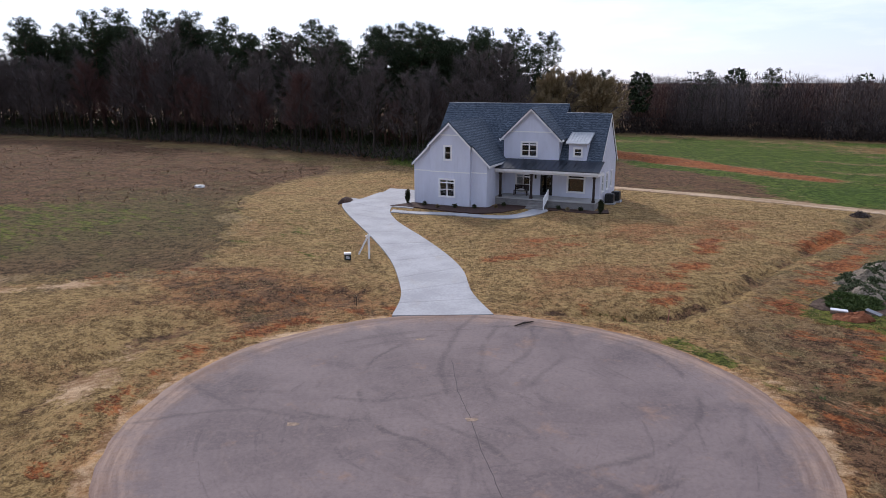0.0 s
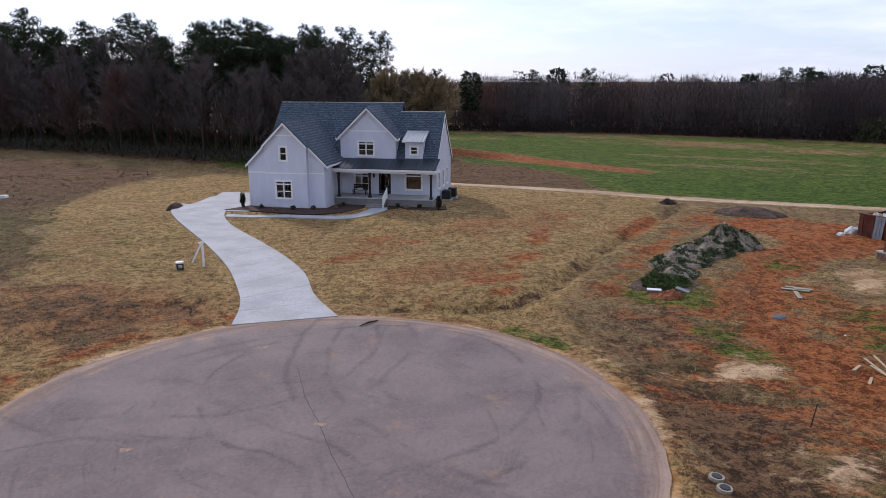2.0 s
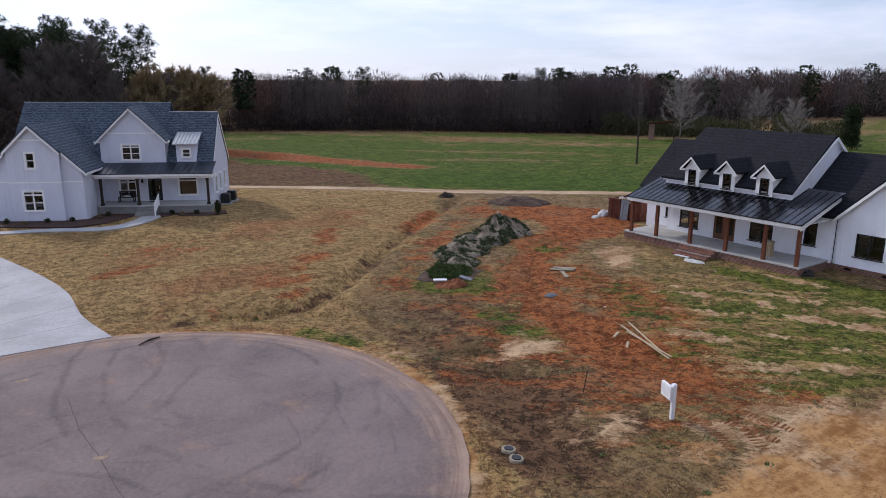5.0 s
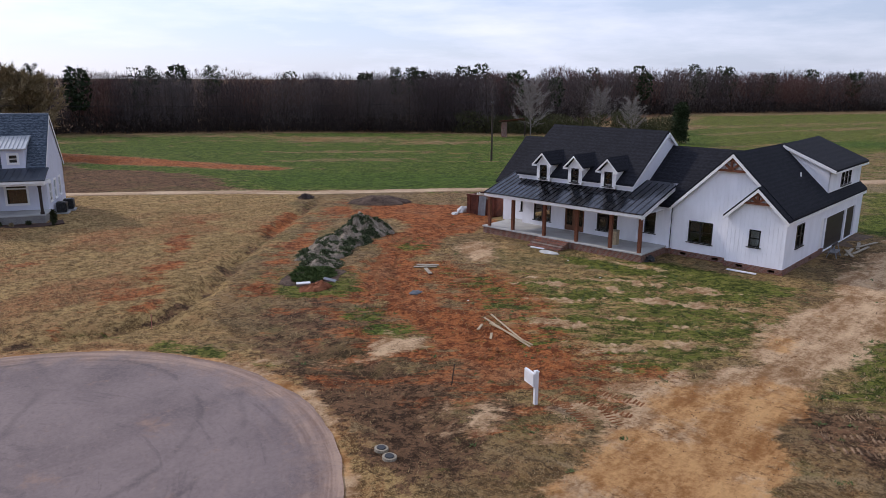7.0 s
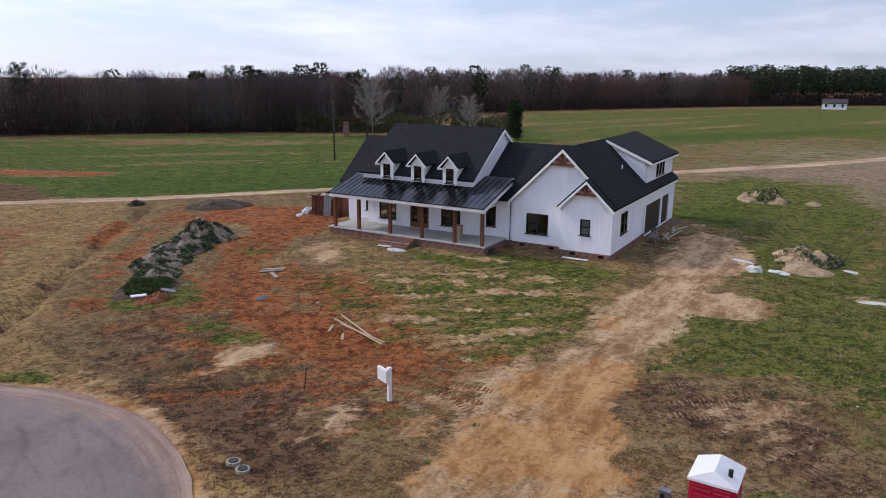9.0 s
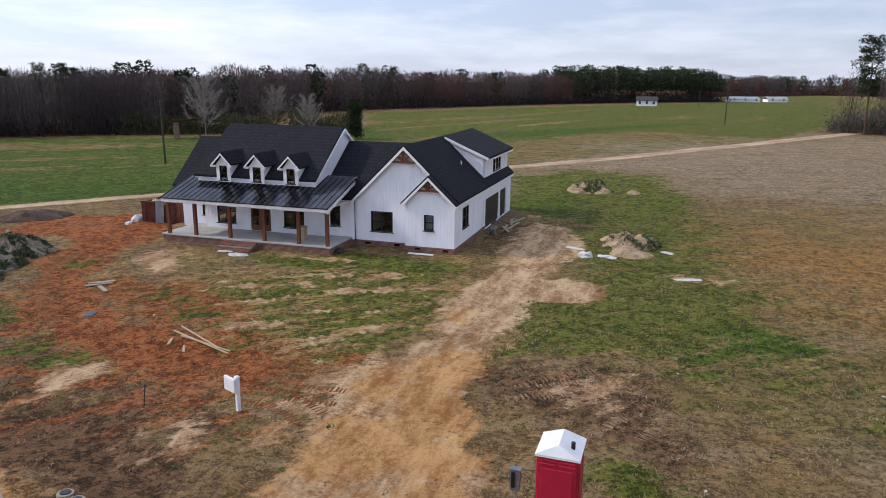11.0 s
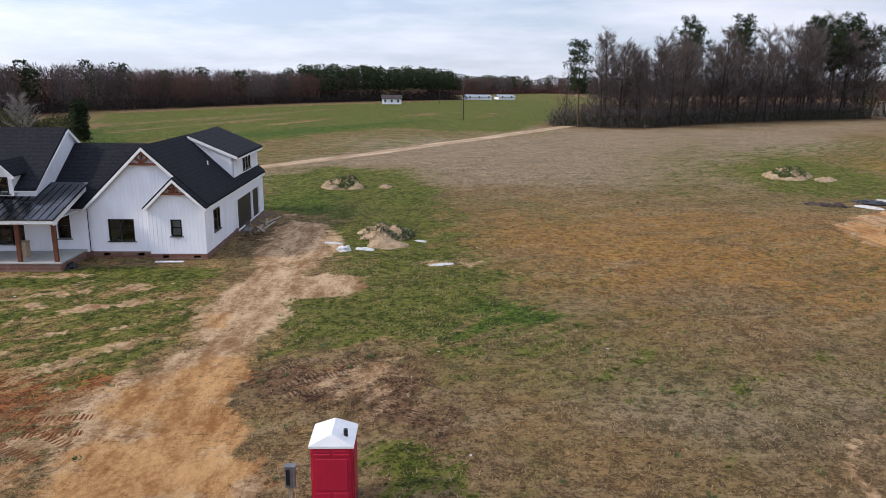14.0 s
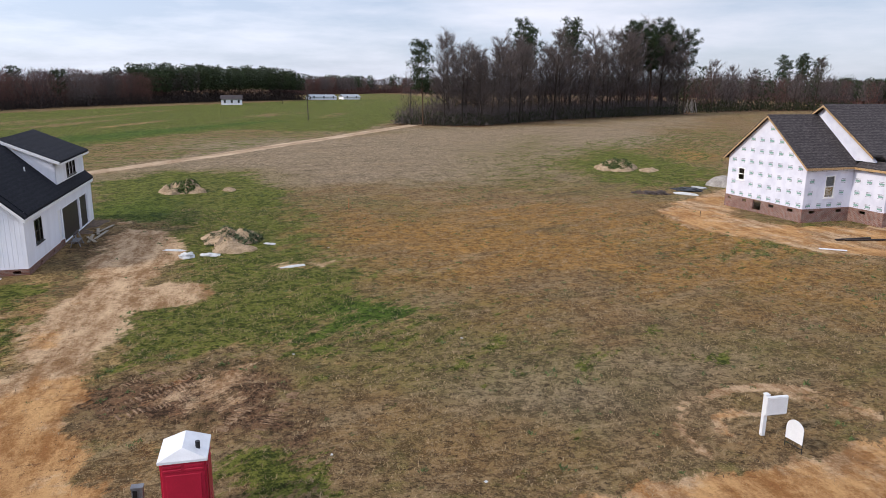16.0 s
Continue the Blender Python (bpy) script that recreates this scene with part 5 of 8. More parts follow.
    part("handle", bm, METAL_SILVER, d)
    # shed dormer
    fd = facing("front", 4.5)
    dw = (13.68, 14.36, 4.42, 5.12)
    bm = bmesh.new()
    wall(h, WHITE_SHADED, fd, 3.92, [(13.2, 5.5), (14.82, 5.5)], [dw], 0.12, 0.3, name="dormer")
    for x in (13.2, 14.7):
        plate(bm, [(x, 4.62, 5.5), (x + 0.12, 4.62, 5.5), (x + 0.12, 6.2, 6.1), (x, 6.2, 6.1)], 1.9)
    part("dormer_cheek", bm, WHITE_SHADED, h)
    window(h, fd, *dw, TRIM, 1, 2, TRIM)
    bm = bmesh.new()
    plate(bm, [(12.96, 4.2, 5.58), (15.06, 4.2, 5.58), (15.02, 6.6, 6.42), (12.92, 6.6, 6.42)], 0.09)
    top = part("dormer_roof", bm, METAL_SILVER, h, "pale standing seam metal dormer roof")
    for i in range(8):
        x = 12.98 + 2.02 * i / 7
        part("seam", beam(bmesh.new(), (x, 4.22, 5.61), (x, 6.5, 6.41), 0.03, 0.05), METAL_SILVER, top)
    # wall light and garage door round the side
    bm = bmesh.new()
    box(bm, 10.15, 10.3, 4.36, 4.48, 2.25, 2.6)
    part("wall_lamp", bm, BLACK, h)
    bm = bmesh.new()
    for i in range(4):
        box(bm, 0.05, 0.1, 2.02, 6.88, 0.1 + 0.575 * i, 0.665 + 0.575 * i)
    part("garage_door", bm, TRIM, h)
    return h


finished_house()


# ---- the white house still being finished ----
def truss(parent, f, u, z, w, v=-0.2):
    """Timber ornament in the top of a gable."""
    bm = bmesh.new()
    hgt = w * 0.97
    zb = z - hgt
    for a, b in (((u - w, zb), (u + w, zb)), ((u, zb), (u, z - 0.15)), ((u - w * 0.95, zb + 0.05), (u, z - 0.2)), ((u + w * 0.95, zb + 0.05), (u, z - 0.2)),
                 ((u, zb + 0.06), (u - w * 0.48, zb + hgt * 0.45)), ((u, zb + 0.06), (u + w * 0.48, zb + hgt * 0.45))):
        beam(bm, f(a[0], v, a[1]), f(b[0], v, b[1]), 0.13, 0.13)
    part("gable_bracket", bm, STAIN, parent, "red-brown timber gable ornament")


def unfinished_house():
    h = thing("house", pose(41.15, 16.08, 0, 0, 0, -85), "unfinished white farmhouse with charcoal roof and brick porch", "house")
    W = 0.24
    B = 0.36
    f0, f6 = facing("front", 0.0), facing("front", 0.6)
    sm = (-2.07, -1.42, 1.47, 2.5)
    big = (-6.05, -4.5, 1.03, 2.4)
    side_w, gd1, gd2, sdoor = (1.85, 3.3, 1.35, 2.75), (8.1, 12.6, 0.1, 2.35), (12.95, 15.2, 0.1, 2.35), (6.9, 7.75, 0.36, 2.4)
    bm = bmesh.new()
    wall(h, WHITE, f0, B, [(-3.4, 3.36), (-1.72, 4.93), (0, 3.42)], [sm], batten=W)
    part("corner_board", box(bmesh.new(), -3.4, -3.24, 0.16, 0.6, B, 3.25), WHITE, h)
    wall(h, WHITE, f6, B, [(-7.1, 3.2), (-3.6, 6.66), (-0.16, 3.45)], [big], batten=W)
    wall(h, WHITE, facing("right", 0.0), B, [(0.16, 3.5), (7.9, 3.5)], [side_w, sdoor])
    wall(h, WHITE, facing("right", 0.0), 0.05, [(7.9, 3.5), (16.9, 3.5)], [gd1, gd2])
    wall(h, WHITE, facing("back", 16.9), 0, gable_top(-7.1, 0, 3.3, 6.6))
    wall(h, WHITE, facing("left", -7.3), B, [(0.76, 3.1), (16, 3.1)])
    # connector and main front
    w3 = (-9.05, -8.3, 1.2, 2.75)
    wall(h, WHITE, facing("front", 0.5), B, [(-9.3, 3.2), (-7.3, 3.2)], [w3], batten=W)
    wl, dr, w2 = (-17.7, -16.2, 0.95, 2.62), (-15.0, -13.4, 0.55, 2.65), (-12.35, -10.8, 0.95, 2.65)
    wall(h, WHITE, f0, 0.3, [(-18.75, 3.9), (-9.3, 3.9)], [wl, dr, w2], batten=W)
    wall(h, WHITE, facing("right", -9.3), 0.3, [(0.16, 3.6), (0.5, 3.6)])
    wall(h, WHITE, facing("left", -18.75), 0.3, [(0.16, 3.6), (0.9, 3.6)])
    lw = (-19.6, -19.1, 1.2, 2.6)
    wall(h, WHITE, facing("front", 0.9), 0.3, [(-21.3, 3.6), (-18.6, 3.6)], [lw], batten=W)
    wall(h, WHITE, facing("left", -21.3), 0.3, [(1.06, 3.6), (4.2, 6.3), (9, 2.6)])
    wall(h, WHITE, facing("back", 9.0), 0.3, [(-21.3, 3.0), (-7.3, 3.0)])
    # band under the dormers, end gable
    wall(h, WHITE, facing("front", -0.45), 3.8, [(-18.8, 4.42), (-9.6, 4.46)], thick=0.12)
    wall(h, WHITE, facing("right", -9.65), 3.2, [(-0.44, 4.42), (4.1, 7.5), (8.6, 4.42)], thick=0.15)
    room(h, -7.1, -0.2, 0.8, 5.5, 0.4, 3.0)
    room(h, -18.5, -7.5, 0.9, 5.0, 0.5, 3.1)
    # brick base
    bm = bmesh.new()
    vents0, vents6 = [(-2.7, -2.3, 0.1, 0.26), (-0.8, -0.4, 0.1, 0.26)], [(-6.5, -6.1, 0.1, 0.26), (-4.4, -4.0, 0.1, 0.26)]
    wall(h, BRICK, facing("front", -0.03), -0.4, [(-3.43, B), (0.03, B)], vents0, name="brick_base")
    wall(h, BRICK, facing("front", 0.57), -0.4, [(-7.33, B), (-3.43, B)], vents6, name="brick_base")
    wall(h, BRICK, facing("right", 0.03), -0.4, [(0.13, B), (7.9, B)], [(2.2, 2.6, 0.1, 0.26), (5.0, 5.4, 0.1, 0.26)], name="brick_base")
    wall(h, BRICK, facing("front", 0.47), -0.4, [(-9.3, B), (-7.33, B)], [(-8.0, -7.5, 0.08, 0.28)], name="brick_base")
    box(bm, -3.4, 0.0, 0.6, 1.0, -0.4, 0.05)
    part("footing", bm, BRICK, h)
    # roofs
    sl = 0.985
    zr = 6.91
    for s in (-1, 1):
        x1 = -3.66 + s * (3.84 if s > 0 else 3.72)
        z1 = zr - (3.53 if s > 0 else 3.68)
        roof_slope(h, SHINGLE_BLACK, [(-3.6, 0.3, zr), (x1, 0.3, z1), (x1, 17.1, z1), (-3.6, 17.1, zr)], 0.15)
    roof_slope(h, SHINGLE_BLACK, [(-1.72, -0.32, 5.1), (0.18, -0.32, 3.32), (0.18, 0.3, 3.32), (-1.72, 0.3, 5.1)], 0.15)
    roof_slope(h, SHINGLE_BLACK, [(-1.72, -0.32, 5.1), (-3.6, -0.32, 3.24), (-3.6, 0.62, 3.24), (-1.72, 0.62, 5.1)], 0.15)
    roof_slope(h, SHINGLE_BLACK, [(-1.72, 0.3, 5.1), (-1.5, 0.3, 4.9), (-1.72, 1.2, 5.1)], 0.1)
    # connector, main, left end
    roof_slope(h, SHINGLE_BLACK, [(-9.64, 0.15, 3.25), (-7.3, 0.15, 3.25), (-4.2, 5.1, 6.62), (-9.64, 5.1, 6.62)], 0.15)
    roof_slope(h, SHINGLE_BLACK, [(-9.64, 9.4, 3.25), (-4.2, 9.4, 3.25), (-4.2, 5.1, 6.62), (-9.64, 5.1, 6.62)], 0.15)
    roof_slope(h, SHINGLE_BLACK, [(-19.0, -0.68, 4.42), (-9.45, -0.68, 4.46), (-9.6, 4.1, 7.68), (-19.0, 4.1, 7.68)], 0.15)
    roof_slope(h, SHINGLE_BLACK, [(-19.0, 8.88, 4.44), (-9.45, 8.88, 4.44), (-9.6, 4.1, 7.68), (-19.0, 4.1, 7.68)], 0.15)
    roof_slope(h, SHINGLE_BLACK, [(-21.7, 0.4, 3.4), (-18.9, 0.4, 3.4), (-18.9, 4.2, 6.65), (-21.7, 4.2, 6.65)], 0.15)
    roof_slope(h, SHINGLE_BLACK, [(-21.7, 9.3, 2.7), (-18.9, 9.3, 2.7), (-18.9, 4.2, 6.65), (-21.7, 4.2, 6.65)], 0.15)
    # long shed dormer roof over the garages
    roof_slope(h, SHINGLE_BLACK, [(0.04, 8.62, 5.42), (0.04, 17.1, 5.46), (-3.6, 17.2, 7.0), (-3.44, 8.62, 6.9)], 0.14)
    bm = bmesh.new()
    rake(bm, f6, [(-7.36, 3.2), (-3.6, 6.93), (-1.72, 5.14)], 0.22, -0.32, -0.26)
    rake(bm, f0, [(-3.6, 3.24), (-1.72, 5.1), (0.18, 3.32)], 0.2, -0.34, -0.28)
    rake(bm, facing("right", -9.75), [(-0.68, 4.46), (4.1, 7.68), (8.88, 4.46)], 0.24, -0.3, -0.24)
    box(bm, 0.14, 0.19, -0.3, 17.0, 3.02, 3.2)
    box(bm, 0.02, 0.07, 8.64, 17.08, 5.16, 5.28)
    beam(bm, (0.02, 8.61, 5.28), (-3.44, 8.61, 6.76), 0.05, 0.2)
    box(bm, -18.9, -9.5, -0.66, -0.6, 4.22, 4.38)
    part("trim", bm, TRIM, h, "white painted barge boards and fascia")
    # garage dormer walls and windows
    bm = bmesh.new()
    dws = [(11.6, 12.3, 4.05, 5.05), (12.5, 13.2, 4.05, 5.05), (13.4, 14.1, 4.05, 5.05)]
    wall(h, WHITE, facing("right", -0.33), 3.2, [(8.8, 5.26), (16.8, 5.26)], dws, 0.12)
    wall(h, WHITE, facing("front", 8.8), 3.2, [(-3.6, 6.8), (-0.33, 5.36)], thick=0.12)
    wall(h, WHITE, facing("back", 16.8), 3.2, [(-3.6, 6.85), (-0.35, 5.3)], thick=0.12)
    for d in dws:
        window(h, facing("right", -0.33), *d, BLACK, 1, 2)
    # three little gabled dormers
    for xc in (-16.5, -13.87, -11.28):
        bm = bmesh.new()
        w = (xc - 0.3, xc + 0.3, 4.14, 5.12)
        d = wall(h, TRIM, facing("front", -0.73), 4.02, [(xc - 0.56, 5.2), (xc, 5.9), (xc + 0.56, 5.2)], [w], 0.1, name="dormer", label="small white gabled dormer")
        for x in (xc - 0.56, xc + 0.46):
            part("cheek", plate(bmesh.new(), [(x, -0.63, 5.2), (x + 0.1, -0.63, 5.2), (x + 0.1, 1.0, 5.2), (x, 1.0, 5.2)], 1.1), TRIM, d)
        window(h, facing("front", -0.73), *w, BLACK, 1, 2)
        bm = bmesh.new()
        for s in (-1, 1):
            plate(bm, [(xc, -1.0, 6.08), (xc + s * 0.8, -1.0, 5.26), (xc + s * 0.8, 0.9, 5.26), (xc, 1.9, 6.08)], 0.08)
        part("roof", bm, SHINGLE_BLACK, d)
        bm = bmesh.new()
        rake(bm, facing("front", -0.73), [(xc - 0.82, 5.29), (xc, 6.12), (xc + 0.82, 5.29)], 0.13, -0.3, -0.22)
        for s in (-1, 1):
            box(bm, xc + s * 0.62 - 0.16, xc + s * 0.62 + 0.16, -0.99, -0.74, 5.04, 5.16)
        part("trim", bm, TRIM, d)
    # porch
    bm = bmesh.new()
    box(bm, -20.2, -7.45, -2.85, -2.6, -0.4, 0.45)
    box(bm, -20.2, -19.95, -2.6, 0.85, -0.4, 0.45)
    box(bm, -7.7, -7.45, -2.6, 0.45, -0.4, 0.45)
    part("porch_base", bm, BRICK, h, "red-brown brick porch base")
    bm = bmesh.new()
    box(bm, -20.25, -7.4, -2.9, -0.01, 0.45, 0.54)
    box(bm, -20.25, -18.77, -0.01, 0.88, 0.45, 0.54)
    box(bm, -9.28, -7.4, -0.01, 0.46, 0.45, 0.54)
    part("porch_floor", bm, CONCRETE_PORCH, h, "pale grey concrete porch floor")
    for x in (-19.75, -17.6, -14.9, -12.3, -9.75, -7.7):
        bm = bmesh.new()
        box(bm, x - 0.1, x + 0.1, -2.78, -2.58, 0.54, 2.72)
        part("post", bm, STAIN, h, "red-brown stained timber porch post")
    bm = bmesh.new()
    box(bm, -19.88, -7.5, -2.85, -2.55, 2.72, 2.97)
    box(bm, -19.88, -7.4, -3.2, -3.14, 2.84, 3.03)
    box(bm, -19.88, -7.5, -3.14, 0.0, 2.98, 3.01)
    box(bm, -19.88, -19.6, -2.55, 0.9, 2.72, 2.97)
    plate(bm, [(-7.5, -3.1, 3.02), (-7.44, -3.1, 3.02), (-7.44, 1.2, 4.36), (-7.5, 1.2, 4.36)], 0.3)
    part("porch_beam", bm, TRIM, h, "white porch beam and soffit")
    zf, zs = 3.10, 0.305
    bm = bmesh.new()
    plate(bm, [(x, y, zf + (y + 3.25) * zs) for x, y in ((-19.9, -3.25), (-7.35, -3.25), (-7.35, 1.45), (-9.62, 1.45), (-9.62, -0.4), (-18.85, -0.4), (-18.85, 1.2), (-19.9, 1.2))], 0.06)
    pr_ = part("porch_roof", bm, METAL_BLACK, h, "black standing seam metal porch roof")
    for i in range(30):
        x = -19.86 + 12.47 * i / 29
        y1 = -0.46 if -18.9 < x < -9.6 else 1.15
        bm = bmesh.new()
        beam(bm, (x, -3.24, zf + 0.015), (x, y1, zf + 0.015 + (y1 + 3.25) * zs), 0.028, 0.05)
        part("seam", bm, METAL_BLACK, pr_)
    for i in range(4):
        bm = bmesh.new()
        box(bm, -15.2, -12.7, -2.87 - 0.32 * (4 - i), -2.86 - 0.32 * (3 - i), -0.2, 0.11 * (i + 1))
        part("step", bm, BRICK, h)
    # windows and doors
    window(h, f0, *sm, BLACK, 1, 2)
    window(h, f6, *big, BLACK, 2, 2, None, "black framed double sash window")
    window(h, facing("right", 0.0), *side_w, BLACK, 2, 2)
    window(h, facing("front", 0.5), *w3, BLACK, 1, 2)
    window(h, f0, *wl, BLACK, 2, 2)
    window(h, f0, *w2, BLACK, 2, 2)
    window(h, facing("front", 0.9), *lw, BLACK, 1, 2)
    bm = bmesh.new()
    for x0, x1 in ((-15.0, -14.24), (-14.16, -13.4)):
        for a, b, c, d in ((x0, x0 + 0.14, 0.56, 2.64), (x1 - 0.14, x1, 0.56, 2.64), (x0 + 0.14, x1 - 0.14, 0.56, 0.95), (x0 + 0.14, x1 - 0.14, 2.5, 2.64)):
            box(bm, a, b, 0.05, 0.1, c, d)
    box(bm, -14.24, -14.16, 0.04, 0.11, 0.56, 2.64)
    d = part("door", bm, DOORWOOD, h, "brown timber double front door with glass")
    for x0 in (-14.86, -14.02):
        bm = bmesh.new()
        box(bm, x0, x0 + 0.48, 0.07, 0.078, 0.95, 2.5)
        part("pane", bm, GLASS, d)
    for g in (gd1, gd2):
        bm = bmesh.new()
        for i in range(4):
            box(bm, -0.14, -0.1, g[0] + 0.02, g[1] - 0.02, g[2] + 0.56 * i, g[2] + 0.55 + 0.56 * i)
        part("garage_door", bm, paint("dark_bronze_door", (0.030, 0.022, 0.016), 0.5), h, "dark bronze panelled garage door")
    bm = bmesh.new()
    box(bm, -0.12, -0.07, sdoor[0] + 0.02, sdoor[1] - 0.02, sdoor[2], sdoor[3] - 0.02)
    part("side_door", bm, TRIM, h)
    truss(h, f6, -3.66, 6.72, 0.95)
    truss(h, f0, -1.72, 4.88, 0.8)
    bm = bmesh.new()
    tube(bm, [(-1.6, 6.9, 4.8), (-1.6, 6.9, 5.3)], [0.05, 0.05], 8)
    part("vent_pipe", bm, TRIM, h)
    return h


unfinished_house()


# ---- the house in housewrap ----
def housewrap_material():
    n = Nodes("white_housewrap", 0.5, spec=0.3)
    f = n.noise(1.3, None, 5)
    n.color(n.mix(n.ramp(f, 0.35, 0.7), (0.72, 0.73, 0.82), (0.62, 0.63, 0.73)))
    n.bump(n.noise(2.5, n.scaled(n.obj, 1, 1, 0.4), 3), 0.3, 0.04)
    return n.mat


def wrapped_house():
    h = thing("house", pose(50.0, -38.17, 0, 0, 0, -81), "unfinished house in printed white housewrap on a brick base", "house")
    WRAP = housewrap_material()
    B, E = 1.1, 4.62
    side, f0 = facing("left", 0.0), facing("front", 0.0)
    w1, w2 = (6.75, 7.6, 2.55, 3.65), (2.05, 3.05, 1.95, 3.75)
    bm = bmesh.new()
    wall(h, WRAP, side, B, [(0, E), (4.45, 8.25), (8.9, E)], [w1])
    wall(h, WRAP, f0, B, [(0.16, E), (4.9, E)], [w2])
    s2 = facing("left", 4.9)
    wall(h, WRAP, s2, B, [(-3.2, E), (0.0, E)])
    wall(h, WRAP, facing("left", 5.05), 4.9, [(-1.75, 5.0), (3.65, 9.08), (9.2, 5.0)], thick=0.14)
    wall(h, WRAP, facing("front", -3.2), B, [(5.06, E), (18, E)])
    wall(h, WRAP, facing("back", 8.9), B, [(0.16, E), (4.9, E)])
    wall(h, WRAP, facing("back", 10.0), B, [(4.9, E), (18, E)])
    wall(h, WRAP, facing("right", 18.0), B, [(-3.04, 4.4), (3.6, 9.1), (9.84, 4.4)])
    room(h, 0.2, 4.7, 0.3, 8.6, 1.1, 4.3)
    bm = bmesh.new()
    vs = [(0.9, 1.5, 0.72, 0.95), (3.0, 3.6, 0.72, 0.95), (6.2, 6.7, 0.72, 0.95), (8.1, 8.5, 0.72, 0.95), (4.45, 5.4, 0.25, 1.04)]
    wall(h, BRICK_PALE, facing("left", -0.04), -0.4, [(-0.04, B), (8.94, B)], vs, name="brick_base")
    wall(h, BRICK_PALE, facing("front", -0.04), -0.4, [(0.12, B), (4.86, B)], [(0.7, 1.3, 0.72, 0.95), (3.5, 4.1, 0.72, 0.95)], name="brick_base")
    wall(h, BRICK_PALE, facing("left", 4.86), -0.4, [(-3.24, B), (-0.04, B)], [(-1.6, -1.0, 0.72, 0.95)], name="brick_base")
    wall(h, BRICK_PALE, facing("front", -3.24), -0.4, [(5.02, B), (18, B)], name="brick_base")
    for y1, z1 in ((-0.35, 4.48), (9.25, 4.48)):
        roof_slope(h, SHINGLE_BROWN, [(-0.35, y1, z1), (5.05, y1, z1), (5.05, 4.45, 8.42), (-0.35, 4.45, 8.42)], 0.14)
    for y1 in (-3.6, 10.4):
        z1 = 9.3 - abs(y1 - 3.6) * 0.705
        cut = -1.8 if y1 < 0 else 9.2
        zc = 9.3 - abs(cut - 3.6) * 0.705
        roof_slope(h, SHINGLE_BROWN, [(4.6, cut, zc), (5.6, cut, zc), (5.6, y1, z1), (18.3, y1, z1), (18.3, 3.6, 9.3), (4.6, 3.6, 9.3)], 0.14)
    roof_slope(h, SHINGLE_BROWN, [(4.55, -3.6, 4.46), (4.55, -0.3, 4.46), (5.25, -0.3, 4.98), (5.65, -2.9, 4.98)], 0.1)
    bm = bmesh.new()
    rake(bm, side, [(-0.35, 4.52), (4.45, 8.45), (9.25, 4.52)], 0.16, -0.37, -0.33)
    rake(bm, s2, [(-1.85, 5.46), (3.6, 9.33), (9.2, 5.38)], 0.16, -0.35, -0.31)
    box(bm, -0.36, 4.5, -0.4, -0.36, 4.26, 4.44)
    box(bm, 4.5, 4.54, -3.62, -0.4, 4.24, 4.42)
    box(bm, 4.5, 18.3, -3.66, -3.62, 4.02, 4.2)
    part("fascia", bm, wood("raw_pine_fascia", (0.46, 0.30, 0.15)), h, "raw pine fascia boards")
    window(h, side, *w1, TRIM, 1, 2)
    window(h, f0, *w2, TRIM, 1, 2)
    # printed marks on the wrap
    green_bm, dark_bm = bmesh.new(), bmesh.new()
    for f, u0, u1, gable in ((side, 0.1, 8.85, 1), (f0, 0.2, 4.85, 0), (s2, -3.15, -0.1, 0)):
        for r in range(8):
            z = B + 0.08 + 0.98 * r
            for c in range(9):
                u = u0 + 0.12 + 1.08 * c + 0.06 * r % 0.5
                lim = E + min(u, 8.4 - u) * 0.8 if gable else E
                if u + 0.5 > u1 or z + 0.38 > lim or any(a - 0.6 < u < b + 0.12 and c0 - 0.45 < z < d0 + 0.1 for a, b, c0, d0 in (w1 if gable else w2,)):
                    continue
                for a, b, c0, d0 in ((0.02, 0.5, 0.33, 0.36), (0.0, 0.3, 0.02, 0.05), (0.14, 0.5, 0.26, 0.285), (0.0, 0.035, 0.02, 0.26), (0.34, 0.5, 0.0, 0.03)):
                    bar_box(dark_bm, f, u + a, u + b, -0.004, 0.0, z + c0, z + d0)
                bar_box(green_bm, f, u + 0.05, u + 0.46, -0.004, 0.0, z + 0.1, z + 0.235)
    tagged(part("wrap_print", green_bm, paint("green_print", (0.19, 0.36, 0.31), 0.6), h, "rows of printed grey-green blocks"), kind="stuff")
    tagged(part("wrap_print", dark_bm, paint("dark_grey_print", (0.16, 0.17, 0.19), 0.6), h, "rows of printed dark bars"), kind="stuff")
    return h


wrapped_house()


# ---- trees ----
def bark(name, c):
    n = Nodes(name, 0.95, spec=0.1)
    g = n.noise(6.0, n.scaled(n.obj, 2, 2, 0.4), 4)
    base = n.mix(n.ramp(g, 0.35, 0.7), tuple(v * 0.6 for v in c), tuple(v * 1.3 for v in c))
    n.color(n.mix(n.math("MULTIPLY", n.random(), 0.5), base, tuple(v * 0.55 for v in c)))
    return n.mat


def leafage(name, a, b, per=0.6):
    n = Nodes(name, 0.8, spec=0.2)
    base = n.mix(n.random(True), a, b)
    n.color(n.mix(n.math("MULTIPLY", n.random(), per), base, tuple(v * 0.5 for v in a)))
    return n.mat


BARK = bark("grey_brown_bark", (0.060, 0.047, 0.040))
BARK_PALE = bark("silvery_bark", (0.26, 0.235, 0.215))
BARK_PINE = bark("pine_bark", (0.105, 0.068, 0.048))
TWIG = leafage("bare_twigs", (0.078, 0.062, 0.058), (0.160, 0.132, 0.124), 0.35)
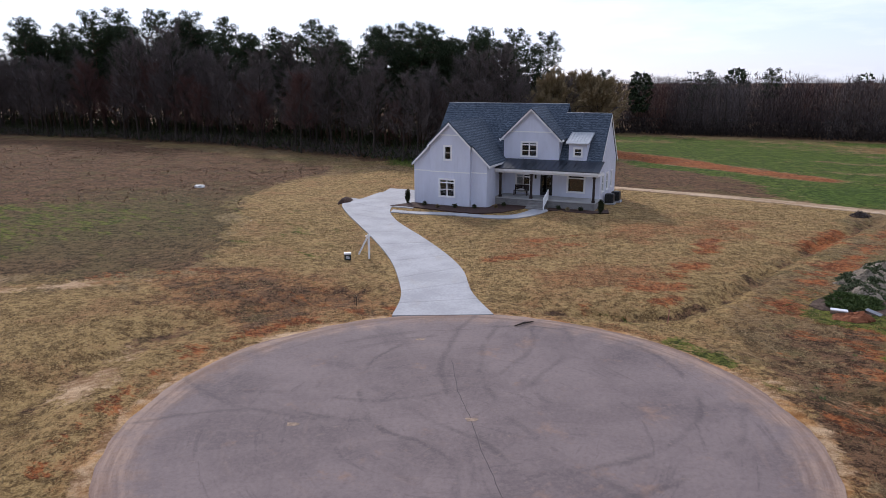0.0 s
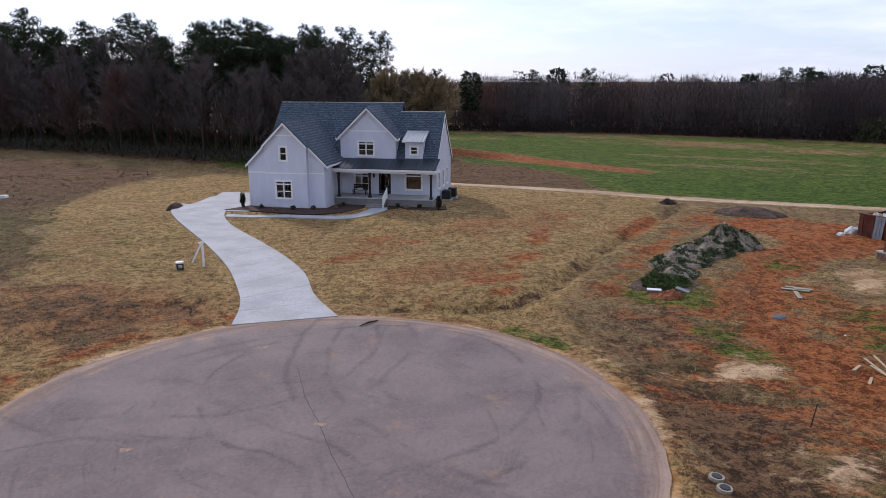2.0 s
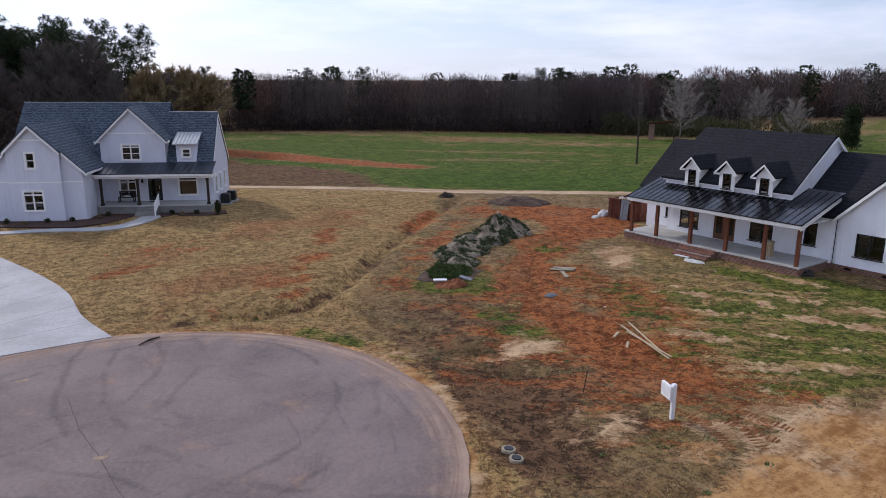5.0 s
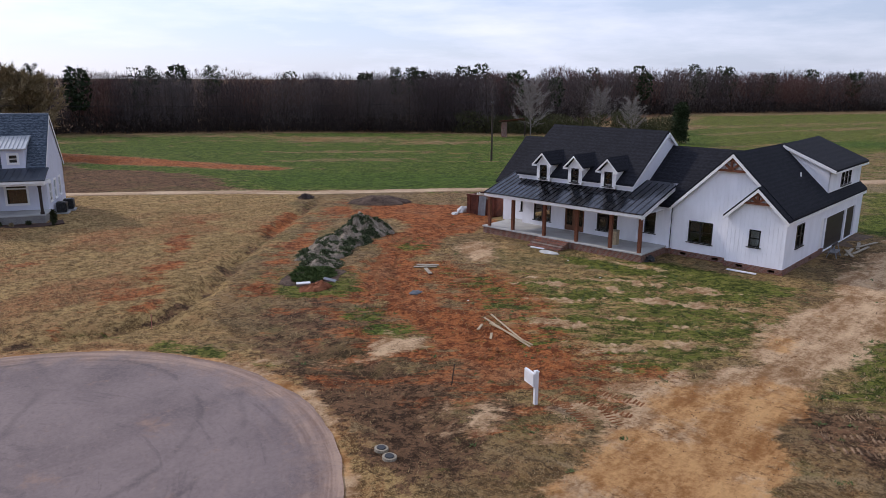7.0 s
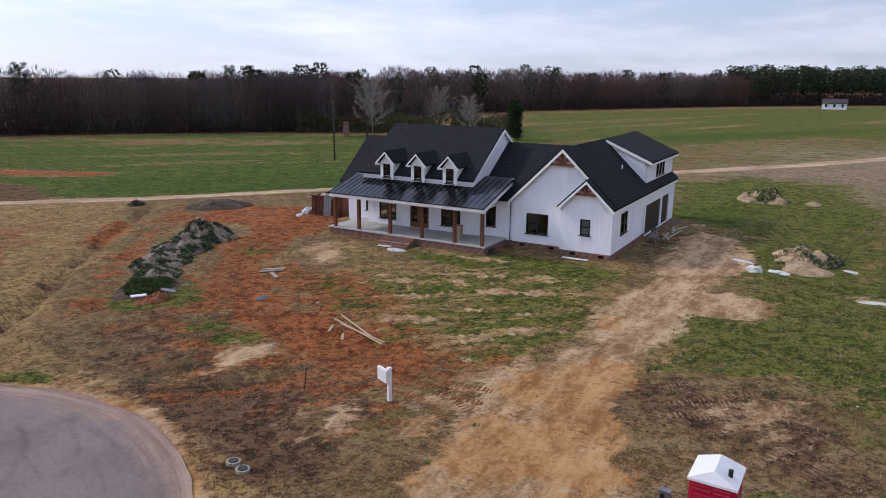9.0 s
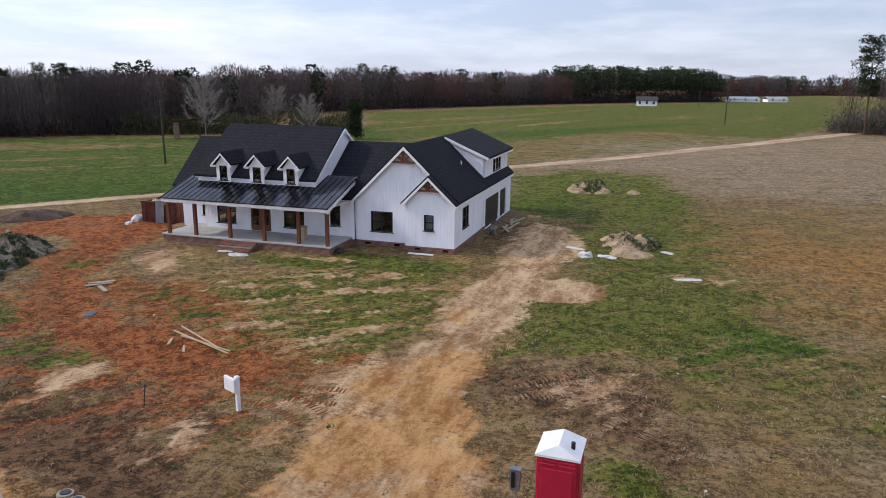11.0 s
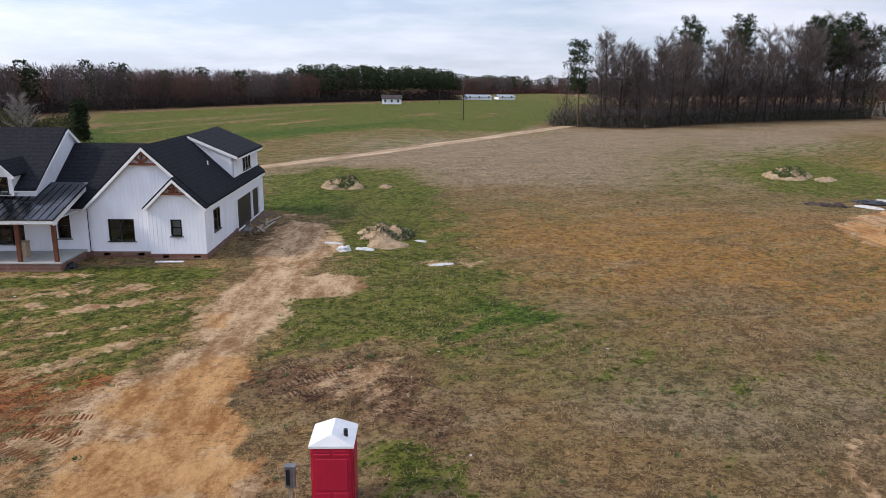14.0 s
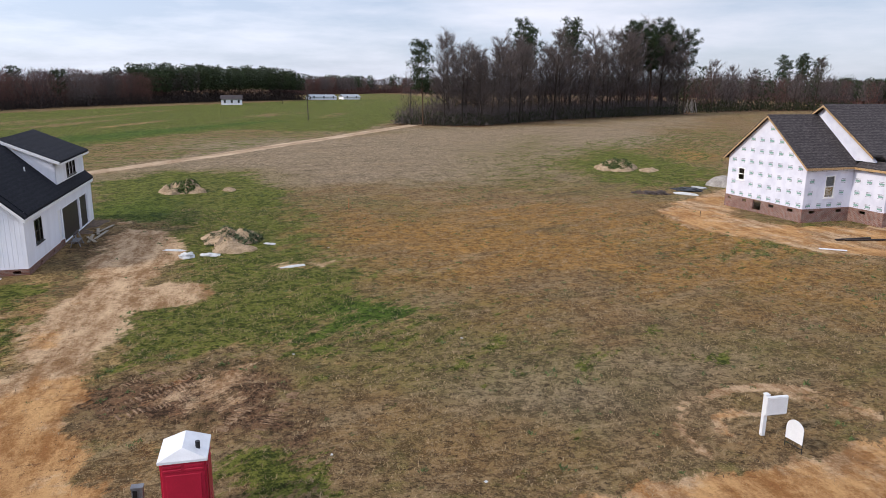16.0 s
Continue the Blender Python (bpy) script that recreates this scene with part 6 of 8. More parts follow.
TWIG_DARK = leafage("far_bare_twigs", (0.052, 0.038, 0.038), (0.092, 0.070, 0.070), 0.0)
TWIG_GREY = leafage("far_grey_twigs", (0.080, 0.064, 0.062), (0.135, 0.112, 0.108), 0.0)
# brush in near-black: the shade at the woods' foot is in its colour
BRUSH_SHADED = leafage("far_shaded_underbrush", (0.024, 0.019, 0.017), (0.048, 0.036, 0.032), 0.0)
TWIG_PALE = leafage("silvery_twigs", (0.20, 0.175, 0.16), (0.36, 0.33, 0.31), 0.3)
TWIG_TAN = leafage("tan_leafed_twigs", (0.175, 0.128, 0.072), (0.330, 0.255, 0.140), 0.15)
TWIG_RED = leafage("budding_twigs", (0.085, 0.042, 0.036), (0.130, 0.068, 0.058), 0.2)
NEEDLE = leafage("pine_needles", (0.012, 0.024, 0.010), (0.044, 0.064, 0.024), 0.4)
OLIVE_BUSH = leafage("olive_scrub", (0.036, 0.040, 0.014), (0.092, 0.090, 0.038), 0.2)
BUSH = leafage("evergreen_brush", (0.020, 0.030, 0.012), (0.070, 0.075, 0.030), 0.5)


def sprays(pts_dirs, length, width, rng, jitter=0.5):
    """Thin pointed blades, one triangle each, as raw vertex and face lists."""
    verts, faces = [], []
    for p, d in pts_dirs:
        d = (d + Vector((rng.gauss(0, jitter), rng.gauss(0, jitter), rng.gauss(0, jitter)))).normalized()
        s = d.cross(Vector((rng.gauss(0, 1), rng.gauss(0, 1), rng.gauss(0, 1)))).normalized() * width * rng.uniform(0.6, 1.3)
        k = len(verts)
        verts += [p - s, p + s, p + d * length * rng.uniform(0.6, 1.3)]
        faces.append((k, k + 1, k + 2))
    return verts, faces


def raw(name, verts, faces, material, parent=None):
    me = bpy.data.meshes.new(name)
    me.from_pydata([tuple(v) for v in verts], [], faces)
    me.materials.append(material)
    ob = new(name, me)
    ob.parent = parent
    return ob


def limbs(rng, tall, spread, first, count, depth=2):
    """A forked skeleton: bars (points, radii) and tips (place, direction)."""
    bars, tips = [], []
    lean = Vector((rng.gauss(0, 0.03), rng.gauss(0, 0.03), 0))
    trunk = [Vector((0, 0, -0.3)) + (lean * z + Vector((rng.gauss(0, 0.08), rng.gauss(0, 0.08), z))) for z in (0, tall * 0.25, tall * 0.5, tall * 0.75, tall * 0.97)]
    r0 = tall * 0.0125
    bars.append((trunk, [r0, r0 * 0.8, r0 * 0.62, r0 * 0.38, r0 * 0.1], 6))

    def at(s):
        k = min(int(s * 4), 3)
        return trunk[k].lerp(trunk[k + 1], s * 4 - k)

    for i in range(count):
        s = first + (0.96 - first) * (i + rng.random()) / count
        a = i * 2.4 + rng.uniform(-0.5, 0.5)
        up = 0.55 + 0.75 * s
        d = Vector((math.cos(a), math.sin(a), up)).normalized()
        ln = spread * (1.15 - 0.75 * abs(s - 0.45)) * rng.uniform(0.6, 1.1) * (1.25 - s * 0.7)
        p = at(s)
        q = p + d * ln * 0.5
        e = q + (d + Vector((rng.gauss(0, 0.2), rng.gauss(0, 0.2), 0.25))).normalized() * ln * 0.5
        r = r0 * 0.34 * (1.1 - s * 0.6)
        bars.append(([p, q, e], [r, r * 0.6, r * 0.18], 4))
        for k in range(5):
            b = (p.lerp(q, 0.45 + 0.5 * k / 4) if k < 3 else q.lerp(e, (k - 2.6) / 1.6))
            dd = (d + Vector((rng.gauss(0, 0.6), rng.gauss(0, 0.6), rng.uniform(0, 0.6)))).normalized()
            l2 = ln * rng.uniform(0.25, 0.45)
            bars.append(([b, b + dd * l2], [r * 0.4, r * 0.1], 3))
            for j in range(4):
                tips.append((b + dd * l2 * (0.3 + 0.7 * j / 3), dd))
        for j in range(6):
            tips.append((q.lerp(e, j / 5), d))
    return bars, tips


def tree(name, rng, tall, spread, first, count, twig_mat, per_tip, length, width, bark_mat, label, jitter=0.42):
    bars, tips = limbs(rng, tall, spread, first, count)
    t = thing(name, Matrix(), label, "tree", "woodland trees")
    bm = bmesh.new()
    for pts, radii, n in bars:
        tube(bm, pts, radii, n)
    part("trunk", bm, bark_mat, t)
    pd = [(p + d * rng.uniform(-0.2, 0.5) + Vector((rng.gauss(0, .12), rng.gauss(0, .12), rng.gauss(0, .12))), d) for p, d in tips for _ in range(per_tip)]
    v, f = sprays(pd, length, width, rng, jitter)
    raw("crown", v, f, twig_mat, t)
    return t


def pine(name, rng, tall, label, low=0.45, full=1.0):
    t = thing(name, Matrix(), label, "tree", "woodland trees")
    bm = bmesh.new()
    r0 = tall * 0.011
    lean = (rng.gauss(0, 0.4), rng.gauss(0, 0.4))
    tube(bm, [(0, 0, -0.3), (lean[0] * 0.4, lean[1] * 0.4, tall * 0.5), (lean[0], lean[1], tall * 0.98)], [r0, r0 * 0.7, r0 * 0.12], 7)
    verts, faces = [], []
    count = int(36 * full)
    for i in range(count):
        s = low + (1.0 - low) * (i + rng.random()) / count
        a = i * 2.4 + rng.uniform(-0.6, 0.6)
        ln = tall * 0.165 * math.sqrt(max(0.06, 1 - (((s - low) / (1 - low) - 0.42) / 0.63) ** 2)) * rng.uniform(0.5, 1.12)
        base = Vector((lean[0] * s, lean[1] * s, tall * s))
        d = Vector((math.cos(a), math.sin(a), rng.uniform(-0.05, 0.5)))
        tip = base + d * ln
        tube(bm, [base, base.lerp(tip, 0.6), tip], [r0 * 0.25, r0 * 0.14, 0.01], 3)
        for k in range(4):
            c = base.lerp(tip, 0.4 + 0.2 * k) + Vector((rng.gauss(0, 0.35), rng.gauss(0, 0.35), rng.gauss(0.15, 0.25)))
            rad = rng.uniform(0.45, 0.85) * (0.75 + tall / 90)
            pd = []
            for _ in range(26):
                o = Vector((rng.gauss(0, 1), rng.gauss(0, 1), rng.gauss(0.2, 0.7))).normalized() * rad * rng.uniform(0.3, 1)
                pd.append((c + o, o.normalized()))
            v, f = sprays(pd, 0.5, 0.10, rng, 0.5)
            n0 = len(verts)
            verts += v
            faces += [tuple(j + n0 for j in q) for q in f]
    part("trunk", bm, BARK_PINE, t)
    raw("crown", verts, faces, NEEDLE, t)
    return t


rng = random.Random(11)
BARE = [tree("bare_tree", rng, h, s, 0.22, 24, m, 5, 1.25, 0.023, BARK, lab)
        for h, s, m, lab in ((17, 5.2, TWIG, "bare grey-brown hardwood tree at the wood's edge"), (15, 4.8, TWIG, "bare grey-brown hardwood tree at the wood's edge"),
                             (19, 5.5, TWIG, "tall bare grey-brown hardwood tree"), (13, 4.2, TWIG_RED, "bare hardwood tree with reddish buds"))]
PINES = [pine("pine_tree", rng, h, "tall dark green pine with a bare lower trunk", low, full) for h, low, full in ((21, 0.5, 1.0), (24, 0.55, 1.0), (18, 0.4, 1.1))]


for k, ob in enumerate(BARE + PINES):
    ob.matrix_basis = pose(-46 - 5 * k, 142 + 1.5 * k, -0.05, 0, 0, 40 * k)


def plant(ob, x, y, size=1.0, turn=None):
    m = pose(x, y, -0.05, 0, 0, rng.uniform(0, 360) if turn is None else turn) @ Matrix.Diagonal((size * rng.uniform(0.9, 1.1), size * rng.uniform(0.9, 1.1), size, 1))
    c = copy_thing(ob, m)
    c.matrix_basis = m
    return c


def along(pts, step, start=0.0):
    """Even places along a polyline, with the way to its left."""
    out = []
    left = start
    for (ax, ay), (bx, by) in zip(pts, pts[1:]):
        ln = math.hypot(bx - ax, by - ay)
        while left < ln:
            s = left / ln
            out.append((ax + (bx - ax) * s, ay + (by - ay) * s, -(by - ay) / ln, (bx - ax) / ln))
            left += step
        left -= ln
    return out


EDGE = [(-110, 158), (-93, 149.5), (-65, 140), (-38, 125), (-16, 106.5), (-4, 97.5), (9, 99), (18, 112)]


def stature(x):
    """How tall the wood stands along its edge."""
    return float(np.interp(x, (-110, -75, -58, -34, -10, 8, 20), (0.90, 0.92, 0.99, 0.83, 0.74, 0.72, 0.70)))


for row, (off, step) in enumerate(((1.0, 4.6), (4.5, 5.2), (8.5, 5.6), (13.0, 2.9), (17.0, 3.1))):
    for x, y, nx, ny in along(EDGE, step, row * 1.7):
        x, y = x + nx * off + rng.gauss(0, 1.1), y + ny * off + rng.gauss(0, 1.1)
        far = 1 + off * 0.004
        if row < 3 and not (row == 2 and rng.random() < 0.35):
            plant(BARE[rng.choice((0, 0, 1, 1, 2, 3))], x, y, rng.uniform(0.72, 1.05) * stature(x) * 1.12)
        else:
            plant(PINES[rng.randrange(3)], x, y, rng.uniform(0.86, 1.06) * stature(x) * far)


def blade_mesh(name, p, d, length, width, r, material, parent=None):
    """Thin pointed blades from arrays of feet and directions."""
    n = len(p)
    d = d / np.linalg.norm(d, axis=1)[:, None]
    s = np.cross(d, r.normal(0, 1, (n, 3)))
    s = s / np.linalg.norm(s, axis=1)[:, None] * (width * r.uniform(0.6, 1.3, n))[:, None]
    co = np.stack([p - s, p + s, p + d * (length * r.uniform(0.6, 1.3, n))[:, None]], 1).reshape(-1, 3)
    me = bpy.data.meshes.new(name)
    me.vertices.add(3 * n)
    me.vertices.foreach_set("co", co.ravel())
    me.loops.add(3 * n)
    me.loops.foreach_set("vertex_index", np.arange(3 * n))
    me.polygons.add(n)
    me.polygons.foreach_set("loop_start", np.arange(0, 3 * n, 3))
    me.polygons.foreach_set("loop_total", np.full(n, 3))
    me.update()
    me.materials.append(material)
    ob = new(name, me)
    ob.parent = parent
    return ob


def wood_stuff(name, edge, rows, step, tall, label, evergreen=0.3, red=0.15, fat=1.0, twigs=240, brush=120, under=None):
    """A distant wood as joined masses of upright bare crowns, pines and brush."""
    r = np.random.RandomState(int(abs(edge[0][0]) * 7 + tall * 13) % 9973)
    sets = {"bare": [], "grey": [], "red": [], "pine": [], "brush": []}
    stems_v, stems_f = [], []
    for row in range(rows):
        for x, y, nx, ny in along(edge, step, row * step * 0.37):
            x, y = x + nx * row * step + r.normal(0, step * 0.25), y + ny * row * step + r.normal(0, step * 0.25)
            swell = 0.5 + 0.5 * noise.noise((x * 0.03, y * 0.03, 2.0))
            h = tall * r.uniform(0.86, 1.06) * (0.93 + 0.12 * swell + 0.02 * row)
            u = r.uniform()
            clan = noise.noise((x * 0.06, y * 0.06, 9.0))
            kind = "pine" if u < evergreen else ("red" if clan > 0.45 - red else ("grey" if clan < -0.15 else "bare"))
            k = len(stems_v)
            w = 0.05 + h * 0.006
            stems_v += [(x - w, y, -0.5), (x + w, y, -0.5), (x, y + w, -0.5), (x, y, h * 0.93)]
            stems_f += [(k, k + 1, k + 3), (k + 1, k + 2, k + 3), (k + 2, k, k + 3)]
            a = r.uniform(0, 6.28, twigs)
            if kind == "pine":
                z = r.uniform(0.36, 1.0, twigs)
                rr = h * 0.19 * np.sqrt(np.maximum(0.05, 1 - ((z - 0.68) / 0.36) ** 2)) * np.sqrt(r.uniform(0, 1, twigs))
                d = np.stack([np.cos(a), np.sin(a), np.full(twigs, 0.2)], -1) + r.normal(0, 0.6, (twigs, 3))
                ln, wd = np.full(twigs, 0.9), 0.34
            else:
                z = 0.04 + 0.84 * r.beta(1.5, 1.15, twigs)
                rr = h * 0.20 * np.sqrt(np.maximum(0.04, 1 - ((z - 0.5) / 0.5) ** 2)) * np.sqrt(r.uniform(0, 1, twigs))
                d = np.stack([np.cos(a) * 0.3, np.sin(a) * 0.3, np.ones(twigs)], -1) + r.normal(0, 0.42, (twigs, 3))
                ln, wd = h * (0.13 - 0.05 * z), 0.042 * fat
            p = np.stack([x + rr * np.cos(a), y + rr * np.sin(a), z * h], -1)
            sets[kind].append((p, d, ln, np.full(twigs, wd)))
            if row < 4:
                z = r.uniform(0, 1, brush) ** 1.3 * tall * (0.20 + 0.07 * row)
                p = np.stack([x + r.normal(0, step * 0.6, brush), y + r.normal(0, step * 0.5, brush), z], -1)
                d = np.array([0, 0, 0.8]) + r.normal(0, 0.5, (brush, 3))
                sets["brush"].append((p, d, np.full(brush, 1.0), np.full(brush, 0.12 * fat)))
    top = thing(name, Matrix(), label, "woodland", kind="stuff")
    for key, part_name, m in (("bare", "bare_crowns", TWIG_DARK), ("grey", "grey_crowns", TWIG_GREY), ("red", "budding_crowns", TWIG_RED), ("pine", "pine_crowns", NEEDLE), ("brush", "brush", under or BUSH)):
        if sets[key]:
            blade_mesh(part_name, *[np.concatenate([k[q] for k in sets[key]]) for q in range(4)], r, m, top)
    raw("stems", stems_v, stems_f, BARK, top)
    return top


wood_stuff("far_woods", [(16, 140), (22, 152), (38, 153), (62, 143), (74, 135.5), (84, 127.5), (101, 112), (110, 106)], 7, 3.0, 11.8, "bare brown woodland with scattered pines beyond the green field", 0.03, 0.12, 0.8, 520, 170, under=BRUSH_SHADED)
wood_stuff("far_woods", [(110, 106), (128, 112), (170, 132)], 6, 4.0, 12.6, "bare reddish-brown woodland beyond the green field", 0.04, 0.30, 1.1, 420, 160, under=BRUSH_SHADED)
wood_stuff("far_woods", [(172, 132), (222, 126), (300, 95), (362, 66)], 6, 4.8, 14.8, "bare reddish-brown woodland beyond the green field", 0.04, 0.36, 1.7, 340, 130, under=BRUSH_SHADED)
wood_stuff("far_woods", [(-40, 182), (60, 204), (150, 172), (270, 168), (420, 112)], 2, 5.0, 13.6, "further bare woodland closing the view", 0.12, 0.2, 2.0, 190, 60, under=BRUSH_SHADED)
wood_stuff("far_woods", [(346, 74), (362, 66), (400, 40), (425, 8)], 6, 4.6, 16.6, "dark pine plantation beyond the fields", 0.96, 0.02, 1.6, 280, 170, under=BRUSH_SHADED)
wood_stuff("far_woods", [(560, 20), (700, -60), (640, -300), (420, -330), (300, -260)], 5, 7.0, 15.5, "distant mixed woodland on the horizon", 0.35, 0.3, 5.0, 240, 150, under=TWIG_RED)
wood_stuff("far_woods", [(-420, 330), (-200, 190), (-112, 160)], 4, 6.0, 20.0, "dark mixed wood beyond the brown field", 0.5, 0.1, 1.6, 160, 50)
wood_stuff("far_woods", [(-115, 176), (-60, 160), (-30, 142), (0, 124), (16, 128)], 3, 4.0, 14.0, "dense understorey inside the wood", 0.5, 0.1, 1.5, 200, 120)


def brush_band(name, edge, depth, tall, count, label, mat, blade=0.9, wide=0.05):
    """Low tangled scrub along an edge."""
    spots = along(edge, 0.7)
    pd = []
    for _ in range(count):
        x, y, nx, ny = rng.choice(spots)
        d = rng.random() * depth
        clump = 0.35 + 0.65 * (0.5 + 0.5 * noise.noise((x * 0.22, y * 0.22, 4.0)))
        pd.append((Vector((x + nx * d + rng.gauss(0, 0.4), y + ny * d + rng.gauss(0, 0.4), rng.random() ** 1.5 * tall * clump)), Vector((rng.gauss(0, 0.4), rng.gauss(0, 0.4), 1.0))))
    v, f = sprays(pd, blade, wide, rng, 0.6)
    return tagged(raw(name, v, f, mat), label, "scrub", kind="stuff")


brush_band("scrub", EDGE, 9.0, 1.8, 16000, "tangled bare scrub along the wood's edge", TWIG, 0.9, 0.03)
brush_band("scrub", EDGE, 22.0, 2.2, 9000, "dark evergreen undergrowth inside the wood", BUSH, 1.1, 0.12)
brush_band("scrub", [(101, 108), (110, 96), (124, 86), (132, 74)], 14.0, 5.0, 16000, "olive evergreen scrub round the ruined shed", OLIVE_BUSH, 0.8, 0.09)
GROVE = [(184, -18), (178, -30), (178, -42), (205, -68), (229, -100), (250, -136)]
brush_band("scrub", GROVE, 16.0, 6.5, 34000, "bare scrub at the foot of the grove", TWIG_GREY, 1.3, 0.06)
wood_stuff("far_woods", [(188, -24), (190, -40), (212, -68), (234, -100), (254, -134)], 3, 4.4, 15.0, "bare understorey inside the grove", 0.0, 0.0, 1.0, 200, 120)
brush_band("scrub", GROVE, 9.0, 4.0, 14000, "evergreen scrub at the foot of the grove", BUSH, 0.9, 0.08)
for row, (off, step) in enumerate(((2.0, 5.6), (8.0, 6.6), (15.0, 9.0))):
    for x, y, nx, ny in along(GROVE[1:], step, 1.0 + row * 2.1):
        x, y = x + nx * off + rng.gauss(0, 1.4), y + ny * off + rng.gauss(0, 1.4)
        far = math.hypot(x, y) / 215.0
        if rng.random() < 0.05:
            plant(PINES[rng.randrange(3)], x, y, rng.uniform(0.85, 1.08) * far)
        else:
            plant(BARE[rng.choice((0, 1, 2, 2))], x, y, rng.uniform(0.95, 1.4) * far)
plant(PINES[2], 178.5, -25.5, 1.12)
for x, y, tall in ((216, -62, 29), (233, -83, 31), (222, -66, 27), (243, -108, 31), (247, -113, 32), (253, -126, 33.5), (251, -121, 31), (254, -136, 30), (256, -131, 28),
                   (339, -235, 25.5), (341, -247, 26.5), (343, -240, 23), (342, -257, 24.5), (346, -251, 25)):
    plant(PINES[1], x, y, tall / 24.0)
for x, y in ((275, -160), (282, -172), (288, -186), (286, -205), (292, -220)):
    plant(BARE[rng.randrange(3)], x, y, rng.uniform(0.95, 1.25))
for x, y, s in ((15.5, 124, 0.76), (11.5, 120, 0.74), (18.5, 129, 0.78), (7.5, 121, 0.76), (3.0, 119, 0.78), (13.0, 128, 0.8), (-6, 116, 0.8), (-14, 122, 0.86), (-22, 128, 0.9), (-2, 124, 0.82), (-30, 134, 0.95)):
    plant(PINES[rng.randrange(3)], x, y, s)
wood_stuff("far_woods", [(268, -148), (290, -190), (300, -250)], 4, 6.0, 17.0, "mixed bare wood beyond the grove", 0.25, 0.15, 1.8, 200, 90)
# single trees that stand out
PALE = tree("bare_tree", rng, 9.6, 5.2, 0.16, 24, TWIG_PALE, 7, 0.9, 0.02, BARK_PALE, "silvery bare tree beside the ruined shed")
PALE.matrix_basis = pose(105.5, 91.5, 0, 0, 0, 20)
plant(PALE, 119.5, 78.0, 0.72)
plant(PALE, 128.5, 92.0, 0.85)
plant(BARE[0], 116.0, 87.0, 0.64)
TAN = tree("leafy_tree", rng, 9.0, 4.6, 0.2, 24, TWIG_TAN, 16, 0.7, 0.06, BARK, "tan-leaved tree behind the finished house")
TAN.matrix_basis = pose(21.5, 117, 0, 0, 0, 0) @ Matrix.Diagonal((1.3, 1.3, 1.24, 1))
plant(TAN, 17.0, 110, 1.2)
plant(TAN, 24.5, 114, 1.15)
plant(TAN, 14.0, 108, 0.95)
CEDAR = pine("cedar_tree", rng, 6.6, "small dark green cedar in the field", 0.06, 1.1)
CEDAR.matrix_basis = pose(116, 65.5, 0, 0, 0, 0)
for x, y, s in ((65.7, 145.2, 0.54), (36.0, 163.0, 0.54), (54.0, 154.0, 0.54), (56.0, 152.0, 0.53), (98.0, 124.0, 0.54), (101.0, 122.0, 0.54)):
    plant(PINES[rng.randrange(3)], x, y, s)


# ---- things round the finished house ----
def resting(x, y):
    return float(relief(np.array([x]), np.array([y]))[0])


slab_run("garden_path", [(-4.45, 60.9), (-2.6, 59.9), (0.7, 59.3), (4.2, 58.0), (6.0, 58.5), (7.3, 60.2), (7.9, 61.4)],
         [(-4.6, 59.7), (-2.65, 58.9), (0.71, 58.1), (4.4, 56.6), (6.5, 57.2), (8.3, 59.0), (9.3, 60.7)], 9, 3, 0.045,
         "curved pale concrete garden path with joints")
drive_pad = thing("parking_pad", Matrix(), "pale concrete parking pad beside the garage", "driveway", kind="structure")
for i, (u0, u1) in enumerate(((0.0, 3.4), (3.42, 6.8), (6.82, 9.6))):
    bm = bmesh.new()
    m = pose(-8.95, 64.3, 0, 0, 0, 66)
    plate(bm, [m @ Vector(p) for p in ((u0, 0.02, 0.048), (u0, -6.7 + 0.02 * i, 0.048), (u1, -6.7 + 0.02 * i, 0.048), (u1, 0.02 + 0.3 * i, 0.048))], 0.14)
    part("slab", bm, CONCRETE, drive_pad)

MULCH = paint("dark_brown_mulch", (0.060, 0.030, 0.022), 0.95, var=0.5, scale=8.0)
CLODS = paint("loose_brown_earth", (0.13, 0.085, 0.055), 0.95, var=0.45, scale=3.0)
RUST = paint("rust_red_steel", (0.135, 0.042, 0.026), 0.7, 0.3, var=0.45, scale=2.5)
GREY_METAL = paint("galvanised_grey_metal", (0.23, 0.24, 0.26), 0.5, 0.6, var=0.25)
WEATHERED = wood("weathered_board", (0.34, 0.29, 0.215))
FRESH = wood("fresh_cut_lumber", (0.44, 0.34, 0.215))
PLASTIC = paint("white_plastic", (0.74, 0.75, 0.77), 0.4, var=0.08)
RED = paint("crimson_plastic", (0.43, 0.012, 0.040), 0.42, var=0.12, scale=1.5)
RED_DARK = paint("deep_crimson_plastic", (0.30, 0.010, 0.028), 0.5, var=0.15)
TARP = paint("crumpled_white_sheeting", (0.55, 0.55, 0.54), 0.45, var=0.2, scale=4.0)
WEED = leafage("green_weeds", (0.038, 0.066, 0.020), (0.130, 0.175, 0.055), 0.2)
WEED_MIX = leafage("dry_and_green_weeds", (0.026, 0.050, 0.018), (0.165, 0.180, 0.100), 0.15)


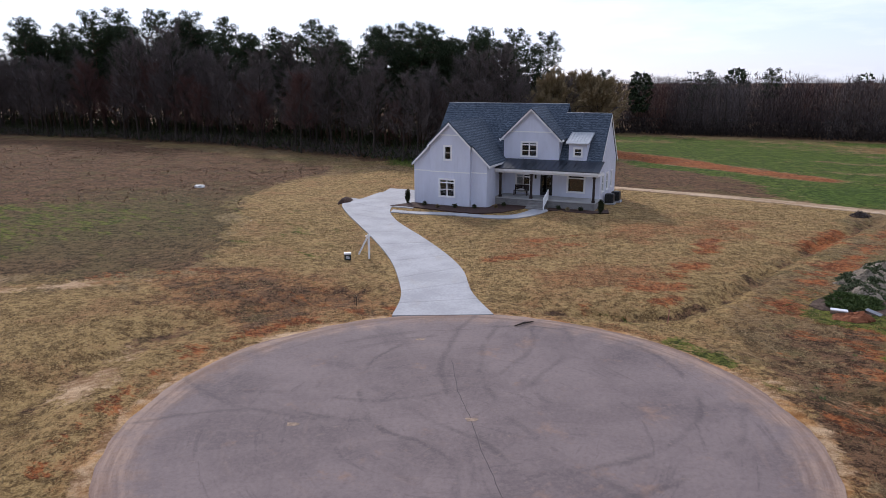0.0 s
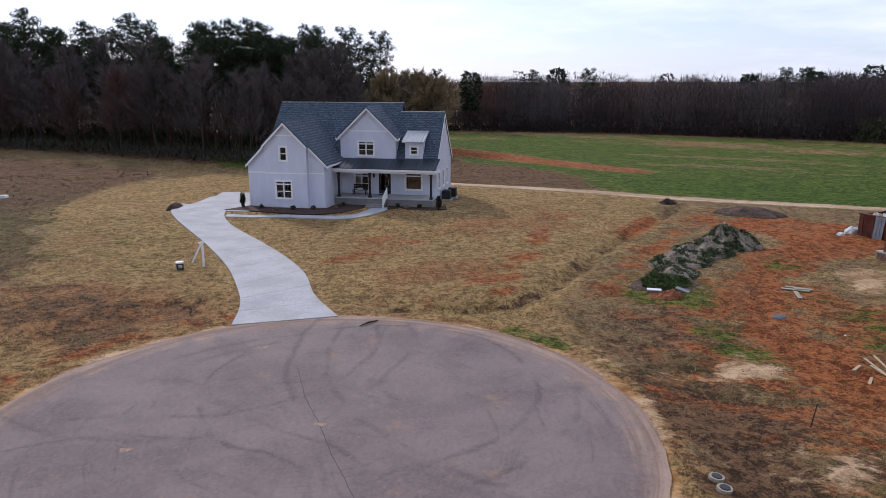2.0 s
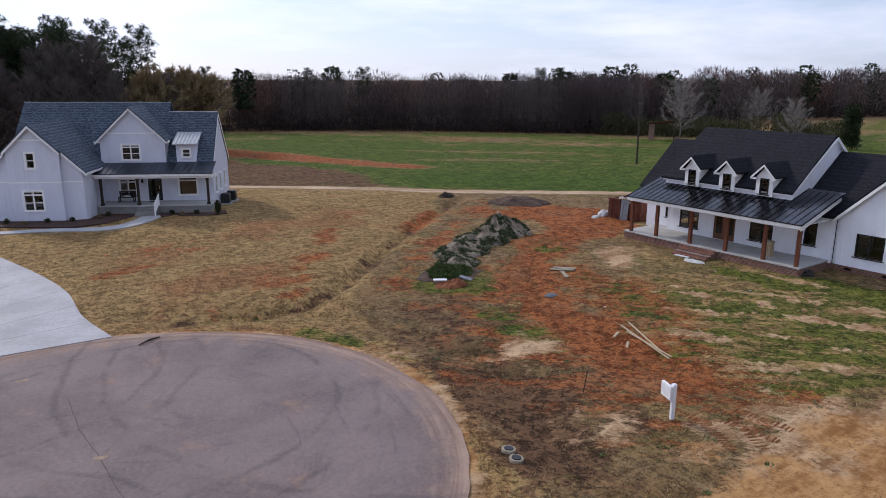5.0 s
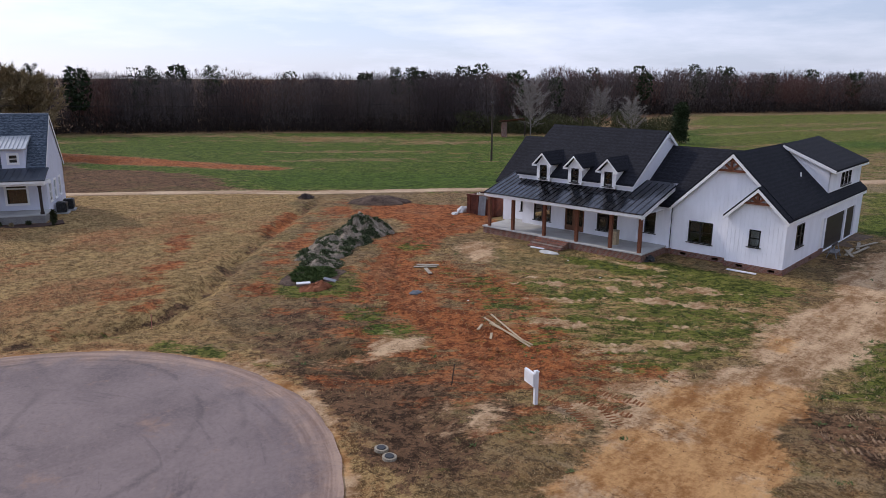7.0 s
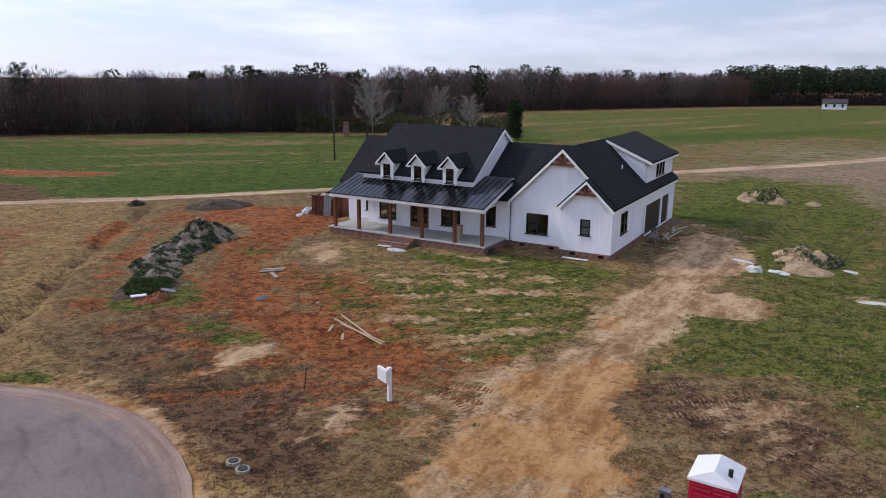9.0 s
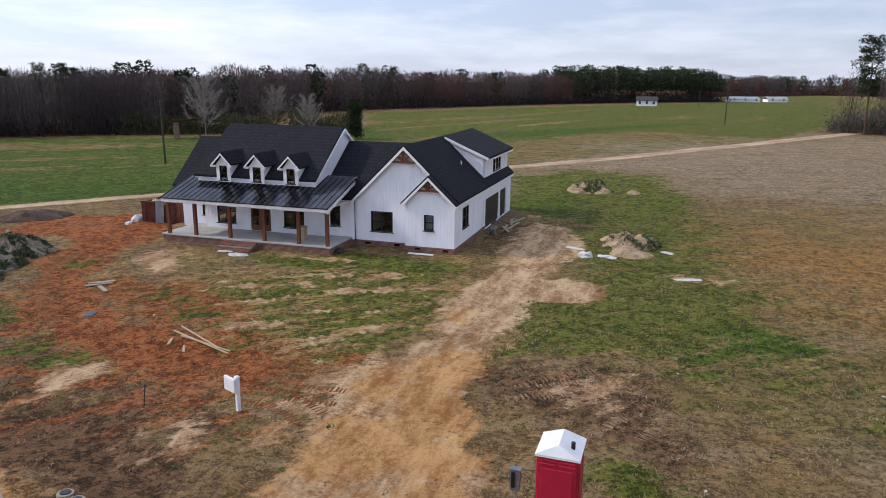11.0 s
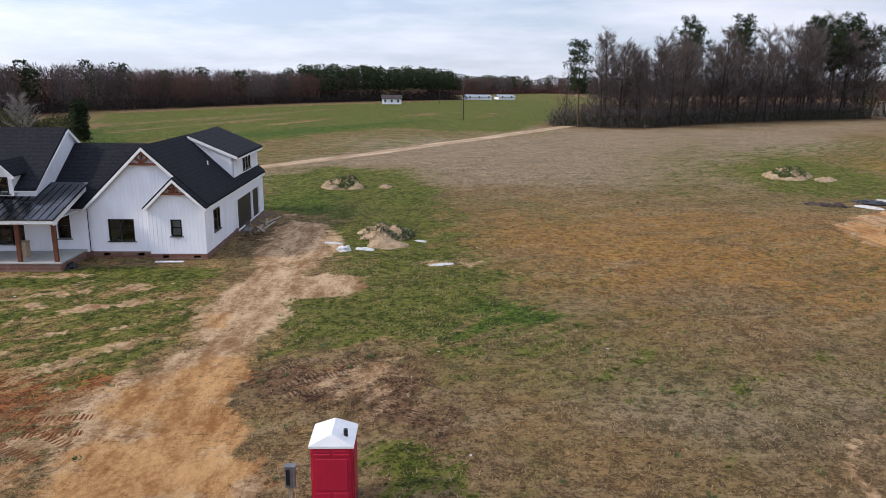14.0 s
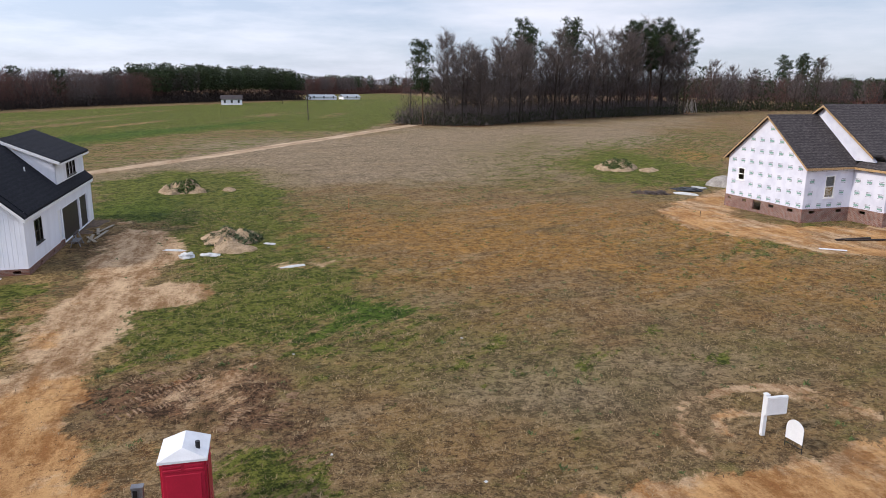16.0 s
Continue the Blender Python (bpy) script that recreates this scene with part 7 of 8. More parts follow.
def mound(name, x, y, rx, ry, h, turn, material, label, category, seed=0, weeds=0, weed_mat=None, top_only=False, rough=0.3, rings=14, sides=44, blade=0.26):
    """A heap with a rugged surface that runs out into the ground, and weeds growing on it."""
    ob = thing(name, pose(x, y, resting(x, y), 0, 0, turn), label, category)
    bm = bmesh.new()

    def z_at(u, v):
        r = math.hypot(u / rx, v / ry)
        base = h * max(0.0, 1 - r * r) ** 0.9
        n1 = noise.noise((u * 0.7 + seed, v * 0.7, seed * 1.3)) + 0.5 * noise.noise((u * 2.1, v * 2.1 + seed, 0.4)) + 0.3 * noise.noise((u * 5.5, v * 5.5, seed))
        return base * (1 + rough * n1 * 0.8) + rough * 0.16 * n1 * min(1, h) * (r < 0.97) - (0.12 if r > 0.95 else 0.03)

    grid = []
    for i in range(rings + 1):
        r = i / rings
        grid.append([])
        for k in range(sides):
            a = 2 * math.pi * k / sides
            e = 1 + 0.26 * noise.noise((math.cos(a) * 1.7 + seed, math.sin(a) * 1.7, 2.0)) + 0.12 * noise.noise((math.cos(a) * 6, math.sin(a) * 6, seed))
            u, v = rx * r * e * math.cos(a), ry * r * e * math.sin(a)
            grid[-1].append(bm.verts.new((u, v, z_at(u / e, v / e))))
            if i == 0:
                break
    for k in range(sides):
        bm.faces.new([grid[0][0], grid[1][k], grid[1][(k + 1) % sides]])
        for i in range(1, rings):
            bm.faces.new([grid[i][k], grid[i + 1][k], grid[i + 1][(k + 1) % sides], grid[i][(k + 1) % sides]])
    part("mound", bm, material, ob)
    if weeds:
        pd = []
        while len(pd) < weeds:
            a, r = rng.uniform(0, 6.28), math.sqrt(rng.random()) * (0.7 if top_only else 1.0)
            u, v = rx * r * math.cos(a), ry * r * math.sin(a)
            if noise.noise((u * 1.5, v * 1.5, seed + 7)) < (-0.5 if top_only else 0.02):
                continue
            pd.append((Vector((u, v, max(0, z_at(u, v)) - 0.03)), Vector((rng.gauss(0, 1.0), rng.gauss(0, 1.0) - 0.4, 0.55))))
        v, f = sprays(pd, blade, 0.055, rng, 0.5)
        tagged(raw("weed_cover", v, f, weed_mat, ob), kind="stuff")
    return ob


def soil_heap_material(name, a, b):
    n = Nodes(name, 0.95, spec=0.1)
    m = n.math("ADD", n.math("MULTIPLY", n.noise(1.2, None, 8, 0.7), 0.5), n.math("MULTIPLY", n.noise(9.0, None, 5, 0.7), 0.5))
    n.color(n.mix(n.ramp(m, 0.36, 0.64), a, b))
    n.bump(m, 0.9, 0.08)
    return n.mat


GREY_SAND = soil_heap_material("grey_sandy_spoil", (0.110, 0.088, 0.066), (0.360, 0.300, 0.230))
TAN_SAND = soil_heap_material("tan_sandy_spoil", (0.19, 0.13, 0.075), (0.47, 0.35, 0.23))
DARK_SOIL = soil_heap_material("dark_topsoil", (0.045, 0.032, 0.026), (0.15, 0.105, 0.08))
RED_SOIL = soil_heap_material("red_clay_spoil", (0.13, 0.045, 0.025), (0.34, 0.14, 0.07))
GRAVEL = soil_heap_material("grey_gravel", (0.19, 0.17, 0.15), (0.40, 0.37, 0.34))

# planting beds: low mulch beds along the front
bed = thing("mulch_bed", pose(-2.7, 64.6, 0.0, 0, 0, -24), "dark brown mulch bed along the white house front", "flower bed")
for pts in ([(0.0, -0.05), (1.3, -0.42), (5.6, -0.42), (7.2, -0.05), (7.5, 2.1), (10.2, 2.1), (10.3, 0.6), (9.0, -2.0), (7.0, -3.2), (4.6, -3.0), (2.0, -2.5), (0.0, -2.4), (-1.2, -2.6)],
            [(12.2, 2.1), (16.3, 2.1), (17.2, 3.2), (17.6, 1.6), (16.0, 0.6), (12.4, 0.8)]):
    bm = bmesh.new()
    plate(bm, [(u, v, 0.075 + 0.02 * math.sin(u * 3)) for u, v in pts], 0.12)
    part("mulch", bm, MULCH, bed)
hm = pose(-2.7, 64.6, 0, 0, 0, -24)


def shrub(u, v, size, label, tall=1.0, mat=BUSH):
    p = hm @ Vector((u, v, 0.06))
    ob = thing("shrub", Matrix.Translation(p), label, "shrub", "shrubs along the house front")
    bm = bmesh.new()
    tube(bm, [(0, 0, -0.05), (0, 0, size * tall)], [0.03, 0.01], 5)
    part("stem", bm, BARK, ob)
    pd = []
    for _ in range(int(300 * (0.6 + tall * tall * 0.55))):
        d = Vector((rng.gauss(0, 1), rng.gauss(0, 1), rng.gauss(0, 1))).normalized()
        r = size * rng.uniform(0.3, 1) * (1 + 0.3 * noise.noise(d * 2 + Vector((u, v, 0))))
        pd.append((Vector((d.x * r * 0.55, d.y * r * 0.55, max(0.02, size * tall * 0.62 + d.z * r * tall * 0.6))), d))
    vv, ff = sprays(pd, 0.12, 0.03, rng, 0.5)
    raw("foliage", vv, ff, mat, ob)


for u, v in ((1.6, -1.2), (4.6, -1.3), (6.3, -0.9), (8.3, 1.2), (13.2, 1.6), (15.2, 1.5)):
    shrub(u, v, 0.34, "small round dark shrub in a mulch bed", 0.8)
for u, v in ((3.2, -1.9), (8.0, 0.0), (14.1, 1.2)):
    shrub(u, v, 0.26, "small yellow-green plant in a mulch bed", 0.8, TWIG_TAN)
shrub(-0.35, -0.7, 0.42, "narrow upright evergreen at the house corner", 2.5)
shrub(17.0, 1.0, 0.40, "narrow upright evergreen at the porch corner", 2.5)


def condenser(x, y):
    ob = thing("air_conditioner", pose(x, y, 0.03, 0, 0, -24), "dark grey outdoor air conditioning unit on a pad beside the wall", "air conditioner", "air conditioning units")
    bm = bmesh.new()
    box(bm, -0.5, 0.5, -0.5, 0.5, -0.1, 0.06)
    part("pad", bm, CONCRETE, ob)
    bm = bmesh.new()
    box(bm, -0.38, 0.38, -0.38, 0.38, 0.06, 0.9)
    bmesh.ops.bevel(bm, geom=[e for e in bm.edges], offset=0.04, segments=2, affect="EDGES")
    part("casing", bm, paint("grey_casing", (0.045, 0.048, 0.052), 0.5, 0.4), ob)
    for k in range(9):
        bm = bmesh.new()
        z = 0.14 + 0.08 * k
        for a, b, c, d in ((-0.36, 0.36, -0.395, -0.382), (-0.36, 0.36, 0.382, 0.395), (-0.395, -0.382, -0.36, 0.36), (0.382, 0.395, -0.36, 0.36)):
            box(bm, a, b, c, d, z, z + 0.03)
        part("grille", bm, BLACK, ob)
    bm = bmesh.new()
    tube(bm, [(0, 0, 0.9), (0, 0, 0.93)], [0.32, 0.3], 20)
    part("fan_guard", bm, BLACK, ob)


condenser(15.2, 63.9)
condenser(16.1, 65.3)

mound("mulch_heap", -9.15, 65.2, 1.5, 0.6, 0.5, 75, MULCH, "small heap of dark mulch beside the driveway", "mulch heap", 3, rings=8, sides=24)

# white post with a leaning arm, utility box, stakes
post = thing("sign_post", pose(-4.75, 43.46, resting(-4.75, 43.46), 0, 0, 15), "white timber post with a fallen leaning arm beside the drive", "sign post")
bm = bmesh.new()
box(bm, -0.06, 0.06, -0.06, 0.06, -0.3, 1.62)
part("upright", bm, TRIM, post)
bm = bmesh.new()
beam(bm, (-0.08, 0.0, 1.42), (-0.62, 0.25, 0.28), 0.1, 0.1)
part("arm", bm, TRIM, post)
bm = bmesh.new()
beam(bm, (-0.2, 0.05, 1.5), (0.12, 0.0, 1.5), 0.07, 0.07)
part("bracket", bm, TRIM, post)
ub = thing("utility_box", pose(-6.05, 43.0, resting(-6.05, 43.0), 0, 0, 10), "dark green utility box with a pale lid in the grass", "utility box")
bm = bmesh.new()
box(bm, -0.2, 0.2, -0.16, 0.16, -0.2, 0.36)
part("body", bm, paint("dark_green_cabinet", (0.028, 0.036, 0.032), 0.5), ub)
bm = bmesh.new()
box(bm, -0.22, 0.22, -0.18, 0.18, 0.36, 0.45)
part("lid", bm, PLASTIC, ub)
bm = bmesh.new()
for k in range(3):
    box(bm, -0.1, 0.12, -0.166, -0.161, 0.1 + 0.07 * k, 0.13 + 0.07 * k)
part("label_plate", bm, PLASTIC, ub)


def stake(x, y, h, mat, label, lean=4.0, w=0.015):
    ob = thing("stake", pose(x, y, resting(x, y), lean, lean * 0.6, 20), label, "stake")
    bm = bmesh.new()
    box(bm, -w, w, -w, w, -0.25, h)
    part("shaft", bm, mat, ob)
    bm = bmesh.new()
    box(bm, -w * 1.2, w * 1.2, -w * 1.2, w * 1.2, h - 0.12, h + 0.01)
    part("tip", bm, mat, ob)


DARKWOOD = wood("dark_weathered_stake", (0.055, 0.040, 0.030))
stake(-4.65, 35.1, 0.5, DARKWOOD, "thin dark stake in the ditch")
stake(-4.45, 34.2, 0.5, DARKWOOD, "thin dark stake in the ditch", 2)
stake(16.54, 17.78, 0.85, DARKWOOD, "dark stake with a dropped branch in bare soil", 6)
stake(10.62, 31.72, 0.7, paint("faded_orange_paint", (0.40, 0.16, 0.12), 0.7), "faded orange-topped survey stake in the grass", 2)
stake(53.2, -31.2, 0.5, DARKWOOD, "short stake in the field")
stake(60.8, -2.4, 0.9, paint("orange_paint", (0.50, 0.16, 0.06), 0.7), "orange-topped survey stake in the field", 2)

stick = thing("branch", pose(3.7, 30.9, 0.04, 0, 0, 32), "broken dark branch lying on the asphalt rim", "branch")
bm = bmesh.new()
tube(bm, [(-0.55, 0, 0.02), (0, 0.05, 0.05), (0.55, 0, 0.03)], [0.02, 0.045, 0.03], 6)
part("bough", bm, BARK, stick)
bm = bmesh.new()
tube(bm, [(0.1, 0.05, 0.05), (0.3, 0.3, 0.04)], [0.02, 0.008], 5)
part("twig", bm, BARK, stick)

# bench and pillow on the porch, pot by the door
bench = thing("porch_bench", hm @ pose(9.0, 3.9, 0.72), "dark wooden porch bench under the window", "bench")
bm = bmesh.new()
for i in range(4):
    box(bm, -0.65, 0.65, -0.2 + 0.12 * i, -0.1 + 0.12 * i, 0.4, 0.44)
part("seat", bm, STAIN_DARK, bench)
bm = bmesh.new()
for i in range(3):
    box(bm, -0.65, 0.65, 0.28, 0.31, 0.52 + 0.14 * i, 0.62 + 0.14 * i)
part("backrest", bm, STAIN_DARK, bench)
for x in (-0.6, 0.6):
    for y in (-0.16, 0.27):
        bm = bmesh.new()
        box(bm, x - 0.04, x + 0.04, y - 0.03, y + 0.03, 0, 0.92 if y > 0 else 0.4)
        part("leg", bm, STAIN_DARK, bench)
cush = thing("cushion", hm @ pose(9.0, 3.95, 1.17), "pale grey cushion on the porch bench", "cushion")
bm = bmesh.new()
bmesh.ops.create_uvsphere(bm, u_segments=14, v_segments=8, radius=0.24)
bmesh.ops.scale(bm, vec=(1.5, 0.5, 0.7), verts=bm.verts)
part("cover", bm, TARP, cush)
mat_ = thing("doormat", hm @ pose(11.2, 4.1, 0.722), "dark doormat at the front door", "doormat")
bm = bmesh.new()
box(bm, -0.4, 0.4, -0.22, 0.22, 0, 0.015)
part("pile", bm, MULCH, mat_)


# ---- spoil heaps and building litter ----
for hx, hy, ha, hb, hh, seed in ((29.7, 41.4, 2.5, 1.9, 0.82, 2), (26.8, 39.9, 2.8, 1.8, 0.70, 4), (24.1, 38.0, 2.4, 1.7, 0.55, 6)):
    mound("spoil_heap", hx, hy, ha, hb, hh, 26, GREY_SAND, "grey sandy spoil heap overgrown with weeds", "spoil heap", seed, 5200, WEED_MIX, rough=1.0, rings=24, sides=64, blade=0.19)
mound("spoil_heap", 22.2, 35.6, 1.7, 1.4, 0.5, 40, GREY_SAND, "low grey spoil heap overgrown with weeds", "spoil heap", 5, 2200, WEED_MIX, rough=1.0, blade=0.15)
mound("spoil_heap", 20.4, 33.5, 2.1, 1.5, 0.55, 20, DARK_SOIL, "low heap covered in dark green weeds", "spoil heap", 8, 11000, WEED, True, rough=0.9, rings=20, sides=56, blade=0.19)
mound("spoil_heap", 19.3, 31.7, 1.0, 0.6, 0.32, -20, RED_SOIL, "small heap of red clay clods", "spoil heap", 11, rough=1.5, rings=16, sides=48)
mound("spoil_heap", 38.2, 50.9, 3.0, 1.6, 0.62, -35, DARK_SOIL, "dark topsoil heap beside the dirt lane", "spoil heap", 14, rough=0.3)
mound("spoil_heap", 49.2, 6.0, 2.8, 2.0, 0.55, 10, TAN_SAND, "tan sand heap with weeds on its crest", "spoil heap", 17, 1600, WEED_MIX, rough=1.0, rings=22, sides=60)
mound("spoil_heap", 46.2, 5.6, 1.6, 1.2, 0.35, 60, TAN_SAND, "low tan sand heap", "spoil heap", 20, rough=0.5)
mound("spoil_heap", 72.4, 13.4, 2.7, 2.2, 0.85, 30, TAN_SAND, "tan sand heap with a cap of weeds in the field", "spoil heap", 23, 3600, WEED, True, rough=1.0, rings=20, sides=56, blade=0.18)
mound("spoil_heap", 72.5, 9.0, 0.9, 0.7, 0.3, 0, TAN_SAND, "small tan sand heap in the field", "spoil heap", 26)
mound("spoil_heap", 87.0, -38.2, 4.2, 2.8, 0.8, -30, TAN_SAND, "pale spoil heap with grass on top", "spoil heap", 29, 5200, WEED, True, rough=1.1, rings=20, sides=56, blade=0.2)
mound("spoil_heap", 84.5, -41.5, 2.4, 1.2, 0.35, -30, TAN_SAND, "pale low spoil heap", "spoil heap", 31, rough=1.0)
mound("gravel_heap", 70.6, -43.6, 2.1, 1.7, 1.15, 0, GRAVEL, "grey gravel heap beside the unfinished house", "gravel heap", 35, rough=0.15)
mound("brush_heap", 66.0, -33.0, 2.0, 0.7, 0.25, 70, DARK_SOIL, "low burnt brush heap in the grass", "brush heap", 38, 900, TWIG, rough=0.6)
mound("brush_heap", 34.6, 57.5, 0.9, 0.6, 0.3, 20, DARK_SOIL, "small brush heap beside the dirt lane", "brush heap", 41, 500, TWIG, rough=0.6)


def plank(x, y, ln, w, t, turn, mat, label, tilt=0.0, z=0.0, roll=0.0):
    ob = thing("plank", pose(x, y, resting(x, y) + z + t / 2 + 0.01, roll, tilt, turn), label, "plank", "loose boards")
    bm = bmesh.new()
    box(bm, -ln / 2, ln / 2, -w / 2, w / 2, -t / 2, t / 2)
    bmesh.ops.bevel(bm, geom=[e for e in bm.edges], offset=min(t, w) * 0.12, segments=1, affect="EDGES")
    part("board", bm, mat, ob)
    return ob


plank(22.1, 20.2, 4.1, 0.08, 0.045, 73, FRESH, "long fresh-cut board lying on red clay", 0, 0.03)
plank(22.45, 20.5, 3.7, 0.08, 0.045, 66, FRESH, "long fresh-cut board crossed over another", 0, 0.07)
plank(22.05, 19.9, 3.2, 0.075, 0.045, 79, FRESH, "long fresh-cut board lying on red clay", 0, 0.02)
plank(21.65, 21.4, 0.7, 0.12, 0.06, 30, FRESH, "short board offcut on red clay", 0, 0.02)
plank(21.35, 20.4, 0.85, 0.11, 0.06, 40, FRESH, "short board offcut on red clay", 0, 0.02)
for dx, dy, ln, turn in ((0, 0, 1.4, -38), (0.25, 0.2, 1.2, -44), (0.4, -0.1, 0.9, -30)):
    plank(26.8 + dx, 31.2 + dy, ln, 0.24, 0.05, turn, WEATHERED, "weathered board lying in the grass", 0, 0.02 + dx * 0.1)
plank(26.3, 30.4, 1.3, 0.22, 0.05, 62, WEATHERED, "weathered board lying in the grass", 0, 0.03)
plank(18.95, 32.2, 0.75, 0.2, 0.05, -28, PLASTIC, "white plastic board on a weedy heap", 0, 0.24, 14)
plank(20.25, 31.6, 0.75, 0.22, 0.05, -60, GREY_METAL, "grey sheet metal board on a weedy heap", 8, 0.3, 18)
plank(43.8, -37.9, 3.0, 0.2, 0.1, 95, STAIN_DARK, "dark board lying on sand by the house", 0, 0.02)
plank(43.4, -38.6, 3.2, 0.2, 0.1, 86, STAIN_DARK, "dark board lying on sand by the house", 0, 0.02)
plank(41.0, -34.1, 1.7, 0.2, 0.06, 60, PLASTIC, "white strip lying in the grass", 0, 0.02)
plank(40.1, 18.0, 1.7, 0.22, 0.06, 96, PLASTIC, "white trim strip lying beside the brick base", 0, 0.03)
plank(35.6, 29.9, 1.0, 0.2, 0.06, 100, PLASTIC, "white trim offcut lying by the steps", 0, 0.02)


def crumple(name, x, y, rx, ry, h, turn, mat, label, category, seed):
    ob = thing(name, pose(x, y, resting(x, y) - 0.02, 0, 0, turn), label, category)
    bm = bmesh.new()
    bmesh.ops.create_icosphere(bm, subdivisions=3, radius=1.0)
    for v in bm.verts:
        k = 1 + 0.35 * noise.noise(v.co * 1.9 + Vector((seed, 0, 0))) + 0.22 * noise.noise(v.co * 5 + Vector((0, seed, 0)))
        v.co = Vector((v.co.x * rx * k, v.co.y * ry * k, max(-0.05, v.co.z * h * k)))
    part("sheet", bm, mat, ob)
    return ob


crumple("plastic_sheet", 44.7, 6.9, 0.7, 0.35, 0.15, 80, TARP, "crumpled white plastic sheet beside the sand heap", "plastic sheet", 1)
crumple("plastic_bag", 44.3, 8.2, 0.55, 0.45, 0.32, 20, TARP, "heaped grey-white plastic bags beside the sand heap", "plastic bag", 2)
crumple("plastic_sheet", 47.6, 3.4, 0.6, 0.3, 0.05, 60, TARP, "flat white plastic sheet on the grass", "plastic sheet", 3)
crumple("plastic_sheet", 41.3, 1.5, 0.9, 0.3, 0.05, 110, TARP, "flat grey-white plastic sheet on the grass", "plastic sheet", 4)
crumple("plastic_sheet", 46.3, 9.3, 0.8, 0.25, 0.08, 75, TARP, "flat white scrap on the grass", "plastic sheet", 5)
crumple("plastic_sheet", 35.2, 28.6, 0.75, 0.3, 0.16, 100, TARP, "crumpled white sheet at the porch steps", "plastic sheet", 6)
crumple("rubble_heap", 65.2, -36.3, 1.2, 0.6, 0.2, 40, TARP, "pale rubble and scraps beside the lot", "rubble", 7)
crumple("rubble_heap", 67.6, -37.8, 1.6, 0.8, 0.4, 50, BLACK, "dark scrap heap beside the gravel", "rubble", 8)
crumple("rubble_heap", 69.0, -39.8, 1.0, 0.5, 0.22, 50, CONCRETE_PORCH, "broken pale concrete beside the gravel", "rubble", 9)
crumple("plastic_bag", 23.0, 27.6, 0.45, 0.3, 0.08, 30, paint("dark_grey_sheeting", (0.06, 0.065, 0.075), 0.5), "crumpled dark grey plastic on the ground", "plastic bag", 10)
crumple("plastic_bag", 38.6, 23.3, 0.5, 0.4, 0.3, 0, BLACK, "dark bag beside the porch end", "plastic bag", 11)
crumple("plastic_bag", 41.1, 42.9, 0.6, 0.4, 0.5, 0, TARP, "white scraps beside the rusty skip", "plastic bag", 12)
crumple("plastic_bag", 39.9, 42.6, 0.5, 0.3, 0.2, 40, TARP, "white scraps on red clay", "plastic bag", 13)
crumple("stone", -26.0, 74.5, 0.6, 0.5, 0.3, 0, TARP, "pale scrap in the brown field", "stone", 14)
for x, y in ((-15.6, 56.0), (21.2, 35.2), (34.6, 26.5), (32.8, 22.8), (24.2, 24.8), (28.0, -6.0), (16.8, -4.5), (18.9, -0.3), (27.2, 1.1), (46.0, -0.5)):
    crumple("stone", x, y, 0.075, 0.06, 0.045, x * 9, TARP, "small pale stone lying on the ground", "stone", x)


def drain(x, y, turn, label):
    ob = thing("drain_cover", pose(x, y, resting(x, y) + 0.02, 2, 3, turn), label, "drain cover", "drain covers")
    bm = bmesh.new()
    tube(bm, [(0, 0, -0.2), (0, 0, 0.06)], [0.24, 0.22], 14)
    part("collar", bm, WEATHERED, ob)
    bm = bmesh.new()
    tube(bm, [(0, 0, 0.06), (0, 0, 0.085)], [0.15, 0.14], 14)
    part("lid", bm, BLACK, ob)


drain(11.64, 15.24, 0, "round concrete collar with a grey metal lid")
drain(11.76, 15.8, 40, "round concrete collar with a grey metal lid")


# ---- mailboxes, yard sign, toilet, meter post ----
def mailbox(x, y, turn, label, top, w, hgt, side=-1):
    ob = thing("mailbox_post", pose(x, y, resting(x, y), 0, 0, turn), label, "mailbox", "white sign posts")
    bm = bmesh.new()
    box(bm, -0.065, 0.065, -0.065, 0.065, -0.3, top)
    bmesh.ops.bevel(bm, geom=[e for e in bm.edges], offset=0.008, segments=1, affect="EDGES")
    part("upright", bm, PLASTIC, ob)
    bm = bmesh.new()
    box(bm, -0.08, 0.08, -0.08, 0.08, top, top + 0.03)
    box(bm, -0.05, 0.05, -0.05, 0.05, top + 0.03, top + 0.055)
    part("cap", bm, PLASTIC, ob)
    bm = bmesh.new()
    y0, y1 = sorted((0.066 * side, 0.17 * side))
    box(bm, -0.08, w - 0.08, y0, y1, top - hgt - 0.02, top - 0.02)
    bmesh.ops.bevel(bm, geom=[e for e in bm.edges], offset=0.015, segments=2, affect="EDGES")
    panel = part("panel", bm, PLASTIC, ob)
    bm = bmesh.new()
    for a, b, c, d in ((-0.05, w - 0.11, -0.06, -0.045), (-0.05, w - 0.11, 0.045 - hgt, 0.06 - hgt)):
        box(bm, a, b, *sorted((0.171 * side, 0.178 * side)), top - 0.02 + c, top - 0.02 + d)
    part("moulding", bm, TRIM, panel)
    return ob


mailbox(17.7, 14.7, 72, "white plastic mailbox post with a broad panel", 1.22, 0.62, 0.5, 1)
mailbox(18.18, -13.8, -88, "white plastic mailbox post with a broad panel", 1.38, 0.75, 0.62)

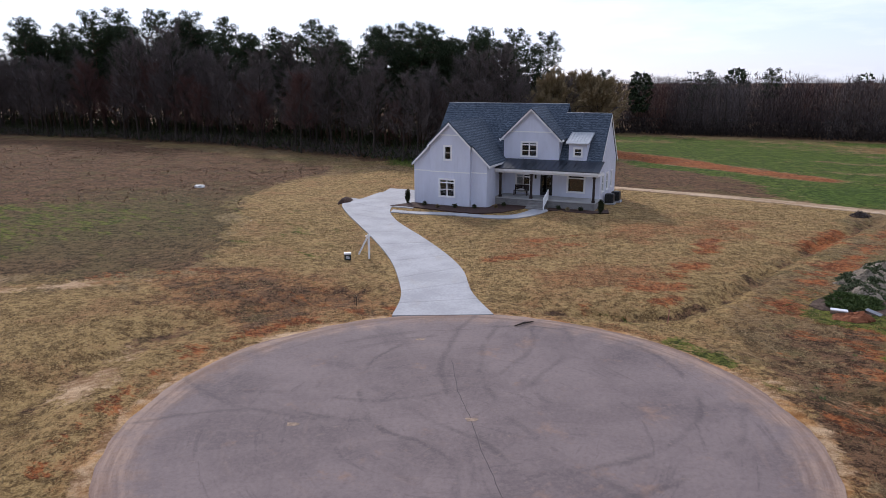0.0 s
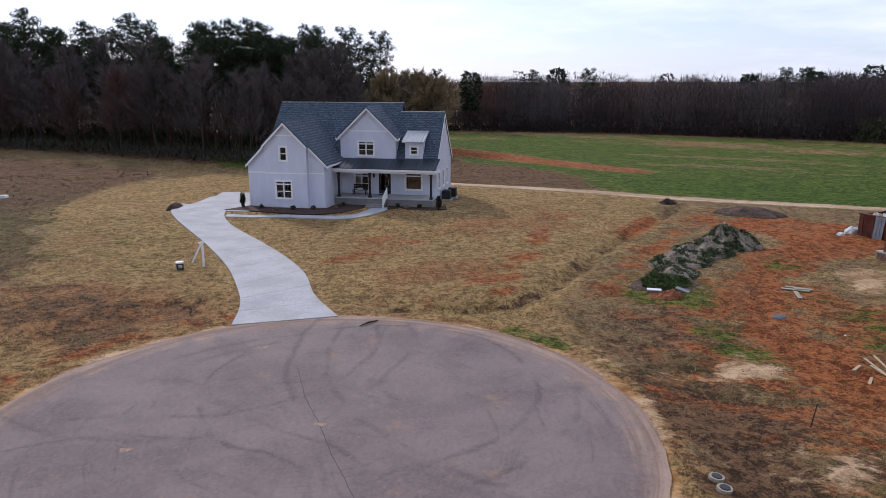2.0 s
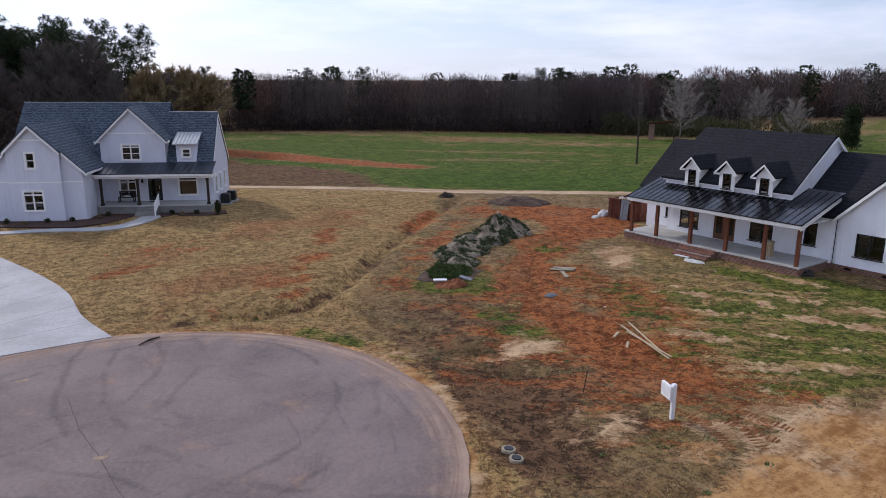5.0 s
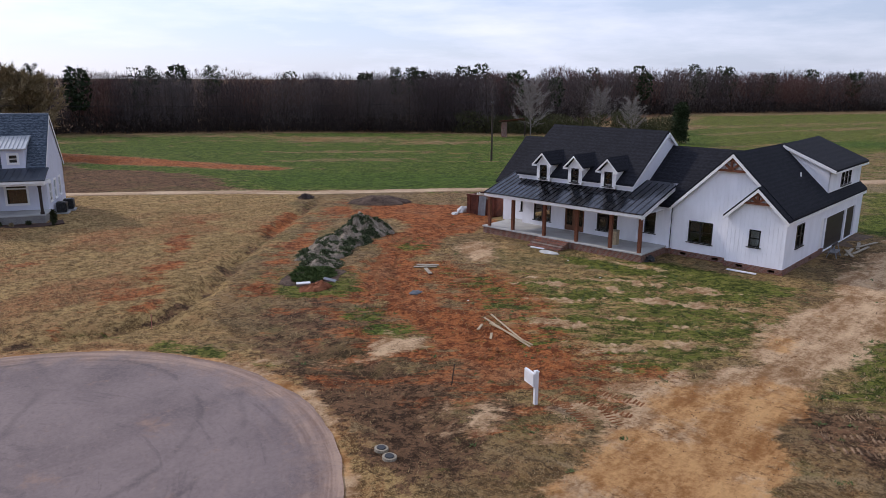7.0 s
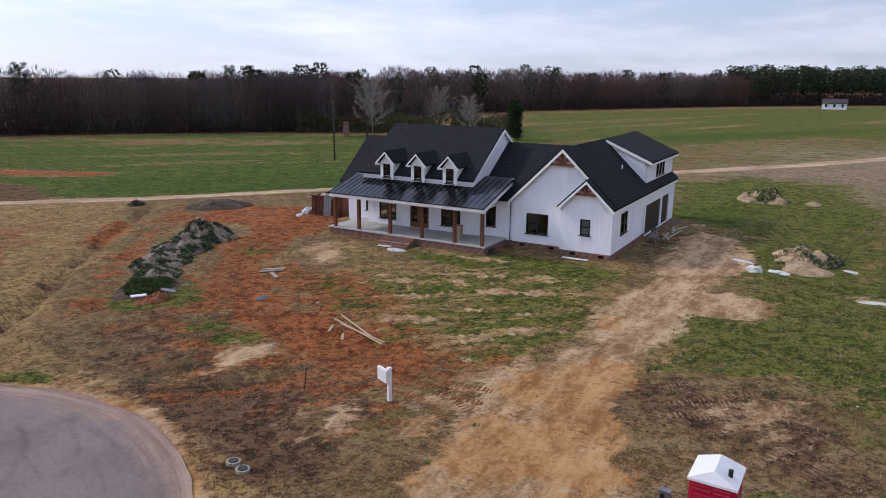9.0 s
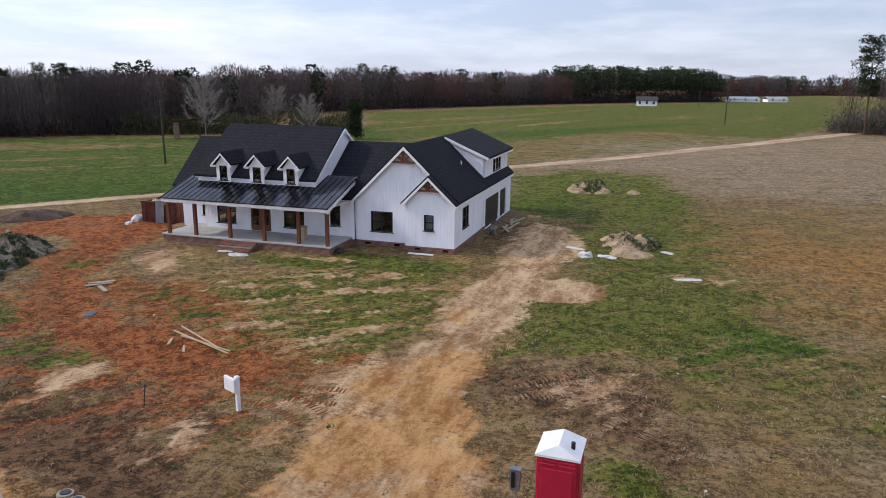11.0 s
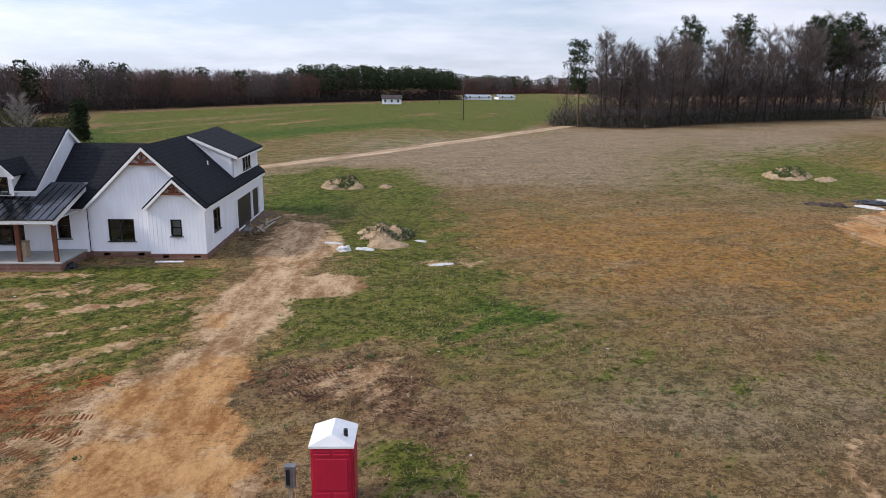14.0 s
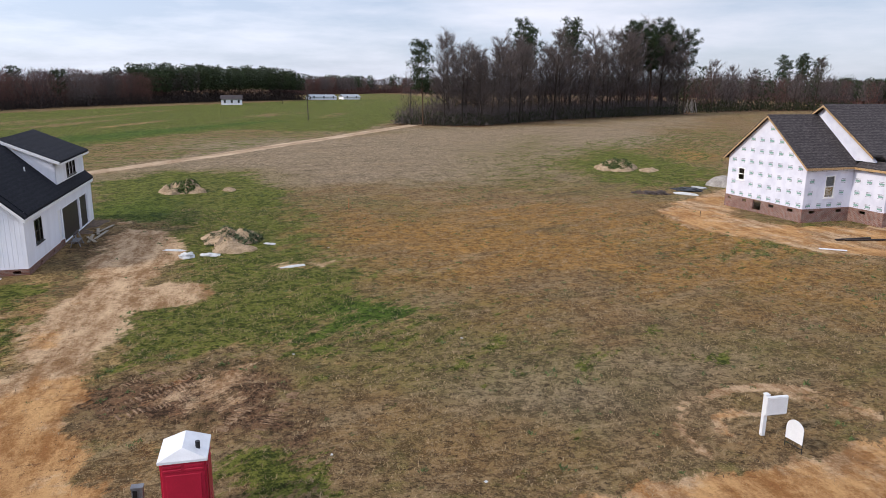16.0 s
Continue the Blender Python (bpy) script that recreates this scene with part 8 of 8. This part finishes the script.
sg = thing("yard_sign", pose(17.15, -14.15, resting(17.15, -14.15), 0, 0, 193), "white arch-topped yard sign on black wire legs", "yard sign")
bm = bmesh.new()
pts = [(-0.31, 0.3), (0.31, 0.3)] + [(0.31 * math.cos(a), 0.68 + 0.3 * math.sin(a)) for a in (math.pi * k / 14 for k in range(15))]
fr = [bm.verts.new((u, 0.012, z)) for u, z in pts]
bk = [bm.verts.new((u, -0.012, z)) for u, z in pts]
bm.faces.new(fr)
bm.faces.new(bk[::-1])
for i in range(len(pts)):
    bm.faces.new([fr[i], fr[(i + 1) % len(pts)], bk[(i + 1) % len(pts)], bk[i]])
board = part("board", bm, PLASTIC, sg)
bm = bmesh.new()
for z, a in ((0.82, 0.14), (0.76, 0.2), (0.62, 0.24), (0.55, 0.2), (0.44, 0.24)):
    box(bm, -a, a, 0.013, 0.016, z, z + 0.035)
part("print", bm, paint("pale_grey_print", (0.50, 0.52, 0.54), 0.6), board, "pale grey bars of print")
for u in (-0.31, 0.31):
    bm = bmesh.new()
    beam(bm, (u, 0, -0.2), (u, 0, 0.75), 0.018)
    part("leg", bm, BLACK, sg)
bm = bmesh.new()
beam(bm, (-0.31, 0, 0.16), (0.31, 0, 0.16), 0.018)
part("rail", bm, BLACK, sg)

pp = thing("portable_toilet", pose(16.22, 3.24, resting(16.22, 3.24), 0, 0, -86), "crimson plastic portable toilet with a white roof on the grass", "portable toilet")
bm = bmesh.new()
box(bm, -0.53, 0.53, -0.56, 0.56, 0.08, 1.95)
bmesh.ops.bevel(bm, geom=[e for e in bm.edges if abs(e.verts[0].co.z - e.verts[1].co.z) > 1], offset=0.05, segments=3, affect="EDGES")
part("cabin", bm, RED, pp)
bm = bmesh.new()
box(bm, -0.56, 0.56, -0.6, 0.6, -0.1, 0.08)
part("skid", bm, BLACK, pp)
for s, (ax, sg_) in enumerate((("y", -1), ("y", 1), ("x", -1), ("x", 1))):
    for u0, u1, z0, z1 in ((-0.4, 0.4, 0.75, 1.62), (-0.42, -0.03, 0.2, 0.68), (0.03, 0.42, 0.2, 0.68), (-0.45, -0.04, 1.7, 1.76), (0.04, 0.45, 1.7, 1.76), (-0.45, -0.04, 1.81, 1.87), (0.04, 0.45, 1.81, 1.87)):
        bm = bmesh.new()
        if ax == "y":
            y = 0.56 * sg_
            box(bm, u0, u1, min(y, y + 0.022 * sg_), max(y, y + 0.022 * sg_), z0, z1)
        else:
            x = 0.53 * sg_
            box(bm, min(x, x + 0.022 * sg_), max(x, x + 0.022 * sg_), u0, u1, z0, z1)
        bmesh.ops.bevel(bm, geom=[e for e in bm.edges], offset=0.009, segments=1, affect="EDGES")
        part("panel", bm, RED, pp)
bm = bmesh.new()
base = [(-0.57, -0.60), (0.57, -0.60), (0.57, 0.60), (-0.57, 0.60)]
lo = [bm.verts.new((u, v, 1.93)) for u, v in base]
mi = [bm.verts.new((u, v, 1.99)) for u, v in base]
hi = [bm.verts.new((u * 0.20, v * 0.80, 2.20)) for u, v in base]
r0, r1 = bm.verts.new((0, -0.44, 2.25)), bm.verts.new((0, 0.44, 2.25))
for a, b in ((lo, mi), (mi, hi)):
    for k in range(4):
        bm.faces.new([a[k], a[(k + 1) % 4], b[(k + 1) % 4], b[k]])
bm.faces.new(lo[::-1])
bm.faces.new([hi[0], hi[1], r0])
bm.faces.new([hi[1], hi[2], r1, r0])
bm.faces.new([hi[2], hi[3], r1])
bm.faces.new([hi[3], hi[0], r0, r1])
part("roof", bm, PLASTIC, pp, "white ribbed plastic roof")
bm = bmesh.new()
tube(bm, [(0.33, -0.22, 2.0), (0.33, -0.22, 2.27)], [0.055, 0.055], 12)
part("vent_pipe", bm, BLACK, pp, "short black vent pipe")
bm = bmesh.new()
box(bm, -0.04, 0.04, 0.582, 0.62, 1.0, 1.12)
part("latch", bm, METAL_SILVER, pp)

mp = thing("meter_post", pose(16.33, 4.45, resting(16.33, 4.45), 0, 0, -86), "grey metal utility pedestal on a weathered post", "utility post")
bm = bmesh.new()
box(bm, -0.05, 0.05, -0.05, 0.05, -0.2, 0.5)
part("upright", bm, WEATHERED, mp)
bm = bmesh.new()
box(bm, -0.13, 0.13, -0.1, 0.06, 0.42, 1.0)
part("casing", bm, GREY_METAL, mp)
bm = bmesh.new()
box(bm, -0.15, 0.15, -0.12, 0.08, 1.0, 1.04)
part("cap", bm, GREY_METAL, mp)
bm = bmesh.new()
box(bm, -0.1, 0.0, -0.115, -0.1, 0.5, 0.95)
part("cover_plate", bm, BLACK, mp)

# rusty skip full of scrap behind the porch
skip = thing("waste_skip", pose(42.4, 41.0, 0.0, 0, 0, -78), "rust-red steel waste skip heaped with scrap", "waste skip")
bm = bmesh.new()
for b in ((-1.5, 1.5, -1.2, -1.12, 0.1, 1.55), (-1.5, 1.5, 1.12, 1.2, 0.1, 1.55), (-1.5, -1.42, -1.12, 1.12, 0.1, 1.55), (1.42, 1.5, -1.12, 1.12, 0.1, 1.55), (-1.5, 1.5, -1.2, 1.2, 0.0, 0.1)):
    box(bm, *b)
part("tub", bm, RUST, skip)
for x in (-1.2, -0.4, 0.4, 1.2):
    bm = bmesh.new()
    box(bm, x - 0.05, x + 0.05, -1.28, -1.2, 0.05, 1.5)
    part("rib", bm, RUST, skip)
bm = bmesh.new()
box(bm, -1.55, 1.55, -1.26, -1.1, 1.55, 1.64)
part("rim", bm, RUST, skip)
sheet = thing("metal_sheet", pose(41.05, 40.6, 0.0, -6, 0, -78), "grey corrugated sheet leaning on the rusty skip", "metal sheet")
bm = bmesh.new()
for k in range(6):
    box(bm, -0.36 + 0.12 * k, -0.25 + 0.12 * k, -0.03 - 0.015 * (k % 2), 0.0, 0, 1.62)
part("panel", bm, GREY_METAL, sheet)
for k in range(9):
    crumple("scrap", 42.4 + rng.uniform(-0.9, 0.9), 41.0 + rng.uniform(-1.2, 1.2), 0.5, 0.3, 0.3, k * 37, (TARP, GREY_METAL, WEATHERED)[k % 3], "scrap piled in the rusty skip", "scrap", k + 40).location.z = 1.45

# litter by the garage doors
for k, (x, y, ln, turn) in enumerate(((50.5, 15.6, 2.6, 10), (51.5, 15.2, 3.0, 0), (52.5, 15.7, 2.4, 16), (53.2, 15.4, 2.8, -8), (49.6, 15.3, 2.0, 30))):
    plank(x, y, ln, 0.2, 0.05, turn, WEATHERED, "weathered board stacked by the garage", 0, 0.03 * k)
saw = thing("sawhorse", pose(48.6, 15.9, 0.0, 0, 0, 8), "dark folding work stand beside the garage wall", "sawhorse")
for x in (-0.55, 0.55):
    for s in (-1, 1):
        bm = bmesh.new()
        beam(bm, (x, s * 0.3, 0.0), (x, s * 0.05, 0.8), 0.05)
        part("leg", bm, GREY_METAL, saw)
bm = bmesh.new()
box(bm, -0.7, 0.7, -0.06, 0.06, 0.8, 0.88)
part("top_rail", bm, STAIN_DARK, saw)
bm = bmesh.new()
box(bm, -0.6, 0.6, -0.25, 0.25, 0.35, 0.39)
part("shelf", bm, GREY_METAL, saw)
ramp = thing("garage_apron", Matrix(), "muddy concrete apron in front of the garage doors", "apron", kind="structure")
bm = bmesh.new()
m2 = pose(41.15, 16.08, 0, 0, 0, -85)
plate(bm, [m2 @ Vector(p) for p in ((0.05, 7.95, 0.04), (1.3, 7.95, 0.0), (1.3, 16.2, 0.0), (0.05, 16.2, 0.04))], 0.2)
part("slab", bm, CLODS, ramp)

# column and boards on the porch being finished
crate = thing("column_wrap", m2 @ pose(-10.1, -1.6, 0.54), "brown wooden box standing on the porch", "crate")
bm = bmesh.new()
box(bm, -0.28, 0.28, -0.2, 0.2, 0, 0.95)
part("box", bm, FRESH, crate)
bm = bmesh.new()
box(bm, -0.3, 0.3, -0.22, 0.22, 0.9, 0.96)
part("lid", bm, WEATHERED, crate)


# ---- poles, shed and far farm ----
def power_pole(x, y, h, label):
    ob = thing("power_pole", pose(x, y, -0.1, 0, 0, 35), label, "power pole", "power poles")
    bm = bmesh.new()
    tube(bm, [(0, 0, -0.4), (0, 0, h)], [0.15, 0.1], 8)
    part("mast", bm, DARKWOOD, ob)
    bm = bmesh.new()
    box(bm, -0.9, 0.9, -0.06, 0.06, h - 0.55, h - 0.42)
    part("crossarm", bm, DARKWOOD, ob)
    for s in (-0.8, 0.8):
        bm = bmesh.new()
        tube(bm, [(s, 0, h - 0.42), (s, 0, h - 0.25)], [0.05, 0.03], 6)
        part("insulator", bm, GREY_METAL, ob)


power_pole(70.7, 68.2, 8.4, "weathered wooden power pole in the green field")
power_pole(203.7, 3.4, 10.2, "weathered wooden power pole in the far field")
power_pole(345.0, 17.6, 7.0, "weathered wooden power pole by the far farm")

wire = thing("overhead_wire", Matrix(), "two thin dark overhead wires sagging from the pole to the wood", "wire")
for drop in (0.0, 1.25):
    bm = bmesh.new()
    ends = Vector((70.7, 68.2, 8.0 - drop)), Vector((-12.0, 112.0, 8.6 - drop))
    tube(bm, [ends[0].lerp(ends[1], k / 24) - Vector((0, 0, 3.2 * (k / 24) * (1 - k / 24))) for k in range(25)], [0.016] * 25, 4)
    part("cable", bm, BLACK, wire)

shed = thing("ruined_shed", pose(101.6, 94.2, 0, 0, 0, -45), "ruined brick chimney under a rusty tin roof", "shed")
bm = bmesh.new()
box(bm, -0.9, 0.1, -0.55, 0.55, -0.2, 3.0)
part("chimney", bm, BRICK_PALE, shed)
bm = bmesh.new()
plate(bm, [(-1.4, -1.2, 3.2), (3.4, -1.2, 3.75), (3.6, 1.4, 3.2), (-1.4, 1.4, 2.9)], 0.1)
part("roof", bm, RUST, shed)
for p in ((3.6, -1.2), (3.6, 1.4)):
    bm = bmesh.new()
    box(bm, p[0] - 0.07, p[0] + 0.07, p[1] - 0.07, p[1] + 0.07, -0.2, 3.0)
    part("post", bm, DARKWOOD, shed)


def farm_building(name, x, y, ln, w, eave, ridge, turn, wall_mat, roof_mat, label, windows):
    ob = thing(name, pose(x, y, 0, 0, 0, turn), label, "building")
    bm = bmesh.new()
    box(bm, -ln / 2, ln / 2, 0, w, -0.2, eave)
    part("wall", bm, wall_mat, ob)
    for y0 in (-0.4, w + 0.4):
        bm = bmesh.new()
        plate(bm, [(-ln / 2 - 0.3, y0, eave - 0.1), (ln / 2 + 0.3, y0, eave - 0.1), (ln / 2 + 0.3, w / 2, ridge), (-ln / 2 - 0.3, w / 2, ridge)], 0.15)
        part("roof", bm, roof_mat, ob)
    for u in windows:
        bm = bmesh.new()
        box(bm, u - 0.45, u + 0.45, -0.03, 0.0, 0.9, 2.1)
        part("window", bm, BLACK, ob)


farm_building("farmhouse", 332, 39, 9, 7, 2.6, 4.2, -83, WHITE, SHINGLE_BROWN, "small white farmhouse beyond the fields", (-3, 0, 3))
farm_building("barn", 432, -2, 16, 9, 1.6, 3.0, -70, WHITE, METAL_SILVER, "long white barn with a pale metal roof", (-6, 0, 6))
farm_building("barn", 444, -19, 11, 8, 1.6, 3.0, -70, WHITE, METAL_SILVER, "white barn with a pale metal roof", (-3, 3))


# ---- loose grass, weeds and clods, joined ----
def blades(name, count, area, accept, length, width, material, label, lie=0.9):
    """Single-triangle blades over a stretch of ground, kept where accept() says."""
    r = np.random.RandomState(hash_of(name))
    x = r.uniform(area[0], area[1], count)
    y = r.uniform(area[2], area[3], count)
    a, b, _ = cover(x, y)
    rim = np.hypot(x - CIRCLE[0], y - CIRCLE[1]) > CIRCLE[2] + 0.25
    keep = rim & off_paving(x, y) & (r.uniform(0, 1, count) < accept(a, b, x, y))
    x, y = x[keep], y[keep]
    n = len(x)
    z = lie_of(x, y) - 0.01
    d = np.stack([r.normal(0, lie, n), r.normal(0, lie, n), np.full(n, 1.0)], -1)
    d /= np.linalg.norm(d, axis=1)[:, None]
    ln = length * r.uniform(0.5, 1.4, n)[:, None]
    ang = r.uniform(0, 6.28, n)
    s = np.stack([np.cos(ang), np.sin(ang), np.zeros(n)], -1) * (width * r.uniform(0.6, 1.4, n))[:, None]
    p = np.stack([x, y, z], -1)
    co = np.stack([p - s, p + s, p + d * ln], 1).reshape(-1, 3)
    me = bpy.data.meshes.new(name)
    me.vertices.add(3 * n)
    me.vertices.foreach_set("co", co.ravel())
    me.loops.add(3 * n)
    me.loops.foreach_set("vertex_index", np.arange(3 * n))
    me.polygons.add(n)
    me.polygons.foreach_set("loop_start", np.arange(0, 3 * n, 3))
    me.polygons.foreach_set("loop_total", np.full(n, 3))
    me.update()
    me.materials.append(material)
    return tagged(new(name, me), label, "grass", kind="stuff")


def hash_of(s):
    return sum(ord(c) * (i + 3) for i, c in enumerate(s)) % 9973


def off_paving(x, y):
    """Away from the houses, the drive and the path."""
    ok = np.ones(x.shape, bool)
    for ox, oy, turn, u0, u1, v0, v1 in ((-2.7, 64.6, -24, -0.8, 17.6, -4.0, 13.8), (41.15, 16.08, -85, -21.6, 0.2, -4.3, 16.6), (50.0, -38.17, -81, -0.2, 18.4, -3.4, 10.2)):
        c, s = math.cos(radians(turn)), math.sin(radians(turn))
        u, v = (x - ox) * c + (y - oy) * s, -(x - ox) * s + (y - oy) * c
        ok &= ~((u > u0) & (u < u1) & (v > v0) & (v < v1))
    mid = [(0.0, 31.5), (-0.4, 36.5), (-1.1, 41.8), (-2.4, 46.5), (-4.3, 53.0), (-6.3, 59.5), (-7.0, 64.5), (-5.5, 68.5)]
    return ok & (line_dist(x, y, mid) > 2.55)


DEAD = leafage("dead_grass_blades", (0.130, 0.082, 0.038), (0.460, 0.335, 0.165), 0.0)
FIELD_DEAD = leafage("grey_dead_grass_blades", (0.150, 0.100, 0.052), (0.460, 0.335, 0.190), 0.0)
BROWN_DEAD = leafage("brown_dead_blades", (0.060, 0.038, 0.020), (0.170, 0.110, 0.060), 0.0)
SEDGE = leafage("broom_sedge_blades", (0.110, 0.060, 0.036), (0.270, 0.165, 0.100), 0.0)
LIVE = leafage("green_grass_blades", (0.045, 0.072, 0.012), (0.165, 0.200, 0.040), 0.0)
CLOD = leafage("earth_clods", (0.050, 0.030, 0.020), (0.210, 0.120, 0.070), 0.0)


def clumpy(x, y, size, seed, bias=1.6):
    return np.clip((lump(x, y, size, seed) - 0.38) * 3.2, 0, 1) ** bias


blades("dormant_grass", 330000, (-22, 34, 12, 62), lambda a, b, x, y: a[:, 0] * (1 - b[:, 0]) * (0.12 + 0.88 * clumpy(x, y, 0.9, 201)), 0.13, 0.011, DEAD, "straw-coloured dormant lawn grass")
blades("field_grass", 300000, (14, 62, -40, 12), lambda a, b, x, y: (1 - b[:, 0]) * (1 - 0.6 * b[:, 1]) * (0.10 + 0.9 * clumpy(x, y, 0.8, 203)), 0.12, 0.011, FIELD_DEAD, "grey-brown dead grass of the field")
blades("green_grass", 420000, (14, 66, -20, 50), lambda a, b, x, y: np.clip(a[:, 1] * 1.3 - 0.35, 0, 1) * (1 - b[:, 0] * 0.9) * (0.1 + 0.9 * clumpy(x, y, 1.0, 205)), 0.10, 0.013, LIVE, "patchy green grass and weeds")
blades("earth_clods", 320000, (8, 40, -1, 40), lambda a, b, x, y: np.clip(0.25 * b[:, 0] + a[:, 2] + b[:, 1], 0, 1) * clumpy(x, y, 0.7, 207, 1.6) * 0.7, 0.045, 0.03, CLOD, "crumbled earth clods on bare soil", 1.4)


def weed_tufts(name, count, area, accept, material, label, size=0.085, per=12, wide=0.3):
    """Scattered low weed clumps, many small leaves each."""
    r = np.random.RandomState(hash_of(name))
    x, y = r.uniform(area[0], area[1], count), r.uniform(area[2], area[3], count)
    a, b, _ = cover(x, y)
    keep = (np.hypot(x - CIRCLE[0], y - CIRCLE[1]) > CIRCLE[2] + 0.4) & off_paving(x, y) & (r.uniform(0, 1, count) < accept(a, b, x, y))
    x, y = np.repeat(x[keep], per), np.repeat(y[keep], per)
    n = len(x)
    big = np.repeat(r.uniform(0.5, 1.6, n // per), per) * size
    x, y = x + r.normal(0, 0.6, n) * big, y + r.normal(0, 0.6, n) * big
    verts = np.zeros((n, 3, 3))
    p = np.stack([x, y, lie_of(x, y)], -1)
    ang = r.uniform(0, 6.28, n)
    out = np.stack([np.cos(ang), np.sin(ang), r.uniform(0.25, 0.9, n)], -1) * big[:, None] * 0.9
    s = np.stack([-np.sin(ang), np.cos(ang), np.zeros(n)], -1) * big[:, None] * wide
    verts[:, 0], verts[:, 1], verts[:, 2] = p - s, p + s, p + out
    me = bpy.data.meshes.new(name)
    me.vertices.add(3 * n)
    me.vertices.foreach_set("co", verts.ravel())
    me.loops.add(3 * n)
    me.loops.foreach_set("vertex_index", np.arange(3 * n))
    me.polygons.add(n)
    me.polygons.foreach_set("loop_start", np.arange(0, 3 * n, 3))
    me.polygons.foreach_set("loop_total", np.full(n, 3))
    me.update()
    me.materials.append(material)
    return tagged(new(name, me), label, "weeds", kind="stuff")


weed_tufts("field_weeds", 3600, (15, 75, -42, 14), lambda a, b, x, y: (1 - b[:, 0]) * (0.12 + 0.88 * clumpy(x, y, 7.0, 211)), WEED, "scattered dark green weeds in the field", 0.10, 12, 0.22)
weed_tufts("lawn_weeds", 6000, (-20, 34, 26, 60), lambda a, b, x, y: (1 - b[:, 0]) * (0.06 + 0.7 * clumpy(x, y, 5.0, 213)), DEAD, "scattered dry tufts in the dormant lawn", 0.085, 12, 0.10)
weed_tufts("yard_weeds", 5200, (13, 60, 8, 44), lambda a, b, x, y: np.clip(a[:, 1] + 0.15 * a[:, 2], 0, 1) * (1 - 0.7 * b[:, 0]) * clumpy(x, y, 2.2, 215), WEED, "dark green weeds in the building plot", 0.085, 12, 0.22)
weed_tufts("dry_tufts", 16000, (15, 62, -42, 12), lambda a, b, x, y: (1 - b[:, 0]) * clumpy(x, y, 3.0, 217) * (1 - 0.85 * a[:, 1]), FIELD_DEAD, "pale dry tufts in the field", 0.10, 12, 0.09)
weed_tufts("brown_tufts", 16000, (15, 62, -42, 12), lambda a, b, x, y: (1 - b[:, 0]) * (0.1 + 0.9 * clumpy(x, y, 2.2, 219)) * (1 - 0.9 * np.minimum(a[:, 1] * 1.4, 1)) * 0.6, BROWN_DEAD, "dark brown dead tufts in the field", 0.10, 12, 0.10)
weed_tufts("sedge_tufts", 15000, (-85, -14, 60, 125), lambda a, b, x, y: b[:, 1] * (0.1 + 0.9 * clumpy(x, y, 6.0, 223)), SEDGE, "reddish broom sedge clumps in the brown field", 0.20, 9, 0.12)


# ---- tracked-machine prints pressed into the bare soil ----
def tread_marks(pts, wide, label, material):
    """Rows of short raised bars on either side of a machine's way."""
    verts, faces = [], []
    for x, y, nx, ny in along(pts, 0.17):
        for off in (-wide, wide):
            half, hgt = 0.21 * rng.uniform(0.7, 1.1), rng.uniform(0.006, 0.018)
            if rng.random() < 0.12:
                continue
            cx, cy = x + nx * off + rng.gauss(0, 0.03), y + ny * off + rng.gauss(0, 0.03)
            tx, ty = ny, -nx
            z = resting(cx, cy)
            k = len(verts)
            for s, t, h in ((-1, -0.05, -0.02), (1, -0.05, -0.02), (1, 0.0, hgt), (-1, 0.0, hgt), (1, 0.06, -0.02), (-1, 0.06, -0.02)):
                verts.append((cx + nx * s * half + tx * t, cy + ny * s * half + ty * t, z + h + 0.012))
            faces += [(k, k + 1, k + 2, k + 3), (k + 3, k + 2, k + 4, k + 5)]
    return tagged(raw("tread_marks", verts, faces, material), label, "tyre tracks", kind="stuff")


PRINTED = soil_heap_material("pressed_red_brown_soil", (0.130, 0.048, 0.020), (0.330, 0.145, 0.064))
BROWN_PRINT = soil_heap_material("pressed_brown_soil", (0.100, 0.062, 0.038), (0.300, 0.195, 0.120))
for way in ([(19.6, 19.8), (20.6, 17.7), (21.0, 15.6), (20.9, 14.4)], [(18.8, 15.4), (19.0, 13.9), (18.2, 12.1)], [(19.6, 13.9), (20.0, 12.0)], [(20.6, 2.6), (23.6, 1.4)], [(24.6, 6.6), (26.6, 4.6)], [(22.6, 6.8), (24.4, 4.2)],
            [(44, 41.3), (39.9, 40.0), (33.4, 38.5), (28.4, 36.2), (24.4, 32.2), (21.6, 27.4)]):
    brown = way[-1][1] < 5
    tread_marks(way, 0.55, "tread prints of a tracked machine in " + ("brown" if brown else "red") + " soil", BROWN_PRINT if brown else PRINTED)

# a stack of pale poles leaning at the grove's edge
pile = thing("pole_stack", pose(268, -146, 0, 0, 0, 30), "stack of pale bare poles leaning at the grove's edge", "pole stack")
for k in range(16):
    bm = bmesh.new()
    u = rng.uniform(-3.5, 3.5)
    tube(bm, [(u, rng.uniform(-1, 1), -0.1), (u * 0.3 + rng.uniform(-1.6, 1.0), rng.uniform(-0.5, 0.5), rng.uniform(3.0, 5.4))], [0.2, 0.13], 5)
    part("pole", bm, BARK_PALE, pile)
